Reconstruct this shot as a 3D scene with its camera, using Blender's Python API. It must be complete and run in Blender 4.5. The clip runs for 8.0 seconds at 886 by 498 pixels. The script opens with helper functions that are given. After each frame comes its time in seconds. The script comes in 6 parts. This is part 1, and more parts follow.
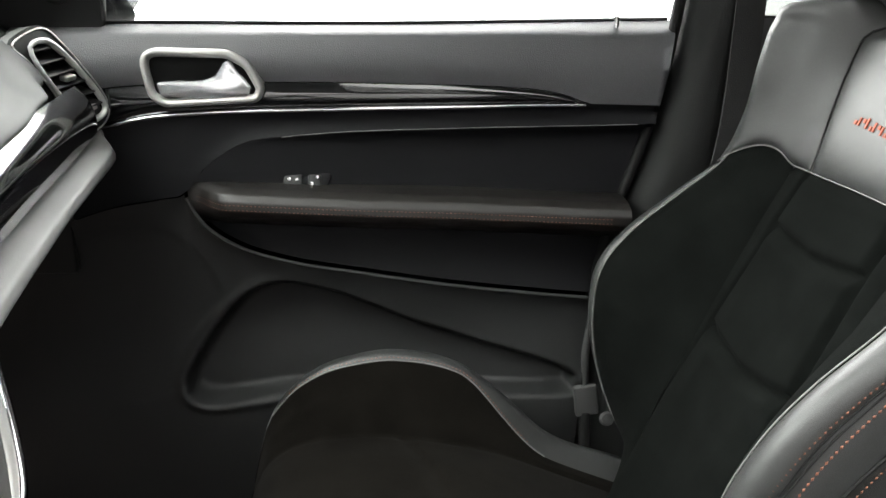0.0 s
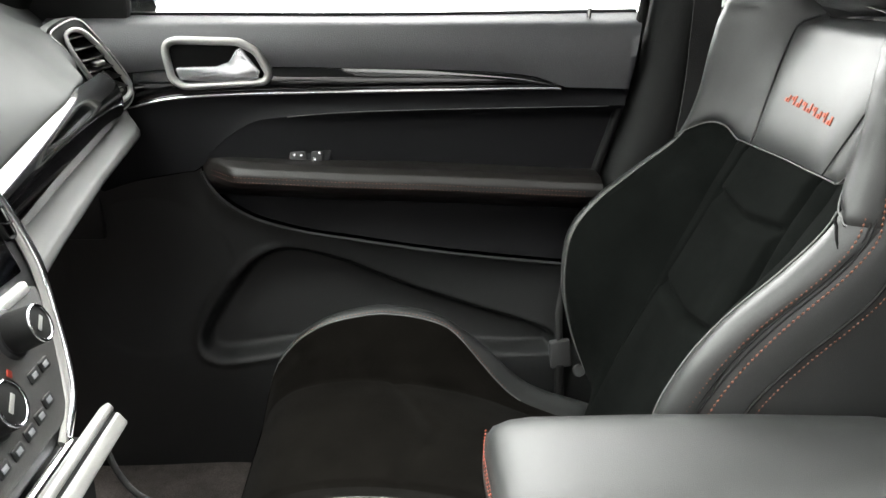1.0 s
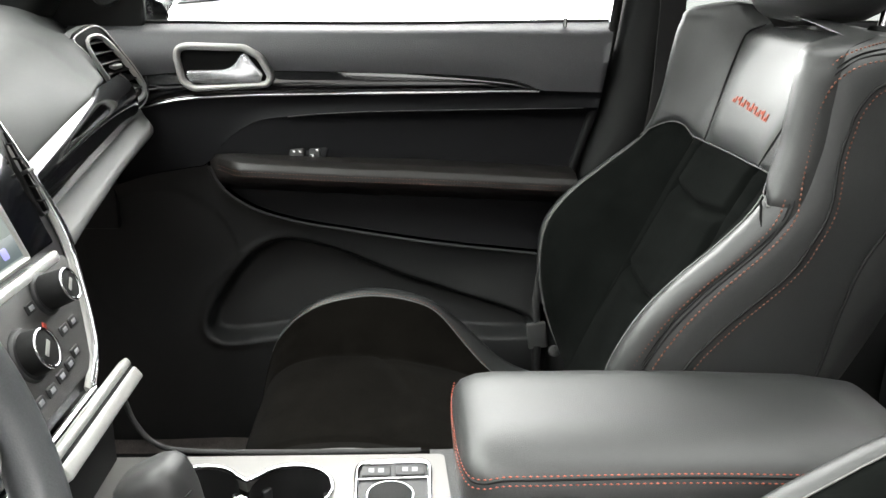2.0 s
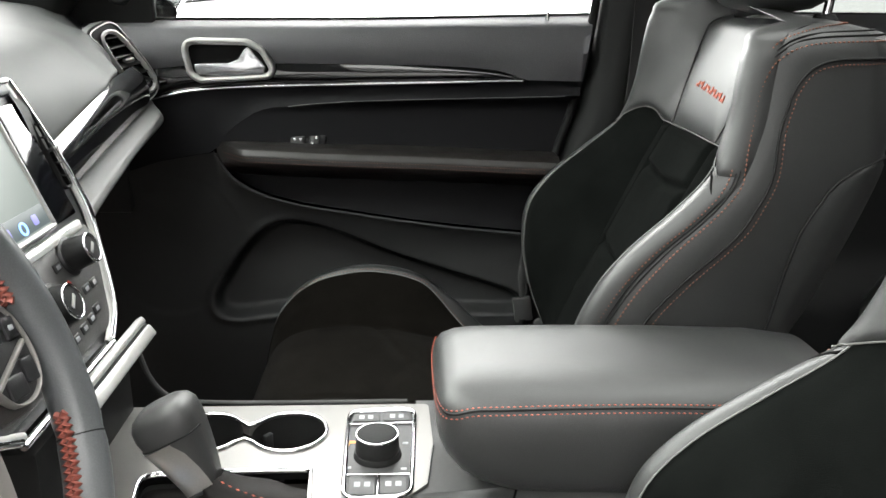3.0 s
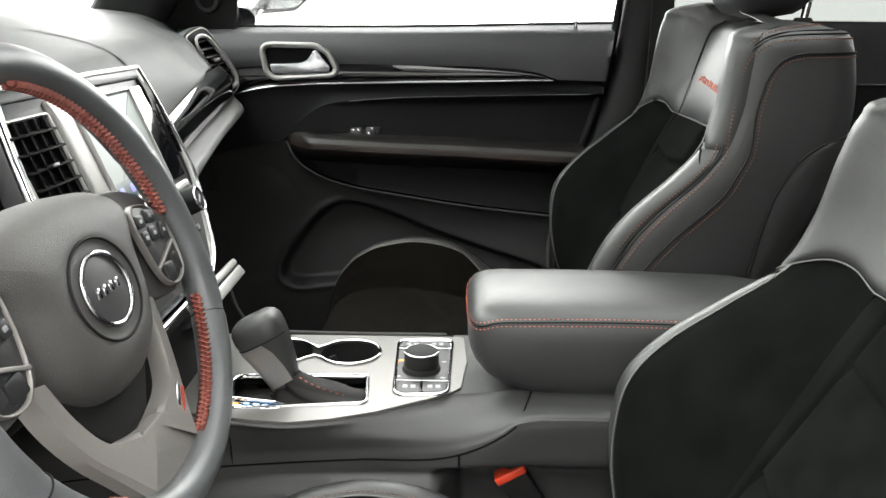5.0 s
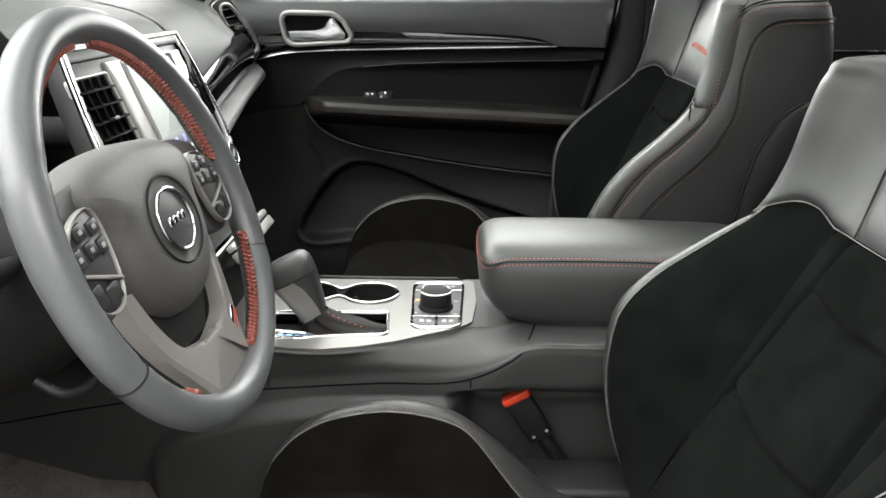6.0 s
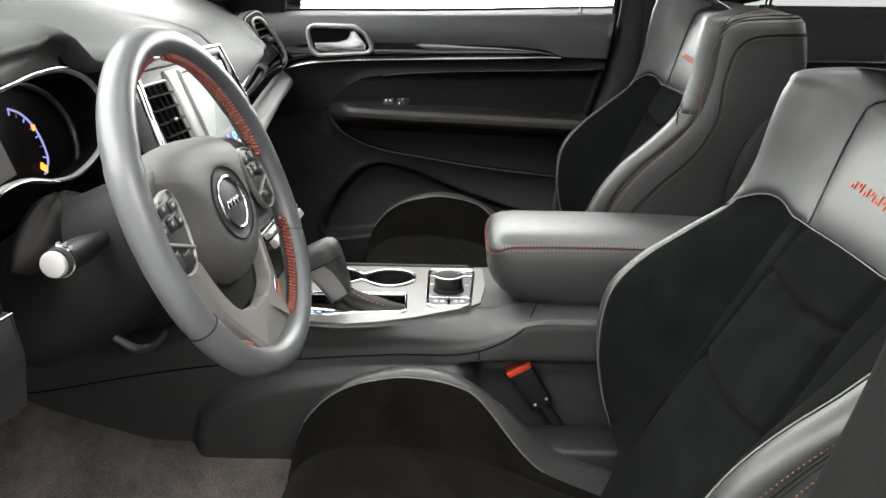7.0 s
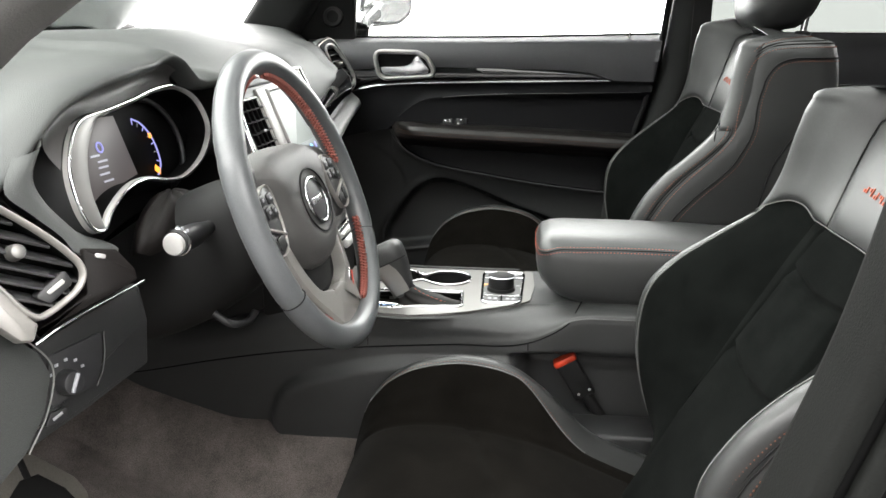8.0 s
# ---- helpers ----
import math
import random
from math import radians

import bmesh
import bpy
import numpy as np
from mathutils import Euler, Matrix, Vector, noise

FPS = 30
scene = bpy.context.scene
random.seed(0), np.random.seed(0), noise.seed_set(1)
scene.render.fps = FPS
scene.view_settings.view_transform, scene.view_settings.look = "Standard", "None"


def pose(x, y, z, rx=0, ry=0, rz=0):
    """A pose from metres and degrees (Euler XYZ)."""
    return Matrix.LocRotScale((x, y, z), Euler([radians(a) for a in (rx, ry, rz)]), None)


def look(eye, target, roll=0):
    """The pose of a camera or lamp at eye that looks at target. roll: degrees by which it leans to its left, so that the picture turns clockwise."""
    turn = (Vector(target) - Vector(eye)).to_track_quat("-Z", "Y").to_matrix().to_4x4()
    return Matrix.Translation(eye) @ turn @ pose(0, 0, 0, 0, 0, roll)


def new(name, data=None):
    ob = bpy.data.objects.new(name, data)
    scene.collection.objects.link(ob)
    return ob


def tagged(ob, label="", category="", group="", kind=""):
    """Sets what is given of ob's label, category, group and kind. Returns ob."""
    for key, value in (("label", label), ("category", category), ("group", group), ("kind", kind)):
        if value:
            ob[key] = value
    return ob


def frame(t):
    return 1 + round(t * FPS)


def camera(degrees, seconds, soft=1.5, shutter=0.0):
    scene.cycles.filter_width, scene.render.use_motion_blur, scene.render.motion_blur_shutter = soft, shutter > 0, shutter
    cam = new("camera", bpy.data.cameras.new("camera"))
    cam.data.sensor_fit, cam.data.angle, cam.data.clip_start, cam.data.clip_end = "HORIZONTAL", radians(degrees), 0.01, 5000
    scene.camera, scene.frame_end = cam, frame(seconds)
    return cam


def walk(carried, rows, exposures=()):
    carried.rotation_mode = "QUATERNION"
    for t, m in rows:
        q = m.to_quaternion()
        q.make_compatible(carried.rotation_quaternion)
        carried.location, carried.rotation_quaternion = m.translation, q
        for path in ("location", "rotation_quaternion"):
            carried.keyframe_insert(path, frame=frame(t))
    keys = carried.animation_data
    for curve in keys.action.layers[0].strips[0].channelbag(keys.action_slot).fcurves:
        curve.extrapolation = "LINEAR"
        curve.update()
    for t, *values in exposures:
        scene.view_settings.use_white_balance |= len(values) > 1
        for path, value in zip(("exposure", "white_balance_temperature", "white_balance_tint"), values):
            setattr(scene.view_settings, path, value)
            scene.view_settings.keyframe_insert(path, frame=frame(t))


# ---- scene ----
cam = camera(57.0, 8.0)
PATH = [
    (0, (-0.008, 0.014, 1.239), (0.131, 1.914, 0.631), 0.9),
    (0.5, (-0.001, -0.051, 1.236), (0.134, 1.846, 0.616), 0.8),
    (1, (0.014, -0.12, 1.239), (0.13, 1.778, 0.62), 0.8),
    (1.5, (0.025, -0.181, 1.24), (0.134, 1.722, 0.636), 1.1),
    (3, (0.062, -0.336, 1.231), (0.147, 1.573, 0.64), 0.5),
    (3.5, (0.065, -0.388, 1.221), (0.133, 1.522, 0.632), 0.8),
    (4, (0.064, -0.44, 1.221), (0.105, 1.479, 0.66), 1.0),
    (4.5, (0.07, -0.503, 1.215), (0.059, 1.424, 0.681), 0.6),
    (6, (0.055, -0.677, 1.21), (0.026, 1.227, 0.598), 0.5),
    (6.5, (0.051, -0.753, 1.221), (0.024, 1.145, 0.591), 0.6),
    (7, (0.056, -0.823, 1.225), (-0.001, 1.086, 0.631), 0.6),
    (7.5, (0.061, -0.896, 1.224), (-0.087, 1.02, 0.667), 0.1),
    (8, (0.062, -0.963, 1.224), (-0.129, 0.955, 0.691), 0.4),
]
walk(cam, [(t, look(eye, target, roll)) for t, eye, target, roll in PATH],
     [(0.0, 0.92), (1.5, 0.78), (3.0, 0.68), (4.5, 0.57), (6.0, 0.42), (8.0, 0.50)])

# ---- world, light ----
world = bpy.data.worlds.new("studio_world")
world.use_nodes = True
scene.world = world
world.node_tree.nodes["Background"].inputs[0].default_value = (1.0, 0.985, 0.965, 1)
world.node_tree.nodes["Background"].inputs[1].default_value = 12.0
scene.view_settings.exposure = 0.0


# ---- materials ----
def material(name, color, rough=0.5, metal=0.0, bump=0.0, scale=400.0, vary=0.15, vscale=9.0, coat=0.0, sheen=0.0,
             kind="noise", spec=0.5, rough_vary=0.08, tint=None):
    """A painted, moulded or upholstered surface: colour that varies at two scales, grain relief, uneven gloss."""
    m = bpy.data.materials.new(name)
    m.use_nodes = True
    nt = m.node_tree
    b = nt.nodes["Principled BSDF"]
    b.inputs["Metallic"].default_value = metal
    b.inputs["Specular IOR Level"].default_value = spec
    b.inputs["Coat Weight"].default_value = coat
    b.inputs["Coat Roughness"].default_value = 0.06
    b.inputs["Sheen Weight"].default_value = sheen
    b.inputs["Sheen Roughness"].default_value = 0.45
    co = nt.nodes.new("ShaderNodeTexCoord")
    big = nt.nodes.new("ShaderNodeTexNoise")
    big.inputs["Scale"].default_value = vscale
    big.inputs["Detail"].default_value = 5
    big.inputs["Roughness"].default_value = 0.65
    nt.links.new(co.outputs["Object"], big.inputs["Vector"])
    if kind == "cells":
        fine = nt.nodes.new("ShaderNodeTexVoronoi")
        fine.inputs["Scale"].default_value = scale
        height = fine.outputs["Distance"]
    else:
        fine = nt.nodes.new("ShaderNodeTexNoise")
        fine.inputs["Scale"].default_value = scale
        fine.inputs["Detail"].default_value = 3
        height = fine.outputs["Fac"]
    nt.links.new(co.outputs["Object"], fine.inputs["Vector"])
    ramp = nt.nodes.new("ShaderNodeMix")
    ramp.data_type = "RGBA"
    lo = [c * (1 - vary) for c in color]
    hi = [min(1, c * (1 + vary)) for c in (tint or color)]
    ramp.inputs["A"].default_value = (*lo, 1)
    ramp.inputs["B"].default_value = (*hi, 1)
    nt.links.new(big.outputs["Fac"], ramp.inputs["Factor"])
    fleck = nt.nodes.new("ShaderNodeMix")
    fleck.data_type = "RGBA"
    fleck.blend_type = "OVERLAY"
    fleck.inputs["Factor"].default_value = min(1, vary * 1.2)
    nt.links.new(ramp.outputs["Result"], fleck.inputs["A"])
    nt.links.new(height, fleck.inputs["B"])
    nt.links.new(fleck.outputs["Result"], b.inputs["Base Color"])
    rr = nt.nodes.new("ShaderNodeMapRange")
    rr.inputs["To Min"].default_value = max(0.02, rough - rough_vary)
    rr.inputs["To Max"].default_value = min(1, rough + rough_vary)
    nt.links.new(big.outputs["Fac"], rr.inputs["Value"])
    nt.links.new(rr.outputs["Result"], b.inputs["Roughness"])
    if bump:
        bp = nt.nodes.new("ShaderNodeBump")
        bp.inputs["Strength"].default_value = bump
        bp.inputs["Distance"].default_value = 0.0008
        nt.links.new(height, bp.inputs["Height"])
        nt.links.new(bp.outputs["Normal"], b.inputs["Normal"])
    return m


def glowing(name, color, strength):
    m = bpy.data.materials.new(name)
    m.use_nodes = True
    b = m.node_tree.nodes["Principled BSDF"]
    b.inputs["Base Color"].default_value = (0.01, 0.01, 0.01, 1)
    b.inputs["Emission Color"].default_value = (*color, 1)
    b.inputs["Emission Strength"].default_value = strength
    return m


def clear_glass(name, color, rough=0.0):
    m = bpy.data.materials.new(name)
    m.use_nodes = True
    nt = m.node_tree
    tr = nt.nodes.new("ShaderNodeBsdfTransparent")
    tr.inputs[0].default_value = (*color, 1)
    gl = nt.nodes.new("ShaderNodeBsdfGlossy")
    gl.inputs["Roughness"].default_value = rough
    mx = nt.nodes.new("ShaderNodeMixShader")
    fr = nt.nodes.new("ShaderNodeFresnel")
    fr.inputs[0].default_value = 1.45
    nt.links.new(fr.outputs[0], mx.inputs[0])
    nt.links.new(tr.outputs[0], mx.inputs[1])
    nt.links.new(gl.outputs[0], mx.inputs[2])
    nt.links.new(mx.outputs[0], nt.nodes["Material Output"].inputs["Surface"])
    return m


LEATHER = material("black_leather", (0.028, 0.0287, 0.0284), 0.38, bump=0.22, scale=1400, kind="cells", vary=0.25, spec=0.55)
YOKE = material("charcoal_leather", (0.037, 0.038, 0.0375), 0.40, bump=0.2, scale=1500, kind="cells", vary=0.15, spec=0.6)
SUEDE = material("black_suede", (0.0052, 0.0058, 0.0054), 0.95, bump=0.5, scale=1400, vary=0.65, vscale=22, sheen=0.012, spec=0.0)
CUSHION = material("dark_brown_suede", (0.0056, 0.0050, 0.0043), 0.95, bump=0.5, scale=1400, vary=0.8, vscale=20, sheen=0.018, spec=0.0)
DASH = material("grained_dash_vinyl", (0.042, 0.0445, 0.043), 0.56, bump=0.35, scale=900, kind="cells", vary=0.12, spec=0.3)
GLOVE = material("pale_grey_vinyl", (0.105, 0.105, 0.102), 0.5, bump=0.3, scale=1000, kind="cells", vary=0.10, spec=0.45)
PLASTIC = material("black_grained_plastic", (0.017, 0.0174, 0.0175), 0.48, bump=0.25, scale=1500, kind="cells", vary=0.18, spec=0.4)
FLANK = material("charcoal_console_plastic", (0.031, 0.0316, 0.0313), 0.45, bump=0.25, scale=1500, kind="cells", vary=0.15, spec=0.45)
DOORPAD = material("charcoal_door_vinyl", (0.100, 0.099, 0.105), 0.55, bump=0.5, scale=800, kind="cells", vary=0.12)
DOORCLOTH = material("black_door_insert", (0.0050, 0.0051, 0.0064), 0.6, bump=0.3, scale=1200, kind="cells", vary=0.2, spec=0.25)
ARMPAD = material("worn_dark_leather", (0.014, 0.0125, 0.0115), 0.42, bump=0.25, scale=1200, kind="cells", vary=0.25)
GLOSS = material("piano_black_trim", (0.005, 0.005, 0.0056), 0.07, vary=0.3, coat=1.0, rough_vary=0.03)
CHROME = material("chrome", (0.72, 0.72, 0.73), 0.12, metal=1.0, vary=0.04, rough_vary=0.05)
LEVER = material("bright_lever_chrome", (0.70, 0.70, 0.72), 0.2, metal=0.75, vary=0.05)
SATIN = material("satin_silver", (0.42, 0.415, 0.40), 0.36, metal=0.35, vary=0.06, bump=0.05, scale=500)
# lit copy of the satin silver: missing light is put into the colour
LITSATIN = material("satin_silver_lit", (0.72, 0.715, 0.70), 0.32, metal=0.4, vary=0.05, bump=0.05, scale=500)
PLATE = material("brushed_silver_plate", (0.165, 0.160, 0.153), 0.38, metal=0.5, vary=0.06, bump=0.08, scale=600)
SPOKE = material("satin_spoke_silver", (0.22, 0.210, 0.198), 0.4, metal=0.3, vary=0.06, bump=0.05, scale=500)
RUBBER = material("black_rubber", (0.006, 0.006, 0.006), 0.7, bump=0.3, scale=500, spec=0.3)
# near black for black parts and joints, and for shade painted into recesses
SHADEBLACK = material("black_parts_and_shade", (0.002, 0.002, 0.002), 0.7, spec=0.1)
BOOT = material("black_boot_leather", (0.0065, 0.0052, 0.0048), 0.62, bump=0.3, scale=700, vary=0.3, spec=0.18)
CARPET = material("dark_brown_carpet", (0.030, 0.027, 0.0255), 0.98, bump=1.0, scale=620, vary=0.85, vscale=14, spec=0.05, sheen=0.06, tint=(0.095, 0.083, 0.077))
STITCH = material("red_thread", (0.40, 0.085, 0.045), 0.7, vary=0.25, vscale=200)
LACE = material("red_lacing_cord", (0.23, 0.062, 0.045), 0.6, vary=0.3, vscale=150)
DARKSTITCH = material("dull_red_thread", (0.22, 0.085, 0.052), 0.7, vary=0.25, vscale=200)
PIPING = material("grey_thread", (0.13, 0.13, 0.125), 0.6, vary=0.2, vscale=200)
RIM = material("grey_leather_rim", (0.084, 0.088, 0.091), 0.37, bump=0.12, scale=900, vary=0.22, vscale=14, rough_vary=0.12)
GRIPMETAL = material("satin_grip_grey", (0.24, 0.228, 0.215), 0.34, metal=0.4, vary=0.08, bump=0.05, scale=500)
GRIPDARK = material("dark_grip_leather", (0.030, 0.030, 0.030), 0.42, bump=0.2, scale=1300, kind="cells", vary=0.15)
HUB = material("dark_grey_airbag_cover", (0.066, 0.064, 0.062), 0.5, bump=0.4, scale=1100, kind="cells", vary=0.14)
SLAT = material("satin_black_slat", (0.030, 0.030, 0.031), 0.34, bump=0.1, scale=600)
BUTTON = material("button_plastic", (0.017, 0.017, 0.018), 0.42, bump=0.2, scale=600)
MARK = material("printed_white_marks", (0.28, 0.285, 0.30), 0.5, vary=0.05)
REDMARK = material("red_marks", (0.42, 0.045, 0.025), 0.5, vary=0.1)
DIALGREY = material("grey_dial_plastic", (0.036, 0.036, 0.037), 0.45, bump=0.1, scale=600)
REDBTN = material("red_buckle_button", (0.62, 0.055, 0.022), 0.35, vary=0.1)
HEADLINER = material("grey_headliner", (0.30, 0.30, 0.29), 0.95, bump=0.5, scale=500)
PILLAR = material("dark_pillar_trim", (0.008, 0.0085, 0.0083), 0.65, bump=0.4, scale=600, vary=0.12, spec=0.3)
FRAMEGREY = material("grey_frame_trim", (0.085, 0.083, 0.080), 0.42, bump=0.3, scale=600, vary=0.2, spec=0.5)
SEALGREY = material("olive_grey_seal", (0.0046, 0.005, 0.0045), 0.75, bump=0.5, scale=500, vary=0.3, spec=0.12)
PAINT = material("dark_body_paint", (0.012, 0.0125, 0.013), 0.2, coat=1.0, vary=0.1)
BELT = material("grey_seat_belt_webbing", (0.035, 0.035, 0.035), 0.8, bump=0.8, scale=700)
BEIGE = material("worn_metal_pedal", (0.17, 0.16, 0.14), 0.55, metal=0.3, vary=0.25, vscale=30)
FLOOR = material("grey_studio_floor", (0.085, 0.085, 0.082), 0.6, vary=0.15, vscale=2)
MIRROR = material("mirror_glass", (0.9, 0.9, 0.9), 0.01, metal=1.0, vary=0.01, rough_vary=0.0)
GLASS = clear_glass("clear_window_glass", (0.97, 0.985, 0.98))
SCREENGLASS = clear_glass("tinted_windscreen_glass", (0.86, 0.885, 0.87))
TOPLIGHT = clear_glass("toplight_tint", (0.27, 0.28, 0.275))
DARKGLASS = clear_glass("privacy_glass", (0.216, 0.224, 0.219))
LCD = glowing("lit_screen", (0.62, 0.72, 0.66), 0.30)
LCDDARK = material("dark_display_glass", (0.006, 0.0065, 0.008), 0.06, vary=0.2, coat=1.0)
MENUBAR = glowing("menu_bar_light", (0.20, 0.28, 0.29), 0.30)
ORANGE = glowing("orange_lamp", (1.0, 0.36, 0.04), 1.6)
BLUE = glowing("blue_lamp", (0.25, 0.5, 1.0), 1.8)
PALELIT = glowing("pale_display_light", (0.62, 0.62, 0.72), 0.6)
VIOLET = glowing("violet_gauge_light", (0.42, 0.42, 0.95), 0.7)
CLUSTERGREY = glowing("display_grey", (0.2, 0.17, 0.17), 0.30)


# ---- modelling tools ----
def thing(name, label, category, group="", kind="", at=(0, 0, 0)):
    ob = new(name)
    ob.location = at
    ob.empty_display_size = 0.05
    return tagged(ob, label, category, group, kind)


def link(name, me, mat, parent=None, label="", smooth=True):
    ob = new(name, me)
    me.materials.append(mat)
    if smooth:
        for p in me.polygons:
            p.use_smooth = True
    if parent:
        ob.parent = parent
        ob.matrix_parent_inverse = world_of(parent).inverted()
    if label:
        ob["label"] = label
    return ob


def world_of(ob):
    m = ob.matrix_basis.copy()
    return world_of(ob.parent) @ ob.matrix_parent_inverse @ m if ob.parent else m


def part(name, bm, material_, parent=None, label="", smooth=True, auto=35):
    bmesh.ops.recalc_face_normals(bm, faces=bm.faces)
    if smooth and auto:
        for e in bm.edges:
            if len(e.link_faces) == 2 and e.calc_face_angle(0) > radians(auto):
                e.smooth = False
    me = bpy.data.meshes.new(name)
    bm.to_mesh(me)
    bm.free()
    return link(name, me, material_, parent, label, smooth)


def curve(xs, ys):
    """A smooth function through the points."""
    xs, ys = np.array(xs, float), np.array(ys, float)
    d = np.diff(ys) / np.diff(xs)
    tan = np.concatenate([[d[0]], (d[1:] + d[:-1]) / 2, [d[-1]]])

    def f(x):
        x = float(min(max(x, xs[0]), xs[-1]))
        i = int(min(max(np.searchsorted(xs, x) - 1, 0), len(xs) - 2))
        h = xs[i + 1] - xs[i]
        t = (x - xs[i]) / h
        return float(ys[i] * (2 * t**3 - 3 * t**2 + 1) + h * tan[i] * (t**3 - 2 * t**2 + t) + ys[i + 1] * (3 * t**2 - 2 * t**3) + h * tan[i + 1] * (t**3 - t**2))
    return f


def cr(points, n=40, closed=False):
    """n points along a smooth line through the given ones."""
    p = [Vector(q) for q in points]
    k = len(p) if closed else len(p) - 1
    out = []
    for j in range(n):
        s = j * k / (n if closed else n - 1)
        i = min(int(s), k - 1)
        t = s - i
        if closed:
            a, b, c, d = (p[(i + o) % len(p)] for o in (-1, 0, 1, 2))
        else:
            b, c = p[i], p[i + 1]
            a = p[i - 1] if i else b * 2 - c
            d = p[i + 2] if i + 2 < len(p) else c * 2 - b
        out.append(0.5 * ((2 * b) + (c - a) * t + (2 * a - 5 * b + 4 * c - d) * t * t + (3 * b - a - 3 * c + d) * t**3))
    return out


def sheet(bm, rows, closed=False):
    """Faces over rows of points."""
    vs = [[bm.verts.new(p) for p in r] for r in rows]
    n = len(rows[0])
    for a, b in zip(vs, vs[1:]):
        for j in range(n if closed else n - 1):
            k = (j + 1) % n
            bm.faces.new((a[j], a[k], b[k], b[j]))
    return vs


def surf(name, fn, us, vs, mat, parent=None, label="", auto=0):
    bm = bmesh.new()
    sheet(bm, [[fn(u, v) for u in us] for v in vs])
    return part(name, bm, mat, parent, label, True, auto)


def lin(a, b, n):
    return [a + (b - a) * i / (n - 1) for i in range(n)]


def tube(name, points, r, mat, parent=None, closed=False, n=8, label="", flat=1.0, up=(0, 0, 1)):
    """A bar of round or oval section along a line; r may be a list."""
    bm = bmesh.new()
    p = [Vector(q) for q in points]
    rows = []
    for i, q in enumerate(p):
        if closed:
            t = p[(i + 1) % len(p)] - p[i - 1]
        else:
            t = p[min(i + 1, len(p) - 1)] - p[max(i - 1, 0)]
        t.normalize()
        s = t.cross(Vector(up))
        if s.length < 1e-4:
            s = t.cross(Vector((1, 0, 0)))
        s.normalize()
        w = s.cross(t)
        rr = r[i] if isinstance(r, (list, tuple)) else r
        rows.append([q + s * math.cos(a) * rr + w * math.sin(a) * rr * flat for a in (2 * math.pi * k / n for k in range(n))])
    if closed:
        rows.append(rows[0])
    vs = sheet(bm, rows, True)
    if closed:
        bmesh.ops.remove_doubles(bm, verts=bm.verts, dist=1e-6)
    else:
        bm.faces.new(vs[0])
        bm.faces.new(vs[-1][::-1])
    return part(name, bm, mat, parent, label, auto=70)


def rounded(points, r, n=5):
    """A plane outline (x, y) with its corners rounded; r may be a list."""
    out, k = [], len(points)
    for i, q in enumerate(points):
        q, a, b = Vector(q), Vector(points[i - 1]), Vector(points[(i + 1) % k])
        rr = r[i] if isinstance(r, (list, tuple)) else r
        da, db = (a - q).normalized(), (b - q).normalized()
        ang = da.angle(db, math.pi)
        cut = min(rr / max(math.tan(ang / 2), 0.05), (a - q).length * 0.49, (b - q).length * 0.49)
        p, s = q + da * cut, q + db * cut
        for j in range(n + 1):
            t = j / n
            out.append(p * (1 - t) ** 2 + q * 2 * t * (1 - t) + s * t * t)
    return out


def inset(points, d):
    """The outline drawn in by d (outline counter-clockwise)."""
    k, out = len(points), []
    for i, q in enumerate(points):
        a, b = Vector(points[i - 1]), Vector(points[(i + 1) % k])
        t = (b - a)
        t = Vector((1, 0)) if t.length < 1e-9 else t.normalized()
        out.append(Vector(q) + Vector((-t.y, t.x)) * d)
    return out


def softened(points, times=3):
    """An outline with its corners cut again and again into a smooth curve."""
    p = [Vector(q) for q in points]
    for _ in range(times):
        p = [q for a, b in zip(p, p[1:] + p[:1]) for q in (a * 0.75 + b * 0.25, a * 0.25 + b * 0.75)]
    return p


def ccw(points):
    s = sum(a[0] * b[1] - b[0] * a[1] for a, b in zip(points, list(points[1:]) + [points[0]]))
    return list(points) if s > 0 else list(points)[::-1]


def slab(name, outline, m, depth, bevel, mat, parent=None, label="", dome=0.0):
    """A plate with a rounded rim: outline in the plane of m, front along its z."""
    o = ccw(outline)
    bm = bmesh.new()
    loops = [(0, -depth), (0, -bevel), (bevel * 0.3, -bevel * 0.3), (bevel, 0)]
    rows = [[m @ Vector((*q, h)) for q in inset(o, d)] for d, h in loops]
    vs = sheet(bm, rows, True)
    bm.faces.new(vs[0][::-1])
    if dome:
        c = sum((Vector(q) for q in o), Vector((0, 0))) / len(o)
        prev = vs[-1]
        for f in (0.7, 0.4):
            ring_ = [bm.verts.new(m @ Vector((*(c + (Vector(q) - c) * f), dome * (1 - f * f)))) for q in inset(o, bevel)]
            for j in range(len(ring_)):
                k = (j + 1) % len(ring_)
                bm.faces.new((prev[j], prev[k], ring_[k], ring_[j]))
            prev = ring_
        bm.faces.new(prev)
    else:
        bm.faces.new(vs[-1])
    return part(name, bm, mat, parent, label)


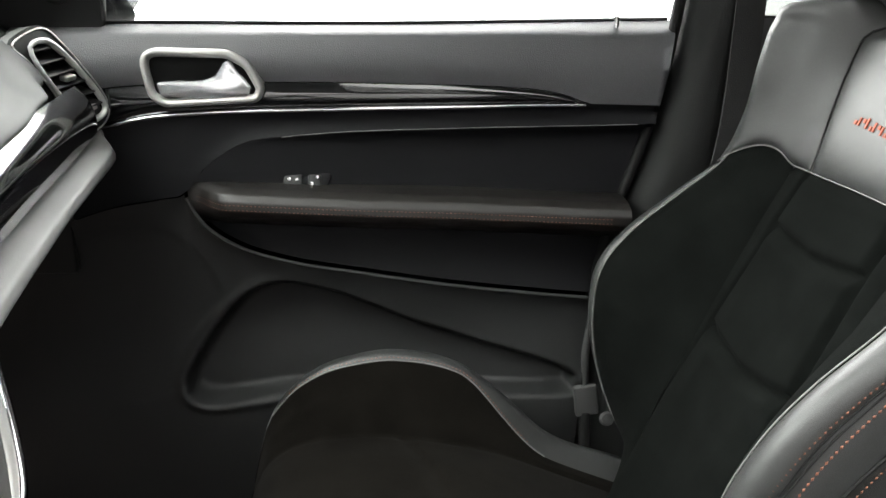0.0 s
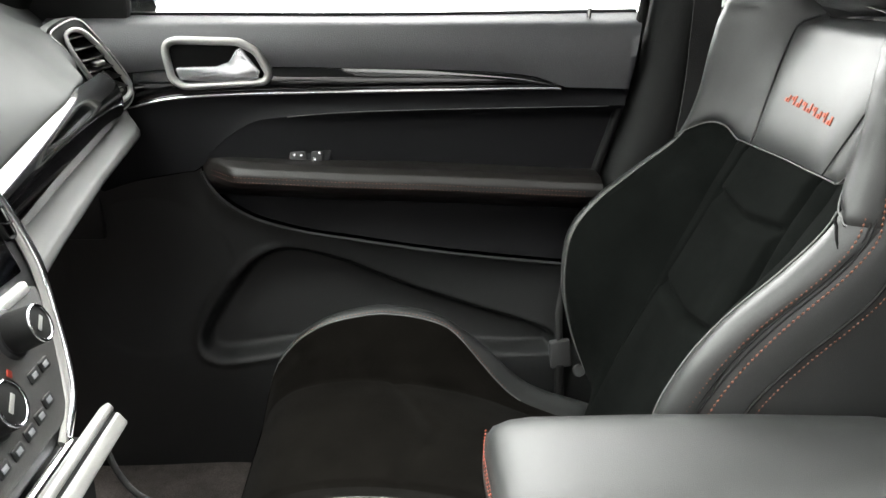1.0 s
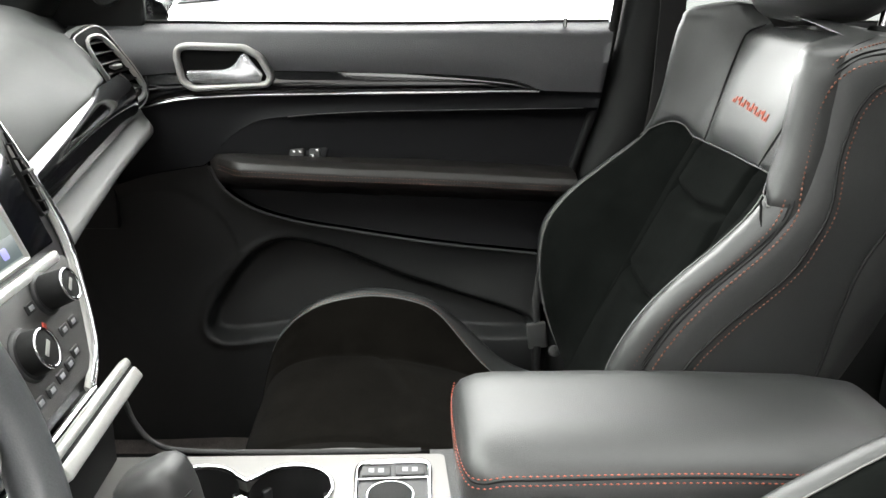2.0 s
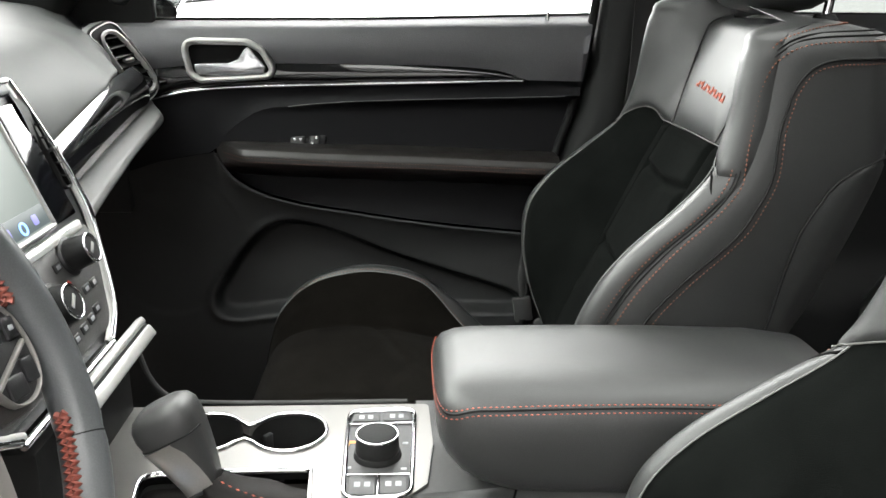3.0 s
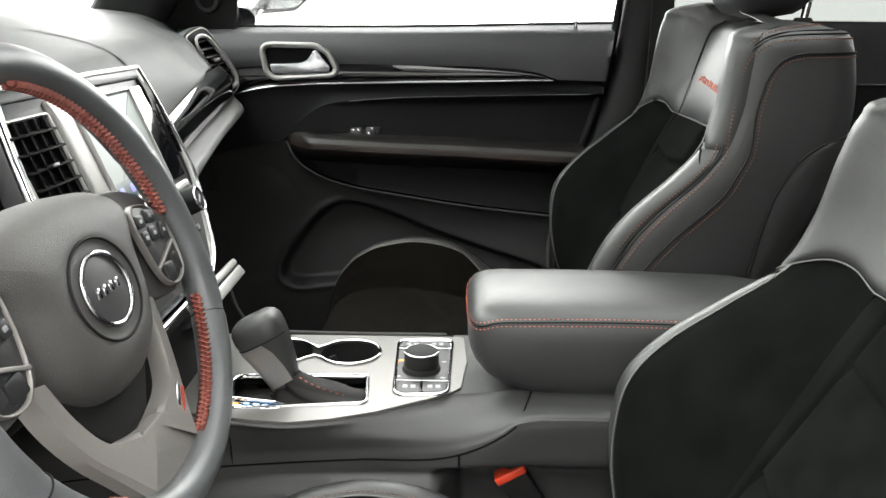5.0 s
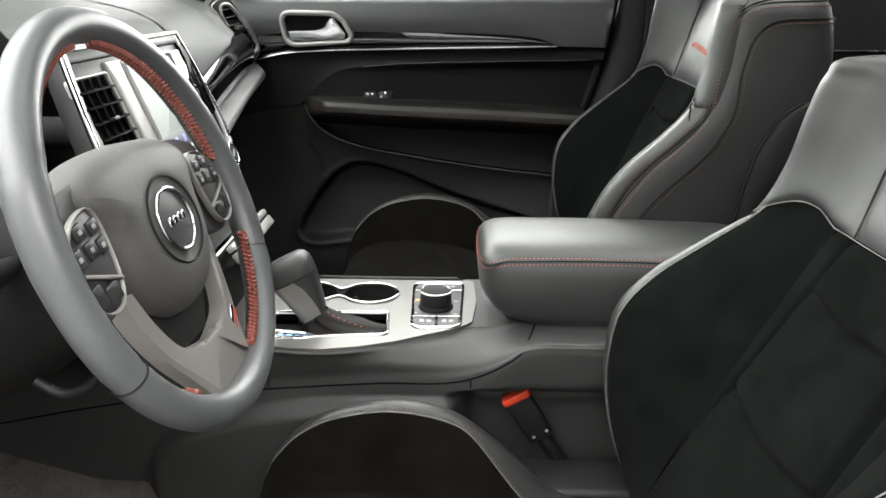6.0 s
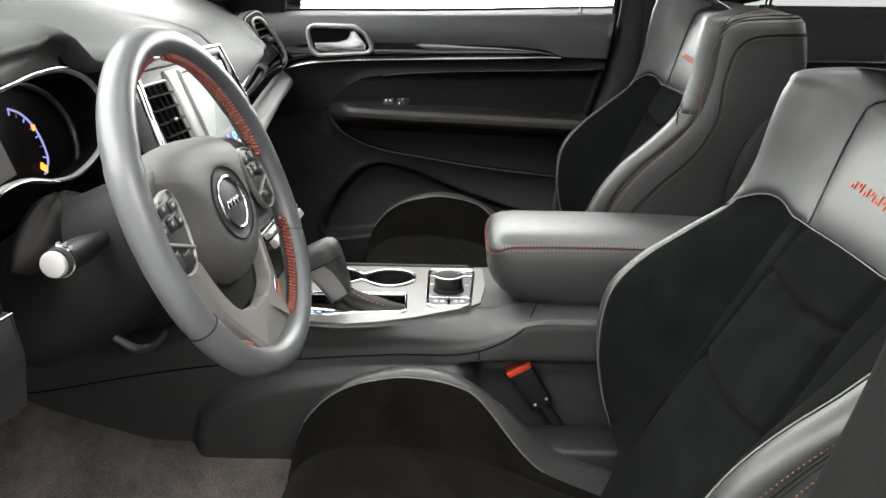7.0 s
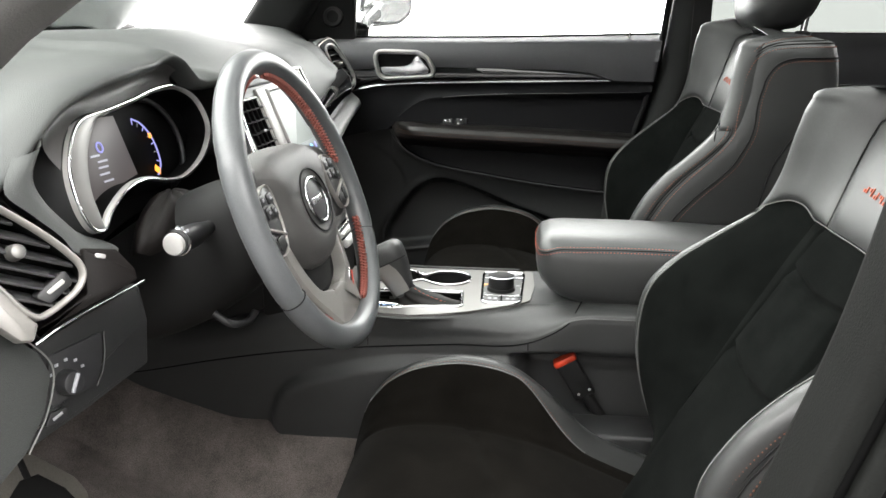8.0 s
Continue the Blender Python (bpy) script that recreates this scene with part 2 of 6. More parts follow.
def bezel(name, outline, m, width, height, depth, mat, parent=None, label="", sink=0.0):
    """A frame round an opening: outer outline, width of the frame, rounded front; a black duct wall goes back by sink."""
    o = ccw(outline)
    bm = bmesh.new()
    prof = [(0, -depth), (0, height * 0.3), (width * 0.15, height * 0.8), (width * 0.4, height), (width * 0.65, height * 0.9), (width, height * 0.2), (width * 1.05, -0.002)]
    rows = [[m @ Vector((*q, h)) for q in inset(o, d)] for d, h in prof]
    sheet(bm, rows, True)
    ob = part(name, bm, mat, parent, label, auto=60)
    if sink:
        bm = bmesh.new()
        sheet(bm, [[m @ Vector((*q, h)) for q in inset(o, width * 1.02)] for h in (-0.001, -depth - sink)], True)
        part("duct_wall", bm, SHADEBLACK, parent, "")
    return ob


def holed(name, outer, holes, m, depth, mat, parent, label="", lip=0.002):
    """A plate with openings, and its rims turned down."""
    bm = bmesh.new()
    edges = []
    for loop in [outer] + holes:
        vs = [bm.verts.new(m @ Vector((*q, 0))) for q in loop]
        low = [bm.verts.new(m @ Vector((*q, -depth))) for q in loop]
        for i in range(len(vs)):
            k = (i + 1) % len(vs)
            edges.append(bm.edges.new((vs[i], vs[k])))
            bm.faces.new((vs[i], vs[k], low[k], low[i]))
    bmesh.ops.triangle_fill(bm, use_beauty=True, use_dissolve=False, edges=edges)
    return part(name, bm, mat, parent, label, auto=30)


def block(name, size, m, bevel, mat, parent=None, label="", seg=3, taper=None):
    bm = bmesh.new()
    bmesh.ops.create_cube(bm, size=1)
    for v in bm.verts:
        f = taper if taper and v.co.z > 0 else (1, 1)
        v.co = Vector((v.co.x * size[0] * f[0], v.co.y * size[1] * f[1], v.co.z * size[2]))
    bmesh.ops.bevel(bm, geom=bm.edges, offset=bevel, segments=seg, affect="EDGES", profile=0.5)
    bm.transform(m)
    return part(name, bm, mat, parent, label, auto=40)


def disc(name, r0, r1, h, m, bevel, mat, parent=None, label="", n=32, knurl=0.0):
    """A turned knob along z of m: r0 at the foot, r1 at the top."""
    bm = bmesh.new()
    prof = [(r0, 0), (r0, h * 0.15), (r1, h - bevel), (r1 - bevel * 0.3, h - bevel * 0.3), (r1 - bevel, h)]
    rows = [[m @ Vector(((r + (knurl if k % 2 and 0 < i < 3 else 0)) * math.cos(2 * math.pi * k / n), (r + (knurl if k % 2 and 0 < i < 3 else 0)) * math.sin(2 * math.pi * k / n), z)) for k in range(n)] for i, (r, z) in enumerate(prof)]
    vs = sheet(bm, rows, True)
    bm.faces.new(vs[0][::-1])
    bm.faces.new(vs[-1])
    return part(name, bm, mat, parent, label)


def dashes(name, points, mat, parent, length=0.005, gap=0.003, r=0.0007, label=""):
    """A row of stitches along a line."""
    bm = bmesh.new()
    p = [Vector(q) for q in points]
    acc = [0.0]
    for a, b in zip(p, p[1:]):
        acc.append(acc[-1] + (b - a).length)

    def at(s):
        i = int(min(max(np.searchsorted(acc, s) - 1, 0), len(p) - 2))
        return p[i].lerp(p[i + 1], (s - acc[i]) / max(acc[i + 1] - acc[i], 1e-9))
    s = 0.0
    while s + length < acc[-1]:
        a, b = at(s), at(s + length)
        t = (b - a).normalized()
        u = t.orthogonal().normalized()
        w = t.cross(u)
        mid = (a + b) / 2
        ring_ = [bm.verts.new(mid + (u * math.cos(q) + w * math.sin(q)) * r * 1.3) for q in (k * math.pi / 2 for k in range(4))]
        e0, e1 = bm.verts.new(a), bm.verts.new(b)
        for k in range(4):
            bm.faces.new((ring_[k], ring_[(k + 1) % 4], e1))
            bm.faces.new((ring_[(k + 1) % 4], ring_[k], e0))
        s += length + gap
    return part(name, bm, mat, parent, label, auto=0)


def basis(origin, xdir, zdir):
    """A pose with x along xdir and z near zdir."""
    x = Vector(xdir).normalized()
    z = Vector(zdir)
    z = (z - x * z.dot(x)).normalized()
    y = z.cross(x)
    m = Matrix((x, y, z)).transposed().to_4x4()
    m.translation = origin
    return m


# ---- the studio and the car's shell ----
def plane_box(name, x0, x1, y0, y1, z0, z1, mat, parent=None, bevel=0.0, label=""):
    m = pose((x0 + x1) / 2, (y0 + y1) / 2, (z0 + z1) / 2)
    return block(name, (x1 - x0, y1 - y0, z1 - z0), m, bevel or 0.004, mat, parent, label, 2)


ground = plane_box("ground", -30, 30, -30, 30, -0.1, 0.0, FLOOR)
tagged(ground, "pale smooth concrete floor under the car", "floor", kind="structure")

# unseen wall, added to hold back low light at the driver's opening
BLOCKER = material("light_blocking_grey", (0.20, 0.20, 0.197), 0.9, vary=0.08, vscale=1)
blocker_wall = plane_box("blocker_wall", -9, 9, -2.95, -2.75, 0.0, 3.1, BLOCKER)
tagged(blocker_wall, "unseen grey wall added to block low light from the driver side", "wall", kind="structure")
MID = 0.375          # the car's middle line
DOOR = 1.14          # inner face of the passenger door


def quad_sheet(name, a, b, c, d, mat, parent, thick=0.004, n=8, bulge=0.0, label=""):
    """A thin bent pane between four corners (a, b along the bottom, d, c along the top)."""
    a, b, c, d = (Vector(q) for q in (a, b, c, d))
    nrm = (b - a).cross(d - a).normalized()
    bm = bmesh.new()
    for off in (0, thick):
        rows = []
        for j in range(n):
            v = j / (n - 1)
            rows.append([(a.lerp(b, i / (n - 1))).lerp(d.lerp(c, i / (n - 1)), v) + nrm * (bulge * (1 - (2 * v - 1) ** 2) + off) for i in range(n)])
        sheet(bm, rows)
    ob = part(name, bm, mat, parent, label, auto=0)
    return ob


def solid(name, rows, mat, parent=None, label="", cap=True, auto=40):
    """A closed loft through rings of points."""
    bm = bmesh.new()
    vs = sheet(bm, rows, True)
    if cap:
        bm.faces.new(vs[0][::-1])
        bm.faces.new(vs[-1])
    return part(name, bm, mat, parent, label, auto=auto)


# floor pan, firewall and carpets
def floor_shape(u, v):
    toe = 0.62 * max(0.0, -0.50 - u) ** 1.25
    tunnel = 0.10 + 0.55 * max(0.0, -0.42 - u) ** 1.2
    k = 1 - min(1.0, max(0.0, (abs(v - 0.42) - 0.12) / 0.10))
    return (u, v, 0.46 + max(toe, tunnel * k * k * (3 - 2 * k)) + 0.003 * noise.noise(Vector((u * 14, v * 14, 0))))


floor = surf("floor", floor_shape, lin(-1.05, 1.9, 130), lin(-0.42, 1.2, 90), CARPET)
tagged(floor, "dark brown cut-pile carpet on the cabin floor", "carpet", kind="structure")
underbody = plane_box("underbody", -1.2, 2.0, -0.45, 1.23, 0.26, 0.40, PLASTIC)
tagged(underbody, "black underside of the car body", "car body", kind="structure")
firewall = plane_box("firewall", -1.12, -1.05, -0.45, 1.23, 0.40, 1.17, PLASTIC)
tagged(firewall, "black bulkhead behind the dashboard", "bulkhead", kind="structure")


def ceiling_shape(u, v):
    k = 1 - (2 * (v - MID) / 1.5) ** 2
    return (u, v, 1.60 + 0.05 * k - 0.12 * max(0.0, (-0.1 - u)) ** 1.5)


def roofing(name, dz, x0, x1, y0, y1, mat):
    """A roof skin with the added opening for top light left free."""
    bm = bmesh.new()
    us, vs = lin(x0, x1, 47), lin(y0, y1, 40)
    grid = [[bm.verts.new((u, v, ceiling_shape(u, v)[2] + dz)) for v in vs] for u in us]
    for i in range(len(us) - 1):
        for j in range(len(vs) - 1):
            u, v = (us[i] + us[i + 1]) / 2, (vs[j] + vs[j + 1]) / 2
            if not (-0.10 < u < 1.05 and -0.06 < v < 0.81):
                bm.faces.new((grid[i][j], grid[i][j + 1], grid[i + 1][j + 1], grid[i + 1][j]))
    return part(name, bm, mat, auto=0)


ceiling = roofing("ceiling", 0.0, -0.35, 1.95, -0.36, 1.11, HEADLINER)
tagged(ceiling, "pale grey cloth headliner round an added opening for top light", "headliner", kind="structure")
roof = roofing("roof", 0.05, -0.36, 2.0, -0.40, 1.15, PAINT)
tagged(roof, "dark painted car roof panel", "roof", kind="structure")
# pane out of view, added with its opening; its tint sets the top light
toplight_pane = surf("toplight_pane", lambda u, v: (u, v, ceiling_shape(u, v)[2] + 0.055), lin(-0.13, 1.08, 12), lin(-0.09, 0.84, 12), TOPLIGHT)
toplight_pane.visible_shadow = False
tagged(toplight_pane, "unseen tinted roof pane added to let light in from above", "roof glass", kind="structure")

# windscreen, side glass, rear closing
windscreen = quad_sheet("windscreen", (-1.02, -0.36, 1.19), (-1.02, 1.11, 1.19), (-0.36, 1.02, 1.62), (-0.36, -0.27, 1.62), SCREENGLASS, None, bulge=0.03)
tagged(windscreen, "clear curved windscreen glass", "windscreen", kind="structure")
windscreen.visible_shadow = False


def side_glass(name, x0, x1, xt0, xt1, y, yt, mat, label):
    g = quad_sheet(name, (x0, y, 1.17), (x1, y, 1.17), (xt1, yt, 1.60), (xt0, yt, 1.60), mat, None, bulge=0.01)
    g.visible_shadow = False
    return tagged(g, label, "window", kind="structure")


side_glass("window_1", -0.42, 0.40, -0.22, 0.40, 1.19, 1.10, GLASS, "clear front passenger door window glass")
side_glass("window_2", 0.50, 1.30, 0.50, 1.20, 1.19, 1.10, DARKGLASS, "dark tinted rear door window glass")
side_glass("window_3", 0.50, 1.30, 0.50, 1.20, -0.44, -0.35, DARKGLASS, "dark tinted rear door window glass")
side_glass("window_4", 1.36, 1.86, 1.30, 1.72, 1.19, 1.10, DARKGLASS, "dark tinted rear quarter window glass")
side_glass("window_5", 1.36, 1.86, 1.30, 1.72, -0.44, -0.35, DARKGLASS, "dark tinted rear quarter window glass")

tailgate = plane_box("tailgate", 1.92, 1.98, -0.44, 1.19, 0.40, 1.64, PILLAR)
tagged(tailgate, "closed dark tailgate at the back of the cabin", "tailgate", kind="structure")


# pillars: lofted trims
def pillar(name, line, widths, mat, label, out):
    rows = []
    p = [Vector(q) for q in line]
    for i, q in enumerate(p):
        w, d = widths[min(i, len(widths) - 1)]
        sec = rounded([(-w, -d), (w, -d), (w, d), (-w, d)], min(w, d) * 0.8, 4)
        rows.append([q + Vector((s.x, s.y * out, 0)) for s in sec])
    return tagged(solid(name, rows, mat), label, "pillar", kind="structure")


pillar("pillar_1", cr([(-0.66, 1.15, 1.12), (-0.60, 1.145, 1.20), (-0.50, 1.125, 1.33), (-0.30, 1.07, 1.58), (-0.25, 1.06, 1.64)], 14), [(0.13, 0.035), (0.125, 0.035), (0.10, 0.035), (0.08, 0.04)], PILLAR, "dark grey trimmed front roof pillar", 1)
pillar("pillar_2", cr([(-0.42, -0.47, 1.10), (-0.352, -0.465, 1.19), (-0.225, -0.45, 1.29), (-0.05, -0.39, 1.50), (0.03, -0.36, 1.64)], 14), [(0.065, 0.04)], FRAMEGREY, "grey door frame and front roof pillar", 1)


# ---- passenger door ----
door = thing("door_1", "charcoal and black passenger door, closed, with piano-black trim", "car door", kind="structure", at=(0, 1.2, 0.45))
rear_x = curve([0.45, 0.80, 0.947, 1.037, 1.155, 1.22], [0.27, 0.30, 0.333, 0.366, 0.383, 0.395])   # its back edge
trim_top = curve([-0.40, -0.376, -0.324, -0.168, 0.006, 0.161, 0.224, 0.25, 0.268], [1.103, 1.106, 1.111, 1.1155, 1.1145, 1.111, 1.105, 1.098, 1.0905])
trim_low = curve([-0.40, -0.374, -0.328, -0.253, -0.071, 0.084, 0.267, 0.36, 0.42], [1.053, 1.058, 1.068, 1.075, 1.0815, 1.085, 1.0885, 1.087, 1.087])
crease = curve([-0.62, -0.46, -0.381, -0.31, -0.283, -0.265, -0.24, -0.203, -0.149, -0.072, 0.084, 0.243, 0.36], [0.90, 0.920, 0.944, 0.957, 0.964, 0.990, 1.012, 1.034, 1.043, 1.050, 1.056, 1.060, 1.063])
arm_z = curve([-0.29, -0.222, -0.072, 0.083, 0.281, 0.36], [0.976, 0.974, 0.967, 0.962, 0.953, 0.95])
low_z = curve([-0.283, -0.275, -0.262, -0.219, -0.157, -0.036, 0.088, 0.293, 0.35], [0.962, 0.942, 0.922, 0.890, 0.868, 0.846, 0.827, 0.805, 0.80])
belt_z = curve([-0.62, -0.389, 0.007, 0.239, 0.42], [1.184, 1.187, 1.191, 1.197, 1.202])


def door_strip(name, x0, x1, lo, hi, prof, mat, label="", nx=60, nt=14, fit_rear=True, parent=None):
    """A piece of the door's inner face between two lines, with the depth prof(x, t) into the cabin."""
    def fn(u, t):
        x = x0 + (x1 - x0) * u
        z = lo(x) + (hi(x) - lo(x)) * t
        if fit_rear:
            x = min(x, rear_x(z))
        y = DOOR - prof(x, t)
        return (x, y, z)
    return surf(name, fn, lin(0, 1, nx), lin(0, 1, nt), mat, parent or door, label)


def smooth01(t):
    t = min(max(t, 0), 1)
    return t * t * (3 - 2 * t)


plane_box("door_core", -0.62, 0.41, 1.185, 1.23, 0.42, 1.17, PAINT, door, label="dark painted door shell")
upper_low = lambda x: trim_top(x) + 0.001 if x < 0.268 else trim_low(x) + 0.001
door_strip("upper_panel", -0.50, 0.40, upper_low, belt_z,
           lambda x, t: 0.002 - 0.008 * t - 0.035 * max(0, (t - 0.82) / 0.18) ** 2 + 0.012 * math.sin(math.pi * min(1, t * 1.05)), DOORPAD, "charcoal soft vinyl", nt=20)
door_strip("trim_strip", -0.40, 0.268, trim_low, trim_top, lambda x, t: 0.006 + 0.006 * math.sin(math.pi * t), GLOSS, "piano-black strip", nt=10)
tube("chrome_line", [(x, DOOR - 0.010, trim_low(x)) for x in lin(-0.40, 0.268, 60)], [0.0022 + 0.0012 * math.sin(math.pi * i / 59) for i in range(60)], CHROME, door, label="thin chrome line")
tube("belt_seal", [(x, DOOR + 0.045, belt_z(x) + 0.001) for x in lin(-0.40, 0.39, 30)], 0.004, RUBBER, door)
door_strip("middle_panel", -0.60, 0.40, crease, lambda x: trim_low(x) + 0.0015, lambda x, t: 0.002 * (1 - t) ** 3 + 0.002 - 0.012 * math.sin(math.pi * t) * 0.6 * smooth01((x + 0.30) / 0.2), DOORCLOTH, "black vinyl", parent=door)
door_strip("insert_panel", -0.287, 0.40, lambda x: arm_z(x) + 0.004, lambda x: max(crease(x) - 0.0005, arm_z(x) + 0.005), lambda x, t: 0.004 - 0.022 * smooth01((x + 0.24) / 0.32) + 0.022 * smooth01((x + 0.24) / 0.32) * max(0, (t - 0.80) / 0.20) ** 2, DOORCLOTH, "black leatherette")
tube("crease_piping", [(x, DOOR - 0.0055, crease(x) - 0.001) for x in lin(-0.15, 0.345, 50)], 0.0007, PIPING, door, label="grey seam")


def arm_fn(u, t):
    x = -0.283 + (0.34 + 0.283) * u
    zt = arm_z(x)
    grow = smooth01(u / 0.10)
    prof = [(-0.028, 0.006), (0.0, 0.006), (0.030, 0.004), (0.046, -0.003), (0.052, -0.012), (0.053, -0.024), (0.046, -0.033), (0.030, -0.042), (0.0, -0.052), (-0.018, -0.060)]
    s = t * (len(prof) - 1)
    i = min(int(s), len(prof) - 2)
    d = prof[i][0] + (prof[i + 1][0] - prof[i][0]) * (s - i)
    h = prof[i][1] + (prof[i + 1][1] - prof[i][1]) * (s - i)
    return (min(x, rear_x(zt)), DOOR - (-0.028 + (d + 0.028) * (0.35 + 0.65 * grow)), zt + h)


surf("armrest", arm_fn, lin(0, 1, 60), lin(0, 1, 37), ARMPAD, door, "padded leather armrest with red stitching")
for h, d in ((-0.015, 0.0548), (-0.022, 0.0540)):
    dashes("stitching", [(x, DOOR + 0.028 - (d + 0.028) * (0.35 + 0.65 * smooth01((x + 0.283) / 0.062)), arm_z(x) + h) for x in lin(-0.27, 0.31, 60)], DARKSTITCH, door, 0.0036, 0.002, 0.0005, label="red stitches")
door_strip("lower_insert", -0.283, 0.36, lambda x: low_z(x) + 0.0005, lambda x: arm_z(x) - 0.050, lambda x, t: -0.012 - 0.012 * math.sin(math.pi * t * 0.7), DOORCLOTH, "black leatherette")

POCKET = [(-0.153, 0.836), (-0.205, 0.822), (-0.245, 0.785), (-0.288, 0.725), (-0.304, 0.688), (-0.296, 0.658), (-0.262, 0.646), (-0.20, 0.652), (-0.12, 0.660), (0.06, 0.655), (0.26, 0.65), (0.28, 0.67), (0.26, 0.70), (0.128, 0.742), (0.021, 0.778), (-0.075, 0.818)]
pocket_line = [Vector(q) for q in [(p.x, p.y) for p in cr([(a, b, 0) for a, b in POCKET], 90, True)]]


def inside(q, poly):
    """Signed distance to a closed outline, positive inside."""
    best, odd = 9.0, False
    for a, b in zip(poly, poly[1:] + poly[:1]):
        ab = b - a
        t = min(max((q - a).dot(ab) / max(ab.dot(ab), 1e-12), 0), 1)
        best = min(best, (q - a - ab * t).length)
        if (a.y > q.y) != (b.y > q.y) and q.x < a.x + (q.y - a.y) * ab.x / ab.y:
            odd = not odd
    return best if odd else -best


def low_depth(x, z):
    top = low_z(x) if x > -0.283 else crease(x)
    edge = 0.014 * math.exp(-max(0, top - z) / 0.03)
    d = 0.002 + edge + 0.035 * smooth01((0.80 - z) / 0.2)
    # round speaker grille field
    r = math.hypot((x + 0.375) / 0.135, (z - 0.79) / 0.135)
    d -= 0.0015 * smooth01((1.0 - r) / 0.06)
    return d


def lower_fn(u, t):
    x = -0.60 + 0.95 * u
    top = low_z(x) if x > -0.283 else crease(x) + 0.001
    z = 0.44 + (top - 0.44) * t
    x = min(x, rear_x(z))
    d = low_depth(x, z)
    s = inside(Vector((x, z)), pocket_line)
    d += 0.007 * math.exp(-(s / 0.008) ** 2) * smooth01((-0.12 - x) / 0.14) - 0.034 * smooth01((s - 0.001) / 0.016)
    return (x, DOOR - d, z)


surf("lower_panel", lower_fn, lin(0, 1, 190), lin(0, 1, 110), PLASTIC, door, "black hard plastic with a map pocket")
tube("panel_edge", [(x, DOOR - low_depth(x, low_z(x)) + 0.002, low_z(x)) for x in lin(-0.282, 0.30, 70)], 0.0035, PLASTIC, door)
# inner handle
HM = basis((0, DOOR - 0.013, 0), (1, 0, 0), (0, -1, 0))
h_out = rounded([(-0.331, 1.161), (-0.213, 1.159), (-0.185, 1.144), (-0.166, 1.108), (-0.175, 1.091), (-0.300, 1.083), (-0.319, 1.097)], [0.030, 0.034, 0.034, 0.026, 0.022, 0.030, 0.024], 7)
bezel("handle_bezel", h_out, HM @ pose(0, 0, 0.004), 0.0108, 0.007, 0.02, SATIN, door, "satin silver surround", 0.012)
# nearly flush plate: the recess's shade is its black colour
slab("handle_cup_shade", inset(ccw(h_out), 0.009), HM @ pose(0, 0, 0.0030), 0.012, 0.001, SHADEBLACK, door, "flat black plate for the shade in the handle recess")
lev = [(-0.308, 1.117), (-0.248, 1.119), (-0.230, 1.125), (-0.219, 1.143), (-0.211, 1.146), (-0.200, 1.132), (-0.184, 1.112), (-0.188, 1.099), (-0.25, 1.0955), (-0.302, 1.098)]
slab("lever", rounded(lev, 0.005, 3), HM @ pose(0, 0, 0.011), 0.010, 0.0045, LEVER, door, "chrome pull lever")
tube("lock_pin", [(0.311, DOOR + 0.022, 1.185), (0.311, DOOR + 0.022, 1.207)], [0.0035, 0.004], CHROME, door, label="small chrome lock pin")

# switch panel
SM = basis((0, 1.141, 0), (1, 0, 0), (0, -0.96, 0.28))
SMi = SM.inverted()
def on_sw(x, z):
    q = SMi @ Vector((x, 1.141 + (z - 0.978) * 0.29, z))
    return (q.x, q.y)
SW = SM @ pose(0, 0, (SMi @ Vector((0, 1.141, 0.978))).z)
slab("switch_panel", rounded([on_sw(-0.247, 0.999), on_sw(-0.250, 0.969), on_sw(-0.092, 0.963), on_sw(-0.082, 0.990)], 0.006), SW, 0.03, 0.003, DOORCLOTH, door, "black switch panel")
# no hollow here, a black plate paints the recess's shade
slab("pull_cup_shade", rounded([on_sw(-0.240, 0.995), on_sw(-0.240, 0.977), on_sw(-0.168, 0.976), on_sw(-0.166, 0.994)], 0.005), SW @ pose(0, 0, 0.001), 0.01, 0.001, SHADEBLACK, door, "flat black plate for the shade in the pull recess")
for x0, x1, nm, lb in ((-0.150, -0.124, "lock_switch", "small chrome-tipped lock switch"), (-0.116, -0.098, "window_switch", "small chrome-tipped window switch")):
    sw = slab(nm, rounded([on_sw(x0, 0.988), on_sw(x0, 0.969), on_sw(x1, 0.968), on_sw(x1, 0.988)], 0.003), SW @ pose(0, 0, 0.003), 0.01, 0.002, PLASTIC, door, lb)
    for k in (0.3, 0.7):
        a = x0 + (x1 - x0) * k
        z = 0.982 if nm == "lock_switch" else 0.976 + 0.009 * (k > 0.5)
        slab("switch_tip", rounded([on_sw(a - 0.0025, z + 0.002), on_sw(a - 0.0025, z - 0.002), on_sw(a + 0.0025, z - 0.002), on_sw(a + 0.0025, z + 0.002)], 0.001), SW @ pose(0, 0, 0.0042), 0.003, 0.0005, CHROME, sw, "chrome tip")


# ---- dashboard ----
dash = thing("dashboard", "dark grey grained dashboard with piano-black trim and silver vents", "dashboard", at=(-0.6, MID, 0.9))
face_x = lambda y: -0.345 - 0.06 * max(0.0, y - 0.58) - 0.22 * max(0.0, y - 1.06) ** 1.2
pad_z = curve([0.50, 0.679, 0.80, 0.90, 0.98, 1.06, 1.14], [1.048, 1.077, 1.095, 1.106, 1.113, 1.119, 1.124])
chrome_z = curve([0.50, 0.704, 0.799, 0.951, 1.096, 1.14], [0.985, 1.012, 1.025, 1.043, 1.063, 1.070])
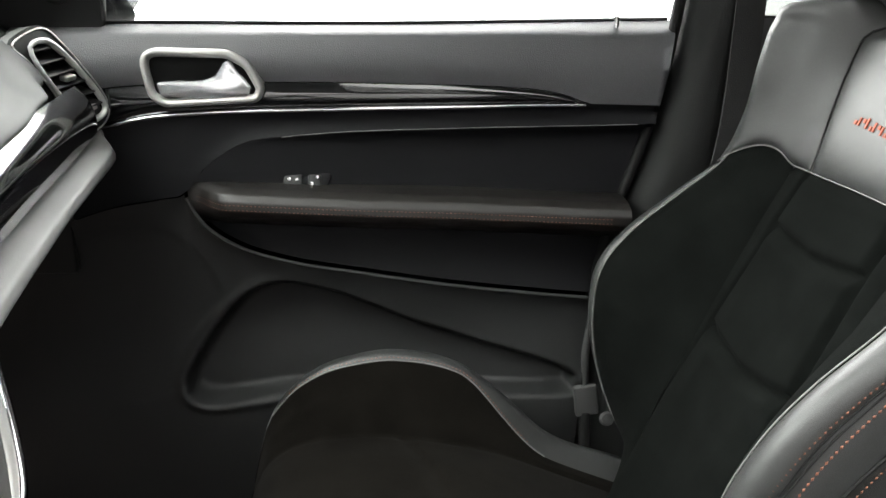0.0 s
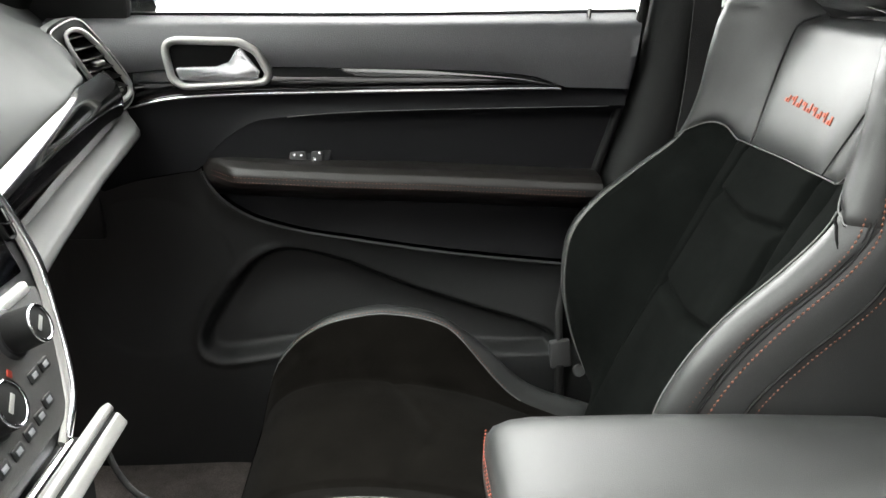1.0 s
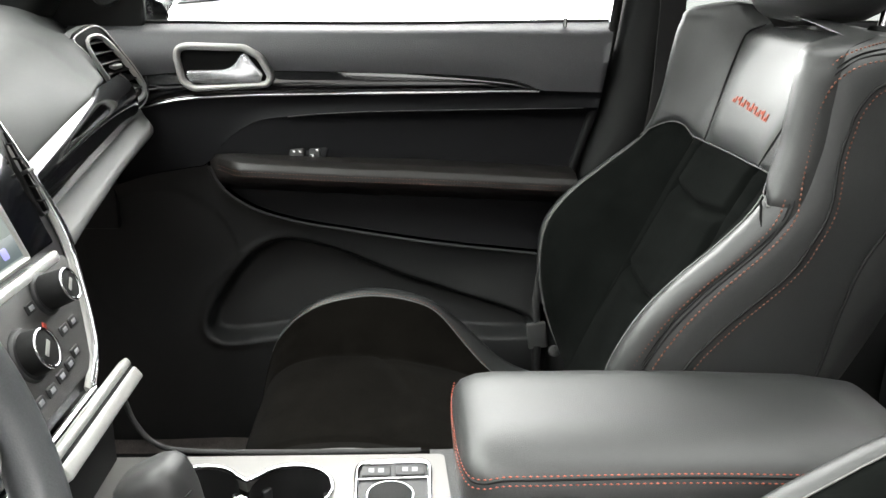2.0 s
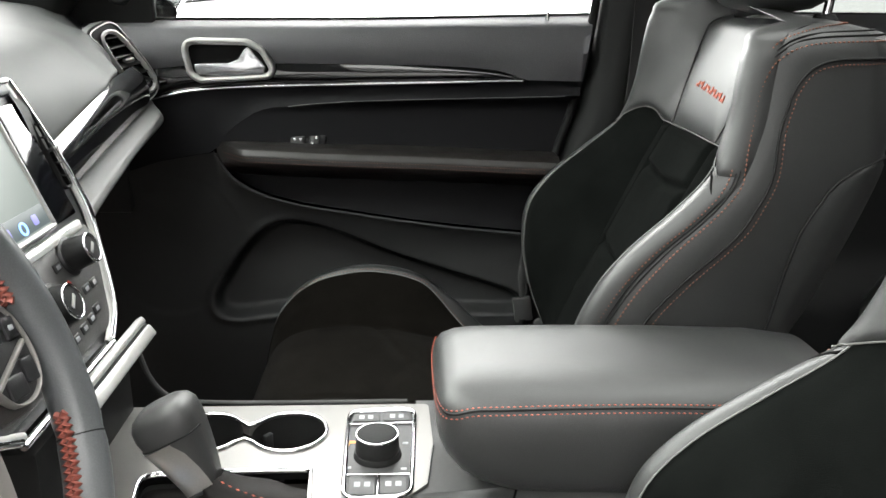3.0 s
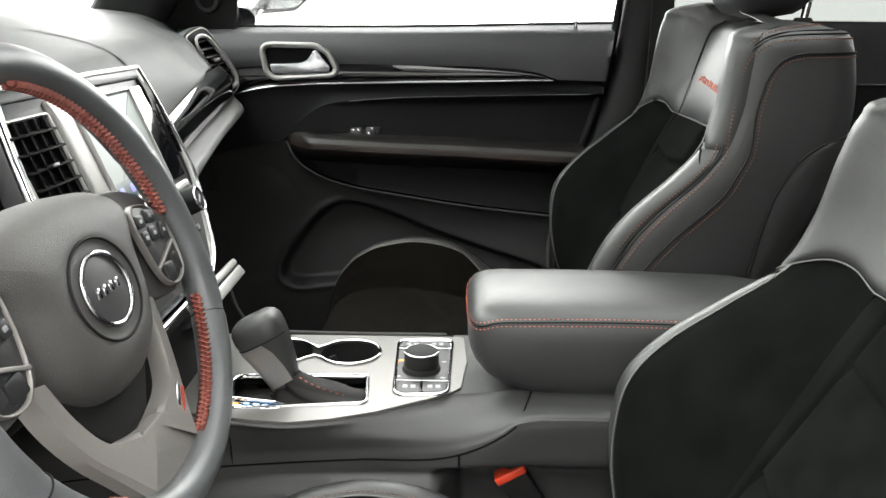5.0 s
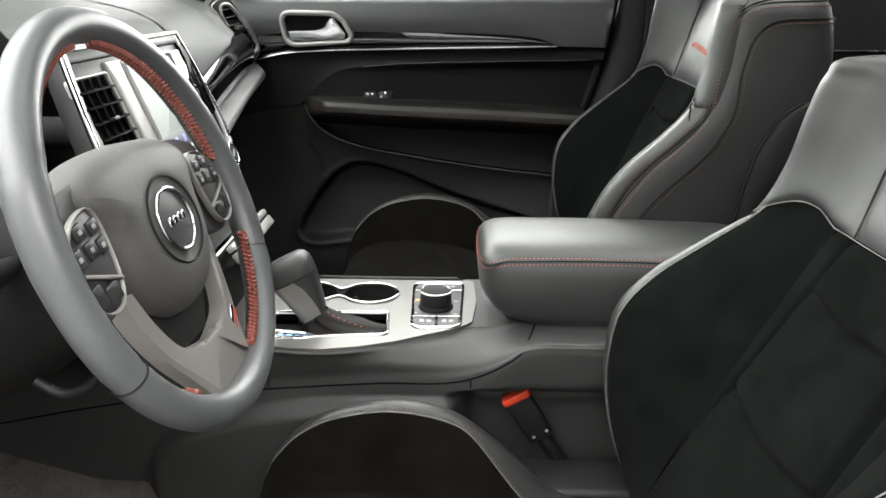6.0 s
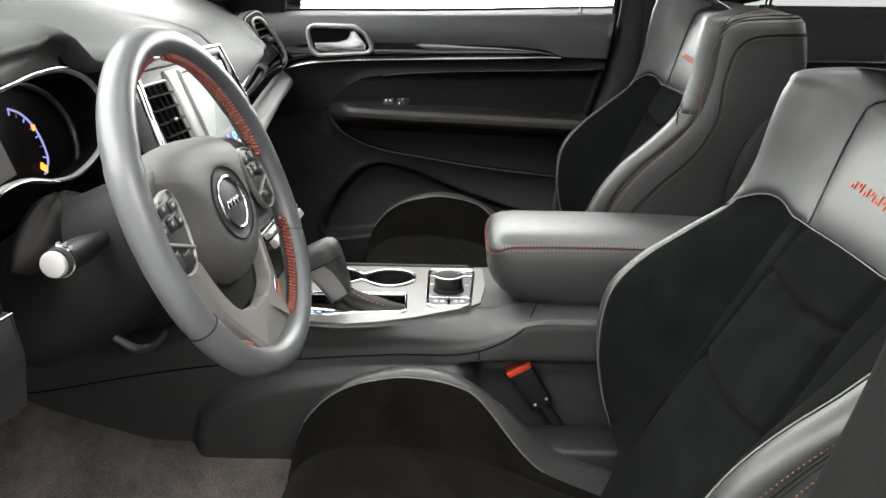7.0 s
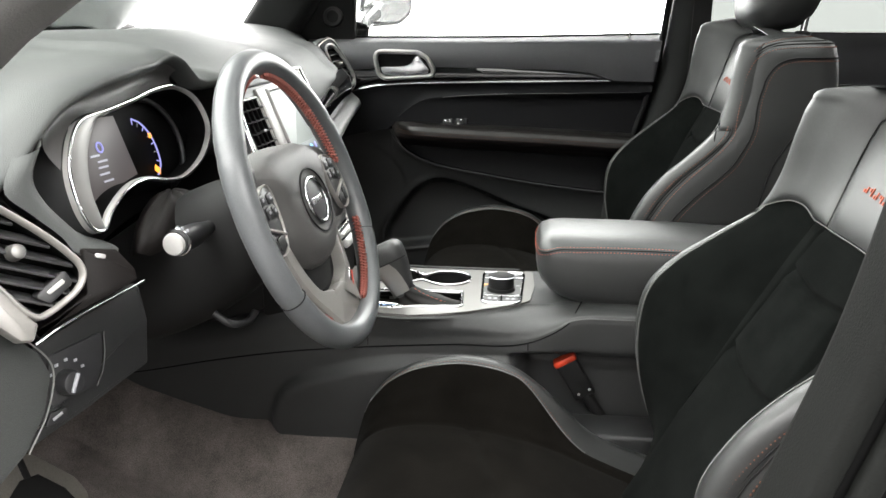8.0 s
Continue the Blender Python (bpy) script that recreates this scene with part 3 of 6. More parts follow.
glove_z = curve([0.50, 0.617, 0.685, 0.756, 0.841, 0.93, 1.04, 1.14], [0.950, 0.972, 0.986, 0.998, 1.012, 1.022, 1.034, 1.052])


def pad_fn(y, t):
    x1, z1 = face_x(y) - 0.012 * smooth01((y - 0.82) / 0.10) - 0.034 * smooth01((y - 0.93) / 0.09) - 0.032 * smooth01((y - 1.03) / 0.04), pad_z(y)
    end = smooth01((y - 0.90) / 0.12)
    p = cr([(-1.06, 1.17, 0), (-0.90, 1.200, 0), (-0.70, 1.209, 0), (-0.56, 1.198, 0), (x1 - 0.075 + 0.035 * end, 1.172 + 0.004 * end, 0), (x1 - 0.018 + 0.006 * end, 1.130 + 0.024 * end, 0), (x1 + 0.004, z1 + 0.010, 0), (x1 - 0.004, z1, 0), (x1 - 0.02, z1 - 0.004, 0)], 60)
    q = p[int(round(t * 59))]
    rise = 0.014 * smooth01((y - 0.92) / 0.2) * smooth01((-0.46 - q.x) / 0.1)
    return (q.x, y, q.y + rise)


surf("passenger_pad", pad_fn, lin(0.56, 1.18, 44), lin(0, 1, 60), DASH, dash, "grained soft vinyl top")
surf("dash_trim", lambda y, t: (face_x(y) + 0.003 + 0.003 * math.sin(math.pi * t) - 0.022 * t ** 2.2, y, chrome_z(y) + (pad_z(y) - 0.003 - chrome_z(y)) * t), lin(0.56, 1.075, 44), lin(0, 1, 14), GLOSS, dash, "piano-black strip")
tube("dash_chrome_line", [(face_x(y) - 0.004, y, chrome_z(y)) for y in lin(0.57, 1.118, 40)], 0.003, CHROME, dash, label="chrome line")


def glove_fn(y, t):
    a, x1 = chrome_z(y) - 0.002, face_x(y)
    k = smooth01((1.13 - y) / 0.10)
    b = glove_z(y)
    p = cr([(x1 - 0.010, a, 0), (x1 - 0.002, a - 0.006, 0), (x1 + 0.016 * k, (a + b) / 2, 0), (x1 + 0.028 * k, b + 0.004, 0), (x1 + 0.024 * k, b - 0.010, 0), (x1 - 0.04, b - 0.035, 0), (x1 - 0.15, b - 0.07, 0), (x1 - 0.30, b - 0.10, 0)], 48)
    q = p[int(round(t * 47))]
    return (q.x, y, q.y)


surf("glove_box", glove_fn, lin(0.55, 1.13, 40), lin(0, 1, 48), GLOVE, dash, "pale grey vinyl glove box face")
# end of the dashboard towards the passenger door
plane_box("dash_end", -1.0, -0.44, 1.125, 1.15, 0.85, 1.16, PLASTIC, dash)

# passenger side vent
VM = basis((-0.40, 1.09, 1.13), (0.406, 0.914, 0), (0.903, -0.402, 0.151))
def vent_slats(name, hole, m, angle, gap, depth, phase, mat):
    """Tilted slats across an opening, each cut to the opening's width."""
    n, d = Vector((-math.sin(radians(angle)), math.cos(radians(angle)))), Vector((math.cos(radians(angle)), math.sin(radians(angle))))
    poly = [Vector(q) for q in hole]
    mid = sum(poly, Vector((0, 0))) / len(poly)
    for k in range(-12, 13):
        ok = [w for w in lin(-0.12, 0.12, 121) if inside(mid + n * (k * gap + phase) + d * w, poly) > 0]
        if len(ok) > 6:
            c = mid + n * (k * gap + phase) + d * (ok[0] + ok[-1]) / 2
            block(name, (ok[-1] - ok[0] + 0.004, 0.0028, 0.020), m @ pose(c.x, c.y, depth) @ pose(0, 0, 0, 0, 0, angle) @ pose(0, 0, 0, 32), 0.001, mat, dash, "", 2)


v_hole = ccw(softened([(-0.062, 0.030), (-0.047, 0.042), (-0.020, 0.038), (0.042, -0.040), (0.034, -0.056), (0.0, -0.061), (-0.016, -0.044)], 2))
v_plate = ccw(softened([(-0.088, 0.038), (-0.066, 0.050), (-0.030, 0.060), (-0.008, 0.040), (0.050, -0.034), (0.043, -0.064), (0.003, -0.079), (-0.014, -0.068), (-0.0384, -0.021), (-0.0638, 0.0204)], 2))
holed("vent_plate", [tuple(q) for q in v_plate], [[tuple(q) for q in inset(v_hole, -0.002)]], VM @ pose(0, 0, 0.001), 0.012, DASH, dash, "smooth grey vent plate")
bezel("vent_bezel", inset(v_hole, -0.0055), VM @ pose(0, 0, 0.001), 0.0070, 0.004, 0.02, LITSATIN, dash, "satin silver vent surround", 0.03)
slab("vent_cavity", inset(v_hole, -0.002), VM @ pose(0, 0, -0.030), 0.004, 0.001, RUBBER, dash, "flat black back of the vent duct")
# edge highlight drawn as a thin pale tube
tube("plate_highlight", [VM @ Vector((*q, 0.0012)) for q in v_plate], 0.0011, LITSATIN, dash, True, 6, label="pale line for the highlight on the vent plate's edge")
vent_slats("vent_slat", v_hole, VM, 8, 0.0165, -0.006, 0.004, BUTTON)
block("vent_tab", (0.018, 0.007, 0.012), VM @ pose(-0.010, -0.004, 0.0, 20, 0, 8), 0.002, SATIN, dash, "silver vent tab")
slab("vent_dial", rounded([(-0.002, -0.036), (0.030, -0.034), (0.034, -0.050), (0.012, -0.058)], 0.005), VM @ pose(0, 0, 0.001), 0.02, 0.002, BUTTON, dash, "black vent wheel")
slab("vent_mark", rounded([(0.008, -0.041), (0.024, -0.040), (0.026, -0.047), (0.012, -0.050)], 0.002), VM @ pose(0, 0, 0.0022), 0.001, 0.0004, SATIN, dash)
holed("vent_surround", [tuple(q) for q in inset(v_plate, -0.004)], [[tuple(q) for q in inset(v_plate, 0.002)]], VM @ pose(0, 0, -0.003), 0.02, DASH, dash, "grained dash end")

# driver's side: top with the hood over the dials
front_z = curve([-0.40, -0.33, -0.28, -0.23, -0.193, -0.147, -0.073, 0.0, 0.10, 0.188, 0.200, 0.24, 0.40, 0.60], [1.030, 1.055, 1.072, 1.092, 1.114, 1.137, 1.155, 1.164, 1.170, 1.167, 1.146, 1.143, 1.143, 1.143])
front_x = curve([-0.40, -0.28, -0.20, 0.0, 0.18, 0.24, 0.60], [-0.42, -0.418, -0.420, -0.42, -0.424, -0.385, -0.375])


def drv_fn(y, t):
    x1, z1 = front_x(y), front_z(y)
    hood = math.exp(-((y - 0.03) / 0.19) ** 4)
    side = smooth01((-0.12 - y) / 0.28)
    far = smooth01((y - 0.20) / 0.32)
    p = cr([(-1.06, 1.17 - 0.02 * side, 0), (-0.88, 1.198 - 0.03 * side + 0.0035 * far, 0), (-0.70, 1.204 - 0.035 * side + 0.0055 * far, 0), (-0.58, max(z1 + 0.018, 1.184 - 0.03 * side) + 0.017 * far, 0), (x1 - 0.085, z1 + 0.020 - 0.004 * hood + 0.018 * far, 0), (x1 - 0.03, z1 + 0.011 + 0.011 * far, 0), (x1 - 0.004, z1 + 0.003, 0), (x1, z1 - 0.004, 0), (x1 - 0.008, z1 - 0.011, 0), (x1 - 0.03, z1 - 0.014, 0)], 70)
    q = p[int(round(t * 69))]
    return (q.x, y, q.y)


surf("driver_pad", drv_fn, lin(-0.40, 0.58, 110), lin(0, 1, 70), DASH, dash, "grained soft vinyl top")
brow = cr([(-0.42, -0.193, 1.110), (-0.42, -0.214, 1.083), (-0.42, -0.214, 1.06), (-0.415, -0.195, 1.033), (-0.408, -0.164, 1.007), (-0.40, -0.127, 0.988)], 24)
outer = cr([(-0.425, -0.235, 1.096), (-0.412, -0.272, 1.072), (-0.396, -0.262, 1.050), (-0.378, -0.248, 1.026), (-0.366, -0.236, 1.003), (-0.362, -0.185, 0.988)], 24)
bm = bmesh.new()
sheet(bm, [[p.lerp(q, s) + Vector((0.012 * math.sin(math.pi * s) - 0.03 * max(0, -s) * 10, 0, 0)) for s in (-0.12, -0.03, 0, 0.12, 0.3, 0.5, 0.7, 0.88, 1.0)] for p, q in zip(brow, outer)])
part("left_cheek", bm, DASH, dash, "", auto=0)

# cluster
CM = basis((-0.412, 0.04, 1.06), (0, 1, 0), (0.95, 0, 0.3))
ring_o = [(p.x, p.y) for p in cr([(-0.150, 0.058, 0), (-0.073, 0.066, 0), (-0.010, 0.072, 0), (0.062, 0.080, 0), (0.133, 0.079, 0), (0.184, 0.056, 0), (0.193, 0.012, 0), (0.140, -0.024, 0), (0.065, -0.042, 0), (0.010, -0.040, 0), (-0.045, -0.027, 0), (-0.098, -0.028, 0), (-0.151, -0.044, 0), (-0.180, -0.060, 0), (-0.203, -0.052, 0), (-0.210, -0.020, 0), (-0.196, 0.020, 0)], 110, True)]
slab("cluster_recess", rounded([(-0.27, 0.02), (-0.24, 0.07), (-0.12, 0.10), (0.0, 0.108), (0.14, 0.108), (0.20, 0.09), (0.20, -0.06), (0.02, -0.075), (-0.16, -0.10), (-0.25, -0.07)], 0.03), CM @ pose(0, 0, -0.085), 0.01, 0.003, PLASTIC, dash, "dark recess round the dials")
surf("recess_wall", lambda u, t: tuple((CM @ Vector((*(Vector(ring_o[int(round(u * 109))]) * (1.0 + 0.10 * t)), -0.004 - 0.08 * t)))), lin(0, 1, 110), lin(0, 1, 6), PLASTIC, dash)
bezel("cluster_ring", ring_o, CM, 0.0045, 0.005, 0.010, SATIN, dash, "satin and chrome ring round the dials", 0.022)
tube("cluster_chrome", [CM @ Vector((*q, 0.004)) for q in inset(ccw(ring_o), 0.0005)], 0.0018, CHROME, dash, True)
band_o = cr([(-0.183, -0.061, 0), (-0.205, -0.050, 0), (-0.209, -0.022, 0), (-0.198, 0.012, 0), (-0.178, 0.038, 0), (-0.140, 0.060, 0), (-0.100, 0.064, 0)], 40)
band_i = cr([(-0.178, -0.056, 0), (-0.178, -0.044, 0), (-0.176, -0.018, 0), (-0.165, 0.008, 0), (-0.148, 0.030, 0), (-0.118, 0.053, 0), (-0.098, 0.061, 0)], 40)
bm = bmesh.new()
sheet(bm, [[CM @ Vector((*p.lerp(q, w).xy, 0.0035 + 0.0015 * math.sin(math.pi * w))) for w in (0.06, 0.3, 0.6, 0.9, 1.0)] for p, q in zip(band_o, band_i)])
part("cluster_band", bm, PLATE, dash, "broad satin side of the dial surround", auto=0)
ring_top = curve([-0.205, -0.196, -0.150, -0.073, -0.010, 0.062, 0.133, 0.150], [0.0, 0.02, 0.058, 0.066, 0.072, 0.080, 0.079, 0.075])


def hood_face(u, t):
    """The dark face between the hood's lip and the ring."""
    a = -0.200 + 0.345 * u
    lip = Vector((front_x(a + 0.04) - 0.012, a + 0.04, front_z(a + 0.04) - 0.010))
    return lip.lerp(CM @ Vector((a, ring_top(a) + 0.001, -0.005)), t) + Vector((-0.012 * math.sin(math.pi * t), 0, 0))


surf("hood_face", hood_face, lin(0, 1, 50), lin(0, 1, 8), HUB, dash, "dark grey face under the hood")
CF = CM @ pose(0, 0, -0.030)
slab("cluster_face", [(a * 0.995, b * 0.995) for a, b in ring_o], CF @ pose(0, 0, -0.002), 0.004, 0.001, SHADEBLACK, dash, "black instrument face")
slab("cluster_display", [(-0.060, 0.062), (-0.012, 0.060), (-0.008, -0.018), (-0.125, -0.030), (-0.120, 0.02)], CF @ pose(0, 0, 0.002), 0.003, 0.0005, CLUSTERGREY, dash, "grey lit display")
for i, (a, b, w) in enumerate(((-0.089, 0.019, 0.020), (-0.077, 0.011, 0.022), (-0.080, 0.004, 0.022), (-0.083, -0.004, 0.022), (-0.080, -0.013, 0.022))):
    slab("display_bar", [(a - w / 2, b - 0.0011), (a + w / 2, b - 0.0019), (a + w / 2, b + 0.0007), (a - w / 2, b + 0.0013)], CF @ pose(0, 0, 0.003), 0.001, 0.0002, PALELIT, dash)
tube("display_ring", [CF @ Vector((-0.073 + 0.0065 * math.cos(a), 0.027 + 0.006 * math.sin(a), 0.003)) for a in lin(0, 2 * math.pi, 19)[:-1]], 0.0012, VIOLET, dash, True, 6)
arc_pts = cr([(0.027, 0.051, 0.003), (0.047, 0.042, 0.003), (0.061, 0.025, 0.003), (0.065, 0.005, 0.003), (0.060, -0.016, 0.003), (0.042, -0.029, 0.003)], 40)
tube("gauge_arc", [CF @ p for p in arc_pts], 0.0012, VIOLET, dash, n=6, label="violet lit gauge arc")
for i in range(0, 40, 5):
    p, c = arc_pts[i], Vector((0.010, 0.005, 0.003))
    tube("gauge_tick", [CF @ p, CF @ p.lerp(c, 0.16)], 0.0009, MARK if i % 10 else VIOLET, dash, n=5)
block("gauge_needle", (0.009, 0.012, 0.002), CF @ pose(0.046, -0.022, 0.003, 0, 0, 50), 0.0008, ORANGE, dash, "orange lit needle")
block("gauge_lamp", (0.007, 0.007, 0.002), CF @ pose(0.060, 0.024, 0.003), 0.0008, ORANGE, dash, "orange warning lamp")
tube("dial_rim", [CF @ Vector((0.055 + 0.085 * math.cos(a), 0.012 + 0.062 * math.sin(a), 0.004)) for a in lin(-1.4, 1.5, 40)], 0.004, BUTTON, dash)

# left side vent, trim end, knee panel, lamp switch
LM = basis((-0.356, -0.245, 0.992), (0.53, 0.848, 0), (0.8, -0.5, 0.33))
lv_out = softened([(-0.148, 0.120), (-0.104, 0.112), (-0.061, 0.074), (-0.037, 0.052), (-0.012, 0.024), (0.001, 0.002), (-0.008, -0.018), (-0.040, -0.033), (-0.062, -0.038), (-0.082, -0.005), (-0.115, 0.05)])
# same vent silver in a darker copy, against the bright open side
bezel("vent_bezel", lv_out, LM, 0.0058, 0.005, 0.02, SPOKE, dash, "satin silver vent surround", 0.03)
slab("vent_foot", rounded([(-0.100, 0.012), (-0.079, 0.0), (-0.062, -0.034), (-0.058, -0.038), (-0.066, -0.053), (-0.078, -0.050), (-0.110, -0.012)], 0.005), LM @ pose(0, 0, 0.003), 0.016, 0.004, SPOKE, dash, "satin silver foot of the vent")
slab("vent_cavity", inset(ccw(lv_out), 0.006), LM @ pose(0, 0, -0.042), 0.004, 0.001, RUBBER, dash, "flat black back of the vent duct")
vent_slats("vent_slat", inset(ccw(lv_out), 0.005), LM, -25, 0.0135, -0.010, 0.003, SLAT)
disc("vent_tab", 0.008, 0.007, 0.014, LM @ pose(-0.060, 0.030, -0.006), 0.002, PLATE, dash, "silver vent tab", 20)
slab("vent_dial", rounded([(-0.056, -0.014), (-0.042, -0.024), (-0.016, -0.010), (-0.020, 0.006)], 0.005), LM @ pose(0, 0, 0.0), 0.02, 0.002, BUTTON, dash, "black vent wheel")
slab("vent_mark", rounded([(-0.044, -0.012), (-0.041, -0.015), (-0.024, -0.007), (-0.026, -0.003)], 0.002), LM @ pose(0, 0, 0.0016), 0.001, 0.0004, SATIN, dash)
slab("driver_trim", rounded([(-0.066, -0.050), (-0.052, -0.043), (-0.004, -0.022), (0.004, 0.022), (0.038, 0.014), (0.052, -0.010), (0.052, -0.022)], 0.004), LM @ pose(0, 0, -0.004), 0.02, 0.004, BOOT, dash, "black strip")
tube("driver_chrome_line", cr([LM @ Vector((-0.066, -0.056, 0.001)), LM @ Vector((-0.03, -0.044, 0.001)), LM @ Vector((0.055, -0.025, -0.001))], 12), 0.0014, CHROME, dash)
slab("trim_lamp", rounded([(0.012, 0.010), (0.022, 0.006), (0.024, 0.010), (0.014, 0.014)], 0.002), LM @ pose(0, 0, -0.001), 0.002, 0.0005, SATIN, dash)
KN = basis((-0.38, -0.2, 0.9), (0.362, 0.932, 0), (0.9, -0.35, 0.1))
slab("knee_panel", rounded([(-0.15, 0.03), (-0.072, 0.018), (0.068, 0.044), (0.072, 0.0), (0.062, -0.050), (0.03, -0.056), (-0.023, -0.068), (-0.092, -0.080), (-0.15, -0.095)], 0.006), KN, 0.06, 0.006, PLASTIC, dash, "grained plastic knee panel")
slab("lamp_panel", rounded([(-0.060, 0.004), (0.006, 0.007), (0.001, -0.020), (-0.012, -0.046), (-0.068, -0.049), (-0.066, -0.02)], 0.005), KN @ pose(0, 0, 0.003), 0.01, 0.002, BUTTON, dash, "black lamp switch panel")
tube("lamp_panel_edge", [KN @ Vector(q) for q in ((0.007, 0.007, 0.004), (0.004, -0.014, 0.004), (-0.003, -0.034, 0.004), (-0.013, -0.046, 0.004))], 0.0010, BELT, dash)
disc("lamp_knob", 0.0135, 0.012, 0.014, KN @ pose(-0.047, -0.028, 0.003), 0.002, BUTTON, dash, "black rotary lamp switch", 28)
block("lamp_pointer", (0.004, 0.020, 0.003), KN @ pose(-0.047, -0.028, 0.0175, 0, 0, -30), 0.001, MARK, dash)
for a in range(5):
    w = radians(20 + 32 * a)
    block("lamp_mark", (0.004, 0.003, 0.001), KN @ pose(-0.045 + 0.021 * math.cos(w), -0.026 + 0.020 * math.sin(w), 0.0035), 0.0003, MARK, dash)
slab("dimmer", rounded([(-0.070, -0.052), (-0.05, -0.054), (-0.055, -0.066), (-0.08, -0.064)], 0.003), KN @ pose(0, 0, 0.004), 0.006, 0.001, BUTTON, dash)
block("lamp_mark", (0.012, 0.003, 0.001), KN @ pose(-0.064, -0.058, 0.0045, 0, 0, 15), 0.0003, MARK, dash)
slab("end_cap", rounded([(-0.20, 0.08), (-0.102, 0.046), (-0.073, 0.014), (-0.064, -0.012), (-0.079, -0.048), (-0.105, -0.078), (-0.20, -0.13)], 0.006), KN @ pose(0, 0, 0.010), 0.05, 0.005, DASH, dash, "dashboard end panel")
tube("end_cap_edge", cr([KN @ Vector(q) for q in ((-0.102, 0.047, 0.010), (-0.072, 0.014, 0.010), (-0.063, -0.012, 0.010), (-0.078, -0.048, 0.010), (-0.105, -0.079, 0.010))], 20), 0.0009, PIPING, dash)
# lower dash under the column
def under_fn(u, t):
    y = -0.33 + 0.56 * u
    return (-0.43 + 0.02 * u - 0.20 * t ** 1.5, y, 0.90 - 0.05 * u - 0.09 * t + 0.02 * math.sin(math.pi * u))
surf("under_panel", under_fn, lin(0, 1, 20), lin(0, 1, 12), PLASTIC, dash)
plane_box("driver_fill", -0.62, -0.50, -0.36, 0.22, 0.86, 1.145, SHADEBLACK, dash, 0.01)
plane_box("tunnel_front", -0.64, -0.36, 0.315, 0.555, 0.62, 1.02, RUBBER, dash, 0.02)


# ---- centre stack ----
stack = thing("centre_stack", "centre stack with touch screen, climate knobs and chrome edges", "control panel", at=(-0.35, MID + 0.02, 0.88))
KM = basis((-0.27, 0.0, 0.889), (0, 1, 0), (0.93, 0, 0.37))     # its face: x to the passenger, y up the slope
KI = KM.inverted()


def on_face(y, z):
    return (y, (KI @ Vector((-0.27 - (z - 0.889) * 0.398, y, z))).y)


def face_quad(y0, y1, z0, z1):
    return [on_face(y0, z0), on_face(y1, z0), on_face(y1, z1), on_face(y0, z1)]


mirrored = lambda y: 0.775 - y
right_edge = [(0.572, 1.140), (0.582, 1.109), (0.592, 1.068), (0.599, 1.027), (0.596, 0.989), (0.580, 0.955), (0.559, 0.919), (0.534, 0.891), (0.496, 0.872)]
edge3 = [on_face(*q) for q in right_edge]
edge3l = [on_face(mirrored(a), b) for a, b in right_edge][::-1]
st_out = [(p.x, p.y) for p in cr([(a, b, 0) for a, b in edge3], 30)] + [(p.x, p.y) for p in cr([(a, b, 0) for a, b in edge3l], 30)]
slab("fascia", st_out, KM, 0.022, 0.005, BUTTON, stack, "dark grey fascia")
for e in (edge3, edge3l):
    tube("chrome_edge", cr([KM @ Vector((a, b, 0.003)) for a, b in e], 40), 0.0042, CHROME, stack, label="chrome edge strip")
    tube("satin_edge", cr([KM @ Vector((a + (0.009 if e is edge3l else -0.009), b, 0.002)) for a, b in e], 40), 0.005, SATIN, stack, flat=0.5, up=(0.93, 0, 0.37))
tube("bottom_chrome", [KM @ Vector((*on_face(y, 0.868), 0.003)) for y in lin(0.279, 0.496, 12)], 0.004, CHROME, stack)
tube("top_satin", [KM @ Vector((*on_face(y, 1.140), 0.002)) for y in lin(0.205, 0.572, 12)], 0.004, SATIN, stack)
slab("hood_top", rounded([on_face(0.20, 1.143), on_face(0.575, 1.143), on_face(0.565, 1.126), on_face(0.21, 1.126)], 0.006), KM @ pose(0, 0, 0.004), 0.02, 0.004, BUTTON, stack)
sc = rounded(face_quad(0.338, 0.508, 0.994, 1.119), 0.006)
slab("silver_band", rounded(face_quad(0.291, 0.335, 0.990, 1.122), 0.005), KM @ pose(0, 0, 0.005), 0.008, 0.004, SPOKE, stack, "satin silver band beside the screen", 0.002)
slab("silver_bar", rounded(face_quad(0.262, 0.560, 0.979, 0.9895), 0.004), KM @ pose(0, 0, 0.006), 0.008, 0.003, LITSATIN, stack, "satin silver bar under the screen")
bezel("screen_frame", sc, KM @ pose(0, 0, 0.004), 0.007, 0.004, 0.006, SATIN, stack, "satin screen frame")
slab("screen", inset(ccw(sc), 0.006), KM @ pose(0, 0, 0.005), 0.004, 0.0005, LCD, stack, "pale lit touch screen")
slab("screen_bar", face_quad(0.346, 0.500, 1.002, 1.022), KM @ pose(0, 0, 0.0056), 0.001, 0.0002, MENUBAR, stack, "grey-green menu bar")
for k in range(5):
    a = 0.352 + 0.029 * k
    if k == 3:
        tube("screen_icon", [KM @ Vector((a + 0.006 + 0.006 * math.cos(w), on_face(0, 1.009)[1] + 0.006 * math.sin(w), 0.0062)) for w in lin(0, 6.28, 17)[:-1]], 0.0012, BLUE, stack, True, 6)
    else:
        slab("screen_icon", rounded(face_quad(a, a + 0.011, 1.006, 1.016), 0.003), KM @ pose(0, 0, 0.0062), 0.001, 0.0003, VIOLET, stack)


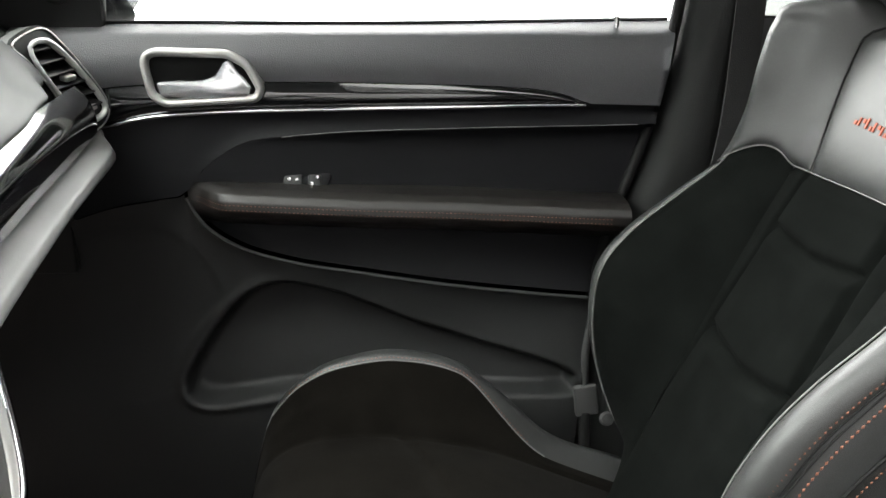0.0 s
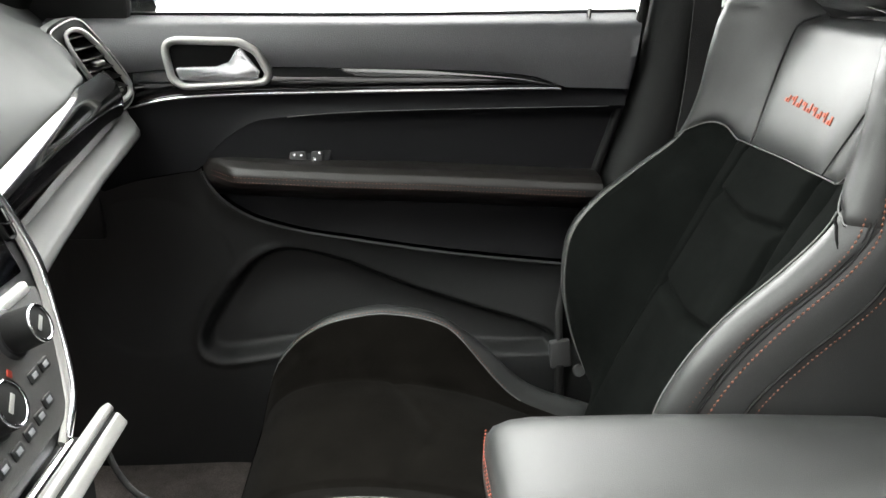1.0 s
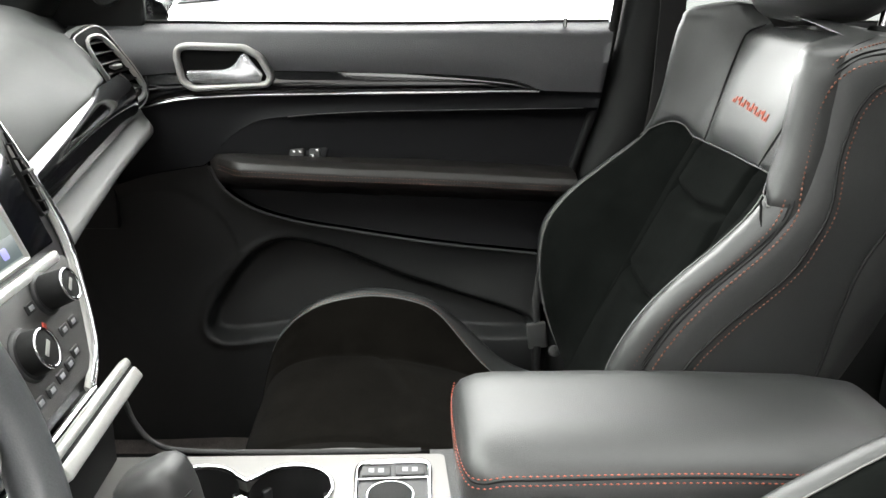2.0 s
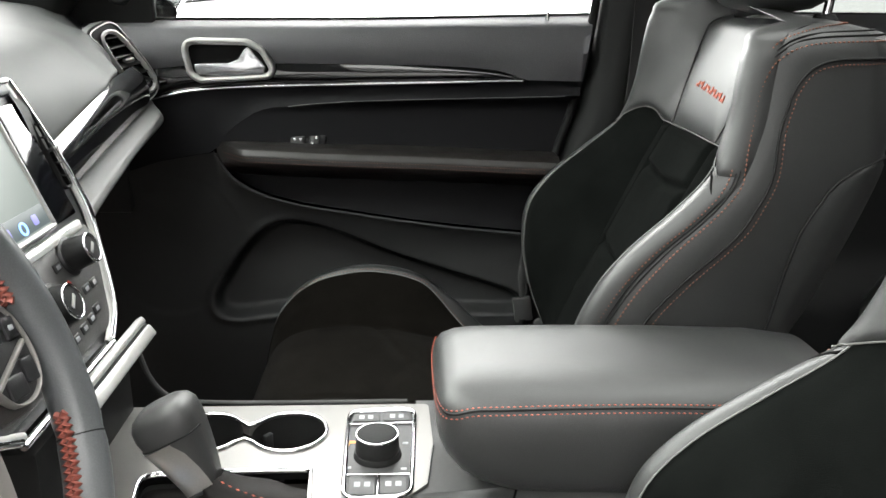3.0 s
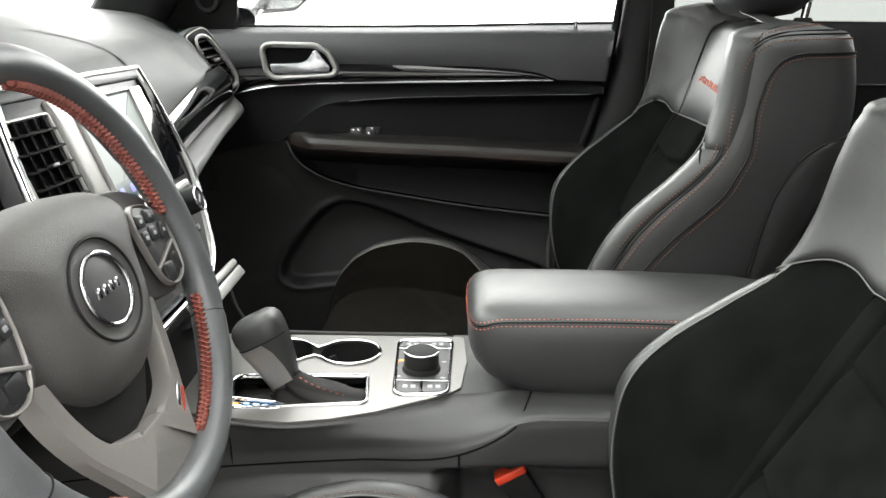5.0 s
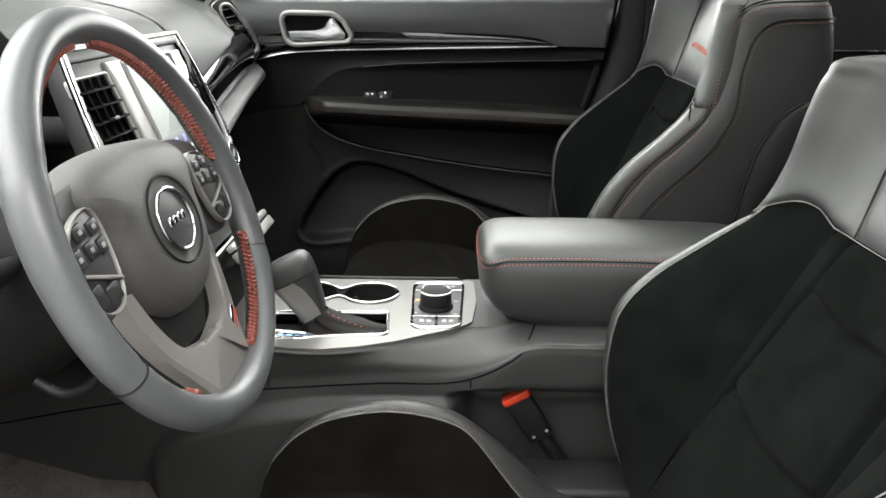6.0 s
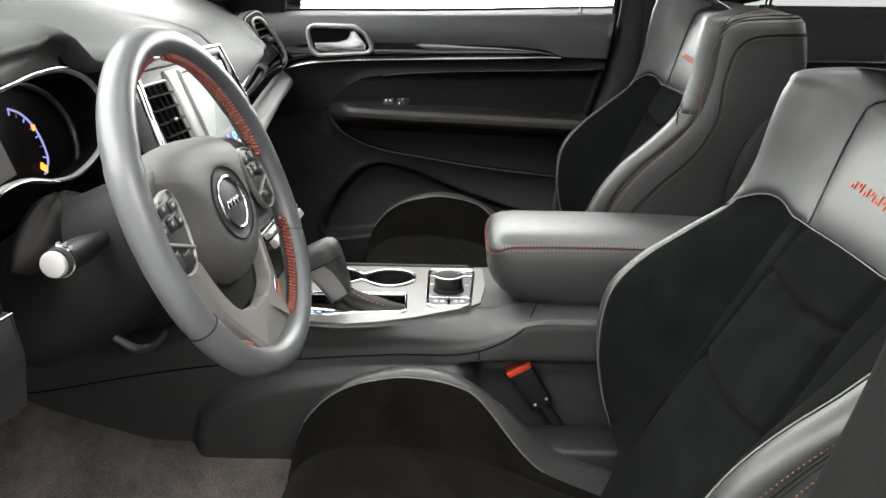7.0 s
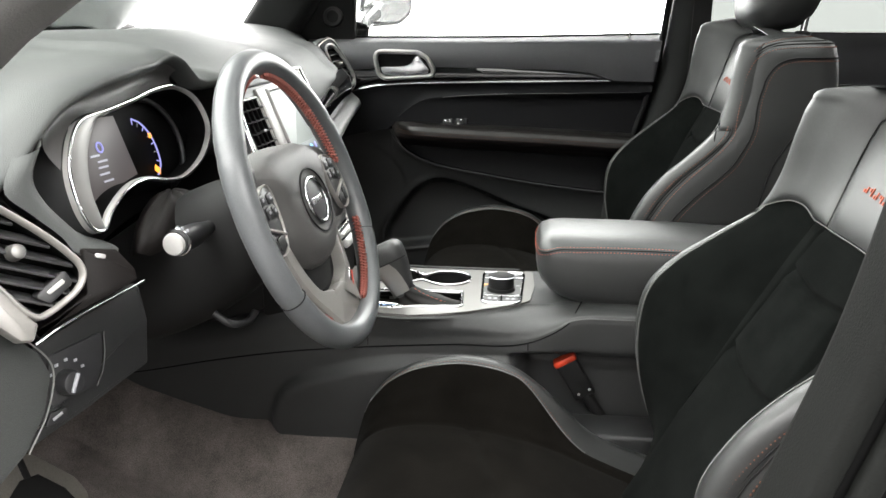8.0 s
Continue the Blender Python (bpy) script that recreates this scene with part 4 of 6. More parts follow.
def stack_vent(y0, y1, z0, z1, cols):
    o = rounded(face_quad(y0, y1, z0, z1), 0.008)
    bezel("vent_frame", o, KM @ pose(0, 0, 0.002), 0.003 if y1 - y0 < 0.05 else 0.004, 0.003, 0.006, SATIN if y1 - y0 > 0.05 else RUBBER, stack, "vent frame", 0.02)
    # shallow black sheet just behind the slats paints the duct's shade
    slab("vent_cavity", inset(ccw(o), 0.003), KM @ pose(0, 0, 0.0022), 0.004, 0.0005, SHADEBLACK, stack, "flat black back of the vent duct")
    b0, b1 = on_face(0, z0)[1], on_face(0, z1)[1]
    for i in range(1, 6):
        block("vent_slat", (y1 - y0 - 0.008, 0.002, 0.008), KM @ pose((y0 + y1) / 2, b0 + (b1 - b0) * i / 6, 0.0045, 25, 0, 0), 0.0007, SHADEBLACK, stack, "", 1)
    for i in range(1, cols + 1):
        block("vent_fin", (0.0016, b1 - b0 - 0.008, 0.006), KM @ pose(y0 + (y1 - y0) * i / (cols + 1), (b0 + b1) / 2, 0.004), 0.0005, SHADEBLACK, stack, "", 1)
    block("vent_tab", (0.014, 0.004, 0.010), KM @ pose((y0 + y1) / 2, (b0 + b1) / 2, 0.007), 0.001, BUTTON, stack)


stack_vent(0.190, 0.288, 1.012, 1.112, 4)
stack_vent(0.571, 0.590, 1.020, 1.106, 1)
slab("side_panel", rounded(face_quad(0.512, 0.568, 0.995, 1.118), 0.004), KM @ pose(0, 0, 0.003), 0.006, 0.002, LCDDARK, stack, "glossy dark side panel")

# climate and audio controls
slab("control_panel", rounded([on_face(0.225, 0.982), on_face(0.580, 0.982), on_face(0.556, 0.935), on_face(0.516, 0.882), on_face(0.260, 0.882), on_face(0.228, 0.935)], 0.01), KM @ pose(0, 0, 0.003), 0.01, 0.003, HUB, stack, "dark grey control panel")


def knob(y, z, r, h, name, label):
    m = KM @ pose(*on_face(y, z), 0.003)
    disc("knob_skirt", r * 1.25, r * 1.18, 0.004, m, 0.001, BUTTON, stack, "", 32)
    k = disc(name, r, r * 0.94, h, m @ pose(0, 0, 0.003), 0.002, RUBBER, stack, label, 36)
    tube("knob_ring", [m @ Vector((r * 0.86 * math.cos(a), r * 0.86 * math.sin(a), h + 0.0032)) for a in lin(0, 2 * math.pi, 33)[:-1]], 0.0015, CHROME, k, True, 6)
    block("knob_mark", (r * 0.8, r * 0.22, 0.001), m @ pose(0, 0, h + 0.0034, 0, 0, 35), 0.0003, SATIN, k)
    return k


knob(0.503, 0.964, 0.0175, 0.024, "tuner_knob", "black tuning knob with chrome ring")
knob(0.272, 0.964, 0.0175, 0.024, "volume_knob", "black volume knob with chrome ring")
knob(0.430, 0.934, 0.0205, 0.016, "fan_knob", "black fan knob with chrome ring")
for (a, b) in ((0.385, 0.949), (0.470, 0.962), (0.522, 0.928), (0.501, 0.928), (0.500, 0.906), (0.480, 0.902), (0.458, 0.900), (0.434, 0.898), (0.410, 0.898), (0.386, 0.897), (0.362, 0.898), (0.338, 0.899), (0.314, 0.901), (0.295, 0.905), (0.275, 0.928), (0.255, 0.928)):
    m = KM @ pose(*on_face(a, b), 0.0045)
    cb = slab("control_button", rounded([(-0.0085, -0.005), (0.0085, -0.005), (0.0085, 0.005), (-0.0085, 0.005)], 0.002), m, 0.004, 0.001, BUTTON, stack)
    slab("button_mark", [(-0.004, -0.0022), (0.004, -0.0022), (0.004, 0.0022), (-0.004, 0.0022)], m @ pose(0, 0, 0.0006), 0.001, 0.0002, REDMARK if (a, b) == (0.385, 0.949) else MARK, cb)
block("hazard_mark", (0.006, 0.006, 0.001), KM @ pose(*on_face(0.474, 0.943), 0.004, 0, 0, 45), 0.0003, REDMARK, stack)

# open tray lid at the foot of the stack
lid = thing("tray_lid", "open storage tray lid with a bright silver front edge", "tray lid", at=(-0.25, 0.45, 0.85))
slab("lid_panel", rounded([(-0.095, 0.0), (0.090, 0.0), (0.090, 0.08), (-0.095, 0.08)], 0.004), basis((-0.243, 0.452, 0.860), (0, 1, 0), (-0.5, 0, 0.85)), 0.008, 0.002, BUTTON, lid, "dark lid")
LB = basis((-0.240, 0.452, 0.866), (0, 1, 0), (0.8, 0, 0.6))
for dy, w in ((0.0085, 0.0046), (-0.0065, 0.0075)):
    block("lid_edge", (0.192, w * 2, 0.012), LB @ pose(0, dy, 0), 0.003, SATIN, lid, "bright silver edge")
block("lid_groove", (0.188, 0.006, 0.010), LB @ pose(0, 0.003, -0.001), 0.001, RUBBER, lid)
plane_box("tray_wall", -0.37, -0.26, 0.30, 0.545, 0.70, 0.85, RUBBER, lid, 0.01)
tube("tray_rim", cr([(-0.255, 0.552, 0.84), (-0.245, 0.555, 0.80), (-0.225, 0.553, 0.775), (-0.19, 0.549, 0.768), (-0.10, 0.546, 0.767), (0.06, 0.546, 0.767)], 24), 0.0030, BELT, lid, label="dark grey rim")


# ---- console ----
console = thing("centre_console", "dark grey centre console with a brushed silver top plate", "console", at=(0, 0.43, 0.46))
TOP = 0.763
near_y = curve([-0.64, -0.30, -0.19, -0.118, -0.02, 0.067, 0.10, 0.15, 0.20, 0.30, 0.62], [0.31, 0.305, 0.285, 0.275, 0.305, 0.353, 0.356, 0.345, 0.334, 0.33, 0.33])
edge_z = lambda x: TOP + 0.016 * smooth01((x - 0.09) / 0.09) - 0.04 * smooth01((-0.30 - x) / 0.2)
seam_z = curve([-0.60, -0.573, -0.439, -0.318, -0.191, -0.048, 0.074, 0.128, 0.171, 0.5], [0.636, 0.641, 0.669, 0.689, 0.703, 0.714, 0.721, 0.747, 0.785, 0.79])


pod_z = curve([-0.37, -0.347, -0.316, -0.256, -0.159, -0.084, 0.05, 0.6], [0.54, 0.612, 0.645, 0.669, 0.692, 0.698, 0.70, 0.70])


def flank_y(x, y, z):
    """The flank's bulge beside the cushion and its recess at the belt buckle."""
    y -= 0.020 * smooth01((pod_z(x) - z) / 0.022) * smooth01((x + 0.37) / 0.03)
    return y + 0.065 * smooth01((x - 0.045) / 0.04) * smooth01((0.706 - z) / 0.012)


def cons_side(x, t):
    """Driver-side flank from the plate's rim down to the floor."""
    yn, e = near_y(x), edge_z(x)
    m = min(seam_z(x), e - 0.014)
    w, h = yn - 0.286, e - m
    line = cr([(yn + 0.006, e + 0.001, 0), (yn - 0.003, e - 0.002, 0), (yn - 0.42 * w - 0.003, e - 0.16 * h - 0.001, 0), (yn - 0.80 * w - 0.003, e - 0.42 * h, 0), (yn - 0.96 * w, e - 0.72 * h, 0), (0.2855, m, 0), (0.2845, m - 0.03, 0), (0.288, 0.58, 0), (0.30, 0.46, 0)], 120)
    q = line[int(round(t * 119))]
    return (x, flank_y(x, q.x, q.y), q.y)


surf("flank", cons_side, lin(-0.64, 0.60, 170), lin(0, 1, 120), FLANK, console, "dark grey plastic side")
def on_flank(x, z, out=0.0003):
    """The point of the flank at this height."""
    p = min((cons_side(x, k / 119) for k in range(6, 119)), key=lambda q: abs(q[2] - z))
    return (p[0], p[1] - out, p[2])


tube("flank_seam", [on_flank(x, seam_z(x)) for x in lin(-0.62, 0.165, 70)], 0.0012, SHADEBLACK, console, n=6, label="dark joint line")
for x in (-0.187, 0.078):
    tube("flank_seam", [on_flank(x, seam_z(x) + d) for d in (0.001, 0.012, 0.026, 0.04)] if x < 0 else [(x, 0.2845, seam_z(x)), (x, 0.2835, seam_z(x) - 0.012)], 0.0009, SHADEBLACK, console, n=6)
surf("flank", lambda x, t: (x, 0.553 + 0.01 * math.sin(3 * t), edge_z(x) - 0.30 * t), lin(-0.60, 0.60, 20), lin(0, 1, 12), PLASTIC, console, "dark grey plastic side")
surf("rear_top", lambda x, t: (x, near_y(x) + 0.005 + (0.548 - near_y(x)) * t, edge_z(x) + 0.001), lin(0.07, 0.62, 30), lin(0, 1, 10), FLANK, console)
plane_box("body", -0.55, 0.60, 0.375, 0.54, 0.46, 0.695, PLASTIC, console, 0.01)
plane_box("rear_face", 0.60, 0.63, 0.31, 0.55, 0.46, 0.79, PLASTIC, console, 0.01)

PM = pose(0, 0, TOP)
plate_out = [(-0.30, 0.539), (0.085, 0.539)] + [(0.088, 0.45), (0.080, 0.372)] + [(x, near_y(x)) for x in (0.06, 0.03, -0.02, -0.07, -0.118, -0.16, -0.19, -0.24, -0.30)]


def arc(cx, cy, r, a0, a1, n=14):
    return [(cx + r * math.cos(radians(a0 + (a1 - a0) * i / (n - 1))), cy + r * math.sin(radians(a0 + (a1 - a0) * i / (n - 1)))) for i in range(n)]


CUP1, CUP2 = (-0.071, 0.476), (-0.163, 0.476)
cups = arc(*CUP1, 0.0415, -148, 148, 22) + [(-0.117, 0.490)] + arc(*CUP2, 0.0415, 32, 328, 22) + [(-0.117, 0.462)]
gate = rounded([(-0.212, 0.398), (-0.036, 0.404), (-0.031, 0.322), (-0.198, 0.303)], [0.02, 0.01, 0.012, 0.02], 5)
dial_out = rounded([(-0.010, 0.523), (0.072, 0.528), (0.066, 0.348), (-0.005, 0.343)], 0.020, 6)
holed("top_plate", [tuple(q) for q in rounded(plate_out, 0.008, 3)], [cups, [tuple(q) for q in gate], [tuple(q) for q in inset(ccw(dial_out), 0.004)]], PM @ pose(0, 0, 0.004), 0.012, PLATE, console, "brushed silver plate")
tube("cup_rim", [PM @ Vector((*q, 0.0055)) for q in cups], 0.0022, CHROME, console, True, label="chrome cup holder rim")
for c in (CUP1, CUP2):
    bm = bmesh.new()
    sheet(bm, [[(c[0] + r * math.cos(a), c[1] + r * math.sin(a), z) for a in lin(0, 2 * math.pi, 33)] for r, z in ((0.0405, TOP + 0.003), (0.0395, TOP - 0.03), (0.036, TOP - 0.058), (0.034, TOP - 0.060), (0.001, TOP - 0.060))])
    part("cup_well", bm, RUBBER, console, "black cup well")
    for a in (20, 140, 260):
        block("cup_finger", (0.006, 0.012, 0.022), pose(c[0], c[1], TOP - 0.022) @ pose(0, 0, 0, 0, 0, a) @ pose(0.037, 0, 0), 0.002, SATIN if a == 260 else BUTTON, console)
bezel("gate_frame", gate, PM @ pose(0, 0, 0.004), 0.0048, 0.003, 0.004, CHROME, console, "chrome shifter surround", 0.006)
slab("gate_panel", inset(ccw(gate), 0.003), PM @ pose(0, 0, -0.012), 0.004, 0.001, BOOT, console, "glossy black gate")
slab("gear_display", rounded([(-0.204, 0.318), (-0.196, 0.334), (-0.145, 0.324), (-0.122, 0.315), (-0.150, 0.309)], 0.004), PM @ pose(0, 0, 0.002), 0.006, 0.001, LCDDARK, console, "dark gear display")
bezel("display_rim", rounded([(-0.208, 0.317), (-0.198, 0.338), (-0.142, 0.327), (-0.118, 0.314), (-0.150, 0.306)], 0.005), PM @ pose(0, 0, 0.003), 0.003, 0.002, 0.006, CHROME, console)
slab("gear_mark", rounded([(-0.193, 0.324), (-0.186, 0.324), (-0.186, 0.316), (-0.193, 0.316)], 0.002), PM @ pose(0, 0, 0.0032), 0.001, 0.0002, ORANGE, console, "orange lit gear mark")
for i in range(3):
    slab("gear_mark", rounded([(-0.180 + 0.012 * i, 0.325 - 0.002 * i), (-0.173 + 0.012 * i, 0.324 - 0.002 * i), (-0.173 + 0.012 * i, 0.3205 - 0.002 * i), (-0.180 + 0.012 * i, 0.3215 - 0.002 * i)], 0.001), PM @ pose(0, 0, 0.0032), 0.001, 0.0002, BLUE, console, "blue lit gear mark")
    slab("gear_mark", rounded([(-0.172 + 0.009 * i, 0.3165 - 0.001 * i), (-0.167 + 0.009 * i, 0.316 - 0.001 * i), (-0.167 + 0.009 * i, 0.313 - 0.001 * i), (-0.172 + 0.009 * i, 0.3135 - 0.001 * i)], 0.001), PM @ pose(0, 0, 0.0032), 0.001, 0.0002, BLUE, console, "blue lit gear mark")

# drive mode dial
bezel("dial_frame", dial_out, PM @ pose(0, 0, 0.004), 0.0056, 0.0035, 0.003, CHROME, console, "chrome dial surround", 0.004)
slab("dial_panel", inset(ccw(dial_out), 0.004), PM @ pose(0, 0, 0.003), 0.004, 0.001, DIALGREY, console, "grey dial panel")
DC = (0.0285, 0.428)
for line in (((-0.002, 0.389), (0.063, 0.389)), ((0.0305, 0.349), (0.0305, 0.389)), ((-0.004, 0.491), (0.066, 0.494))):
    tube("dial_divider", [PM @ Vector((*q, 0.0045)) for q in line], 0.0013, CHROME, console, n=6, label="thin chrome divider")
disc("dial_base", 0.0255, 0.0245, 0.006, PM @ pose(*DC, 0.003), 0.001, RUBBER, console)
disc("dial_knob", 0.0225, 0.0215, 0.023, PM @ pose(*DC, 0.008), 0.003, RUBBER, console, "black ribbed rotary knob", 48, 0.0007)
tube("dial_ring", [PM @ Vector((DC[0] + 0.0218 * math.cos(a), DC[1] + 0.0218 * math.sin(a), 0.0285)) for a in lin(0, 2 * math.pi, 41)[:-1]], 0.0012, CHROME, console, True)
for (a, b) in (((-0.002, 0.496), (0.028, 0.514)), ((0.033, 0.497), (0.063, 0.516)), ((0.002, 0.353), (0.0285, 0.386)), ((0.0325, 0.354), (0.060, 0.386))):
    db = slab("dial_button", rounded([a, (b[0], a[1]), b, (a[0], b[1])], 0.003), PM @ pose(0, 0, 0.006), 0.004, 0.001, DIALGREY, console, "grey button")
    for j in range(2):
        cx, cy = (a[0] + b[0]) / 2 + (j - 0.5) * 0.010, (a[1] + b[1]) / 2
        slab("button_mark", [(cx - 0.003, cy - 0.004), (cx + 0.003, cy - 0.004), (cx + 0.003, cy + 0.004), (cx - 0.003, cy + 0.004)], PM @ pose(0, 0, 0.0064), 0.001, 0.0002, MARK, db)
for a in (-150, -100, -35, 30, 145):
    cx, cy = DC[0] + 0.040 * math.cos(radians(a)) * 0.85, DC[1] + 0.047 * math.sin(radians(a))
    slab("dial_mark", rounded([(cx - 0.003, cy - 0.002), (cx + 0.003, cy - 0.002), (cx + 0.003, cy + 0.002), (cx - 0.003, cy + 0.002)], 0.001), PM @ pose(0, 0, 0.0035), 0.001, 0.0002, ORANGE if a == 145 else MARK, console)

# shift lever
lever = thing("gear_lever", "grey leather gear lever with satin cap over a gathered boot", "gear lever", at=(-0.13, 0.36, TOP))
def boot_fn(u, t):
    a = 2 * math.pi * u
    f = 1 - t
    cx, cy, cz = -0.114 - 0.022 * t ** 0.8 + 0.026 * f, 0.357 + 0.009 * t, TOP - 0.006 + 0.030 * t ** 0.8
    rx, ry = 0.017 + 0.050 * f ** 2.0, 0.014 + 0.022 * f ** 1.8
    w = 1 + 0.10 * math.sin(5 * a + 9 * t) * f
    return (cx + rx * w * math.cos(a), cy + ry * w * math.sin(a), cz)
surf("boot", boot_fn, lin(0, 1, 61), lin(0, 1, 16), BOOT, lever, "gathered black leather boot")
dashes("stitching", [(-0.125 + 0.075 * t, 0.349 - 0.004 * math.sin(3 * t), TOP + 0.033 - 0.034 * t ** 0.7) for t in lin(0.1, 1, 20)], STITCH, lever, label="red stitches")
ax = Vector((-0.42, 0.10, 0.90)).normalized()
base = Vector((-0.136, 0.366, TOP + 0.010))
def knob_ring(d, rx, ry, off=0.0, a0=0.0, a1=360.0, n=37, grow=0.0, tilt=0.0):
    """A rounded square of the lever's grip at the distance d along it."""
    m = basis(base + ax * d * 0.93 + Vector((-off, 0, 0)), (1, 0, 0.50 + tilt), ax)
    f = lambda c: math.copysign(abs(c) ** 0.62, c)
    return [m @ Vector(((rx + grow) * f(math.cos(radians(a))), (ry + grow) * f(math.sin(radians(a))), 0)) for a in lin(a0, a1, n)]
GRIP = [(0.0, 0.0170, 0.0150, 0.0), (0.014, 0.0195, 0.0175, -0.001), (0.03, 0.0230, 0.0205, -0.001), (0.05, 0.0270, 0.0245, 0.0), (0.064, 0.0300, 0.0275, 0.001)]
grip = solid("grip", [knob_ring(*q)[:-1] for q in GRIP + [(0.076, 0.0315, 0.0292, 0.002), (0.088, 0.0310, 0.0285, 0.002), (0.096, 0.0270, 0.0250, 0.002), (0.101, 0.0195, 0.0180, 0.002), (0.102, 0.0080, 0.0060, 0.002)]], GRIPDARK, lever, "dark grey leather grip", auto=0)
bm = bmesh.new()
sheet(bm, [knob_ring(*q, 196, 308 - 9 * k, 28, 0.0018) for k, q in enumerate(GRIP)] + [knob_ring(*GRIP[-1], 196, 272, 28, -0.001)])
part("front_plate", bm, GRIPMETAL, grip, "satin metal inlay", auto=30)
tube("cap_seam", knob_ring(0.0655, 0.0303, 0.0278, 0.001, 150, 350, 50, 0.0004), 0.0009, RUBBER, grip, n=6)
block("release_button", (0.010, 0.022, 0.012), basis(base + ax * 0.048 + Vector((-0.029, -0.004, 0)), (1, 0, 0.5), ax), 0.003, CHROME, grip, "small chrome release button", 3)
tube("collar", knob_ring(0.001, 0.0158, 0.0152, 0, 0, 360, 33)[:-1], 0.0028, GRIPDARK, lever, True, n=8, label="dark collar over the boot")

# armrest lid
arm = thing("armrest", "black leather centre armrest with red double stitching", "armrest", at=(0.3, 0.43, 0.77))
def arm_ring(x, zt, zb, y0, y1, n=40, p=3.4):
    cy, cz, ry, rz = (y0 + y1) / 2, (zt + zb) / 2, (y1 - y0) / 2, (zt - zb) / 2
    return [(x, cy + ry * abs(math.cos(a)) ** (2 / p) * math.copysign(1, math.cos(a)), cz + rz * abs(math.sin(a)) ** (2 / p) * math.copysign(1, math.sin(a))) for a in lin(0, 2 * math.pi, n + 1)[:-1]]
arm_secs = [(0.088, 0.862, 0.832, 0.37, 0.49), (0.091, 0.875, 0.818, 0.352, 0.505), (0.098, 0.883, 0.804, 0.341, 0.515), (0.112, 0.888, 0.788, 0.333, 0.522), (0.132, 0.890, 0.775, 0.329, 0.526), (0.16, 0.890, 0.766, 0.326, 0.528), (0.22, 0.890, 0.760, 0.324, 0.530), (0.32, 0.889, 0.758, 0.324, 0.530), (0.44, 0.885, 0.758, 0.326, 0.528), (0.49, 0.878, 0.764, 0.334, 0.522), (0.505, 0.86, 0.80, 0.35, 0.50)]
armpad = solid("pad", [arm_ring(*q) for q in arm_secs], LEATHER, arm, auto=0)
plane_box("hinge_base", 0.17, 0.50, 0.345, 0.515, 0.755, 0.782, PLASTIC, arm, 0.006)


def arm_line(z, grow=0.0012):
    pts = []
    for x, y in ((0.44, -1), (0.36, -1), (0.28, -1), (0.20, -1), (0.15, -1), (0.122, -1), (0.105, -0.96), (0.094, -0.86), (0.0885, -0.5), (0.0875, 0), (0.0885, 0.5), (0.094, 0.86)):
        y0 = 0.3245 if x > 0.16 else 0.3245 + (0.16 - x) * 0.10
        pts.append((x - (grow if x < 0.1 else 0), 0.428 + y * (0.428 - y0 + grow), z + 0.006 * math.exp(-((x - 0.24) / 0.16) ** 2) - 0.055 * max(0, 0.125 - x) * 6 * (1 if y < -0.9 else 0.8)))
    return cr(pts, 60)
for dz in (0.0, -0.0085):
    dashes("stitching", arm_line(0.872 + dz), STITCH, armpad, 0.0036, 0.0018, 0.0006, label="red stitches")
tube("seam", arm_line(0.8677, -0.0004), 0.0012, RUBBER, armpad, n=6)


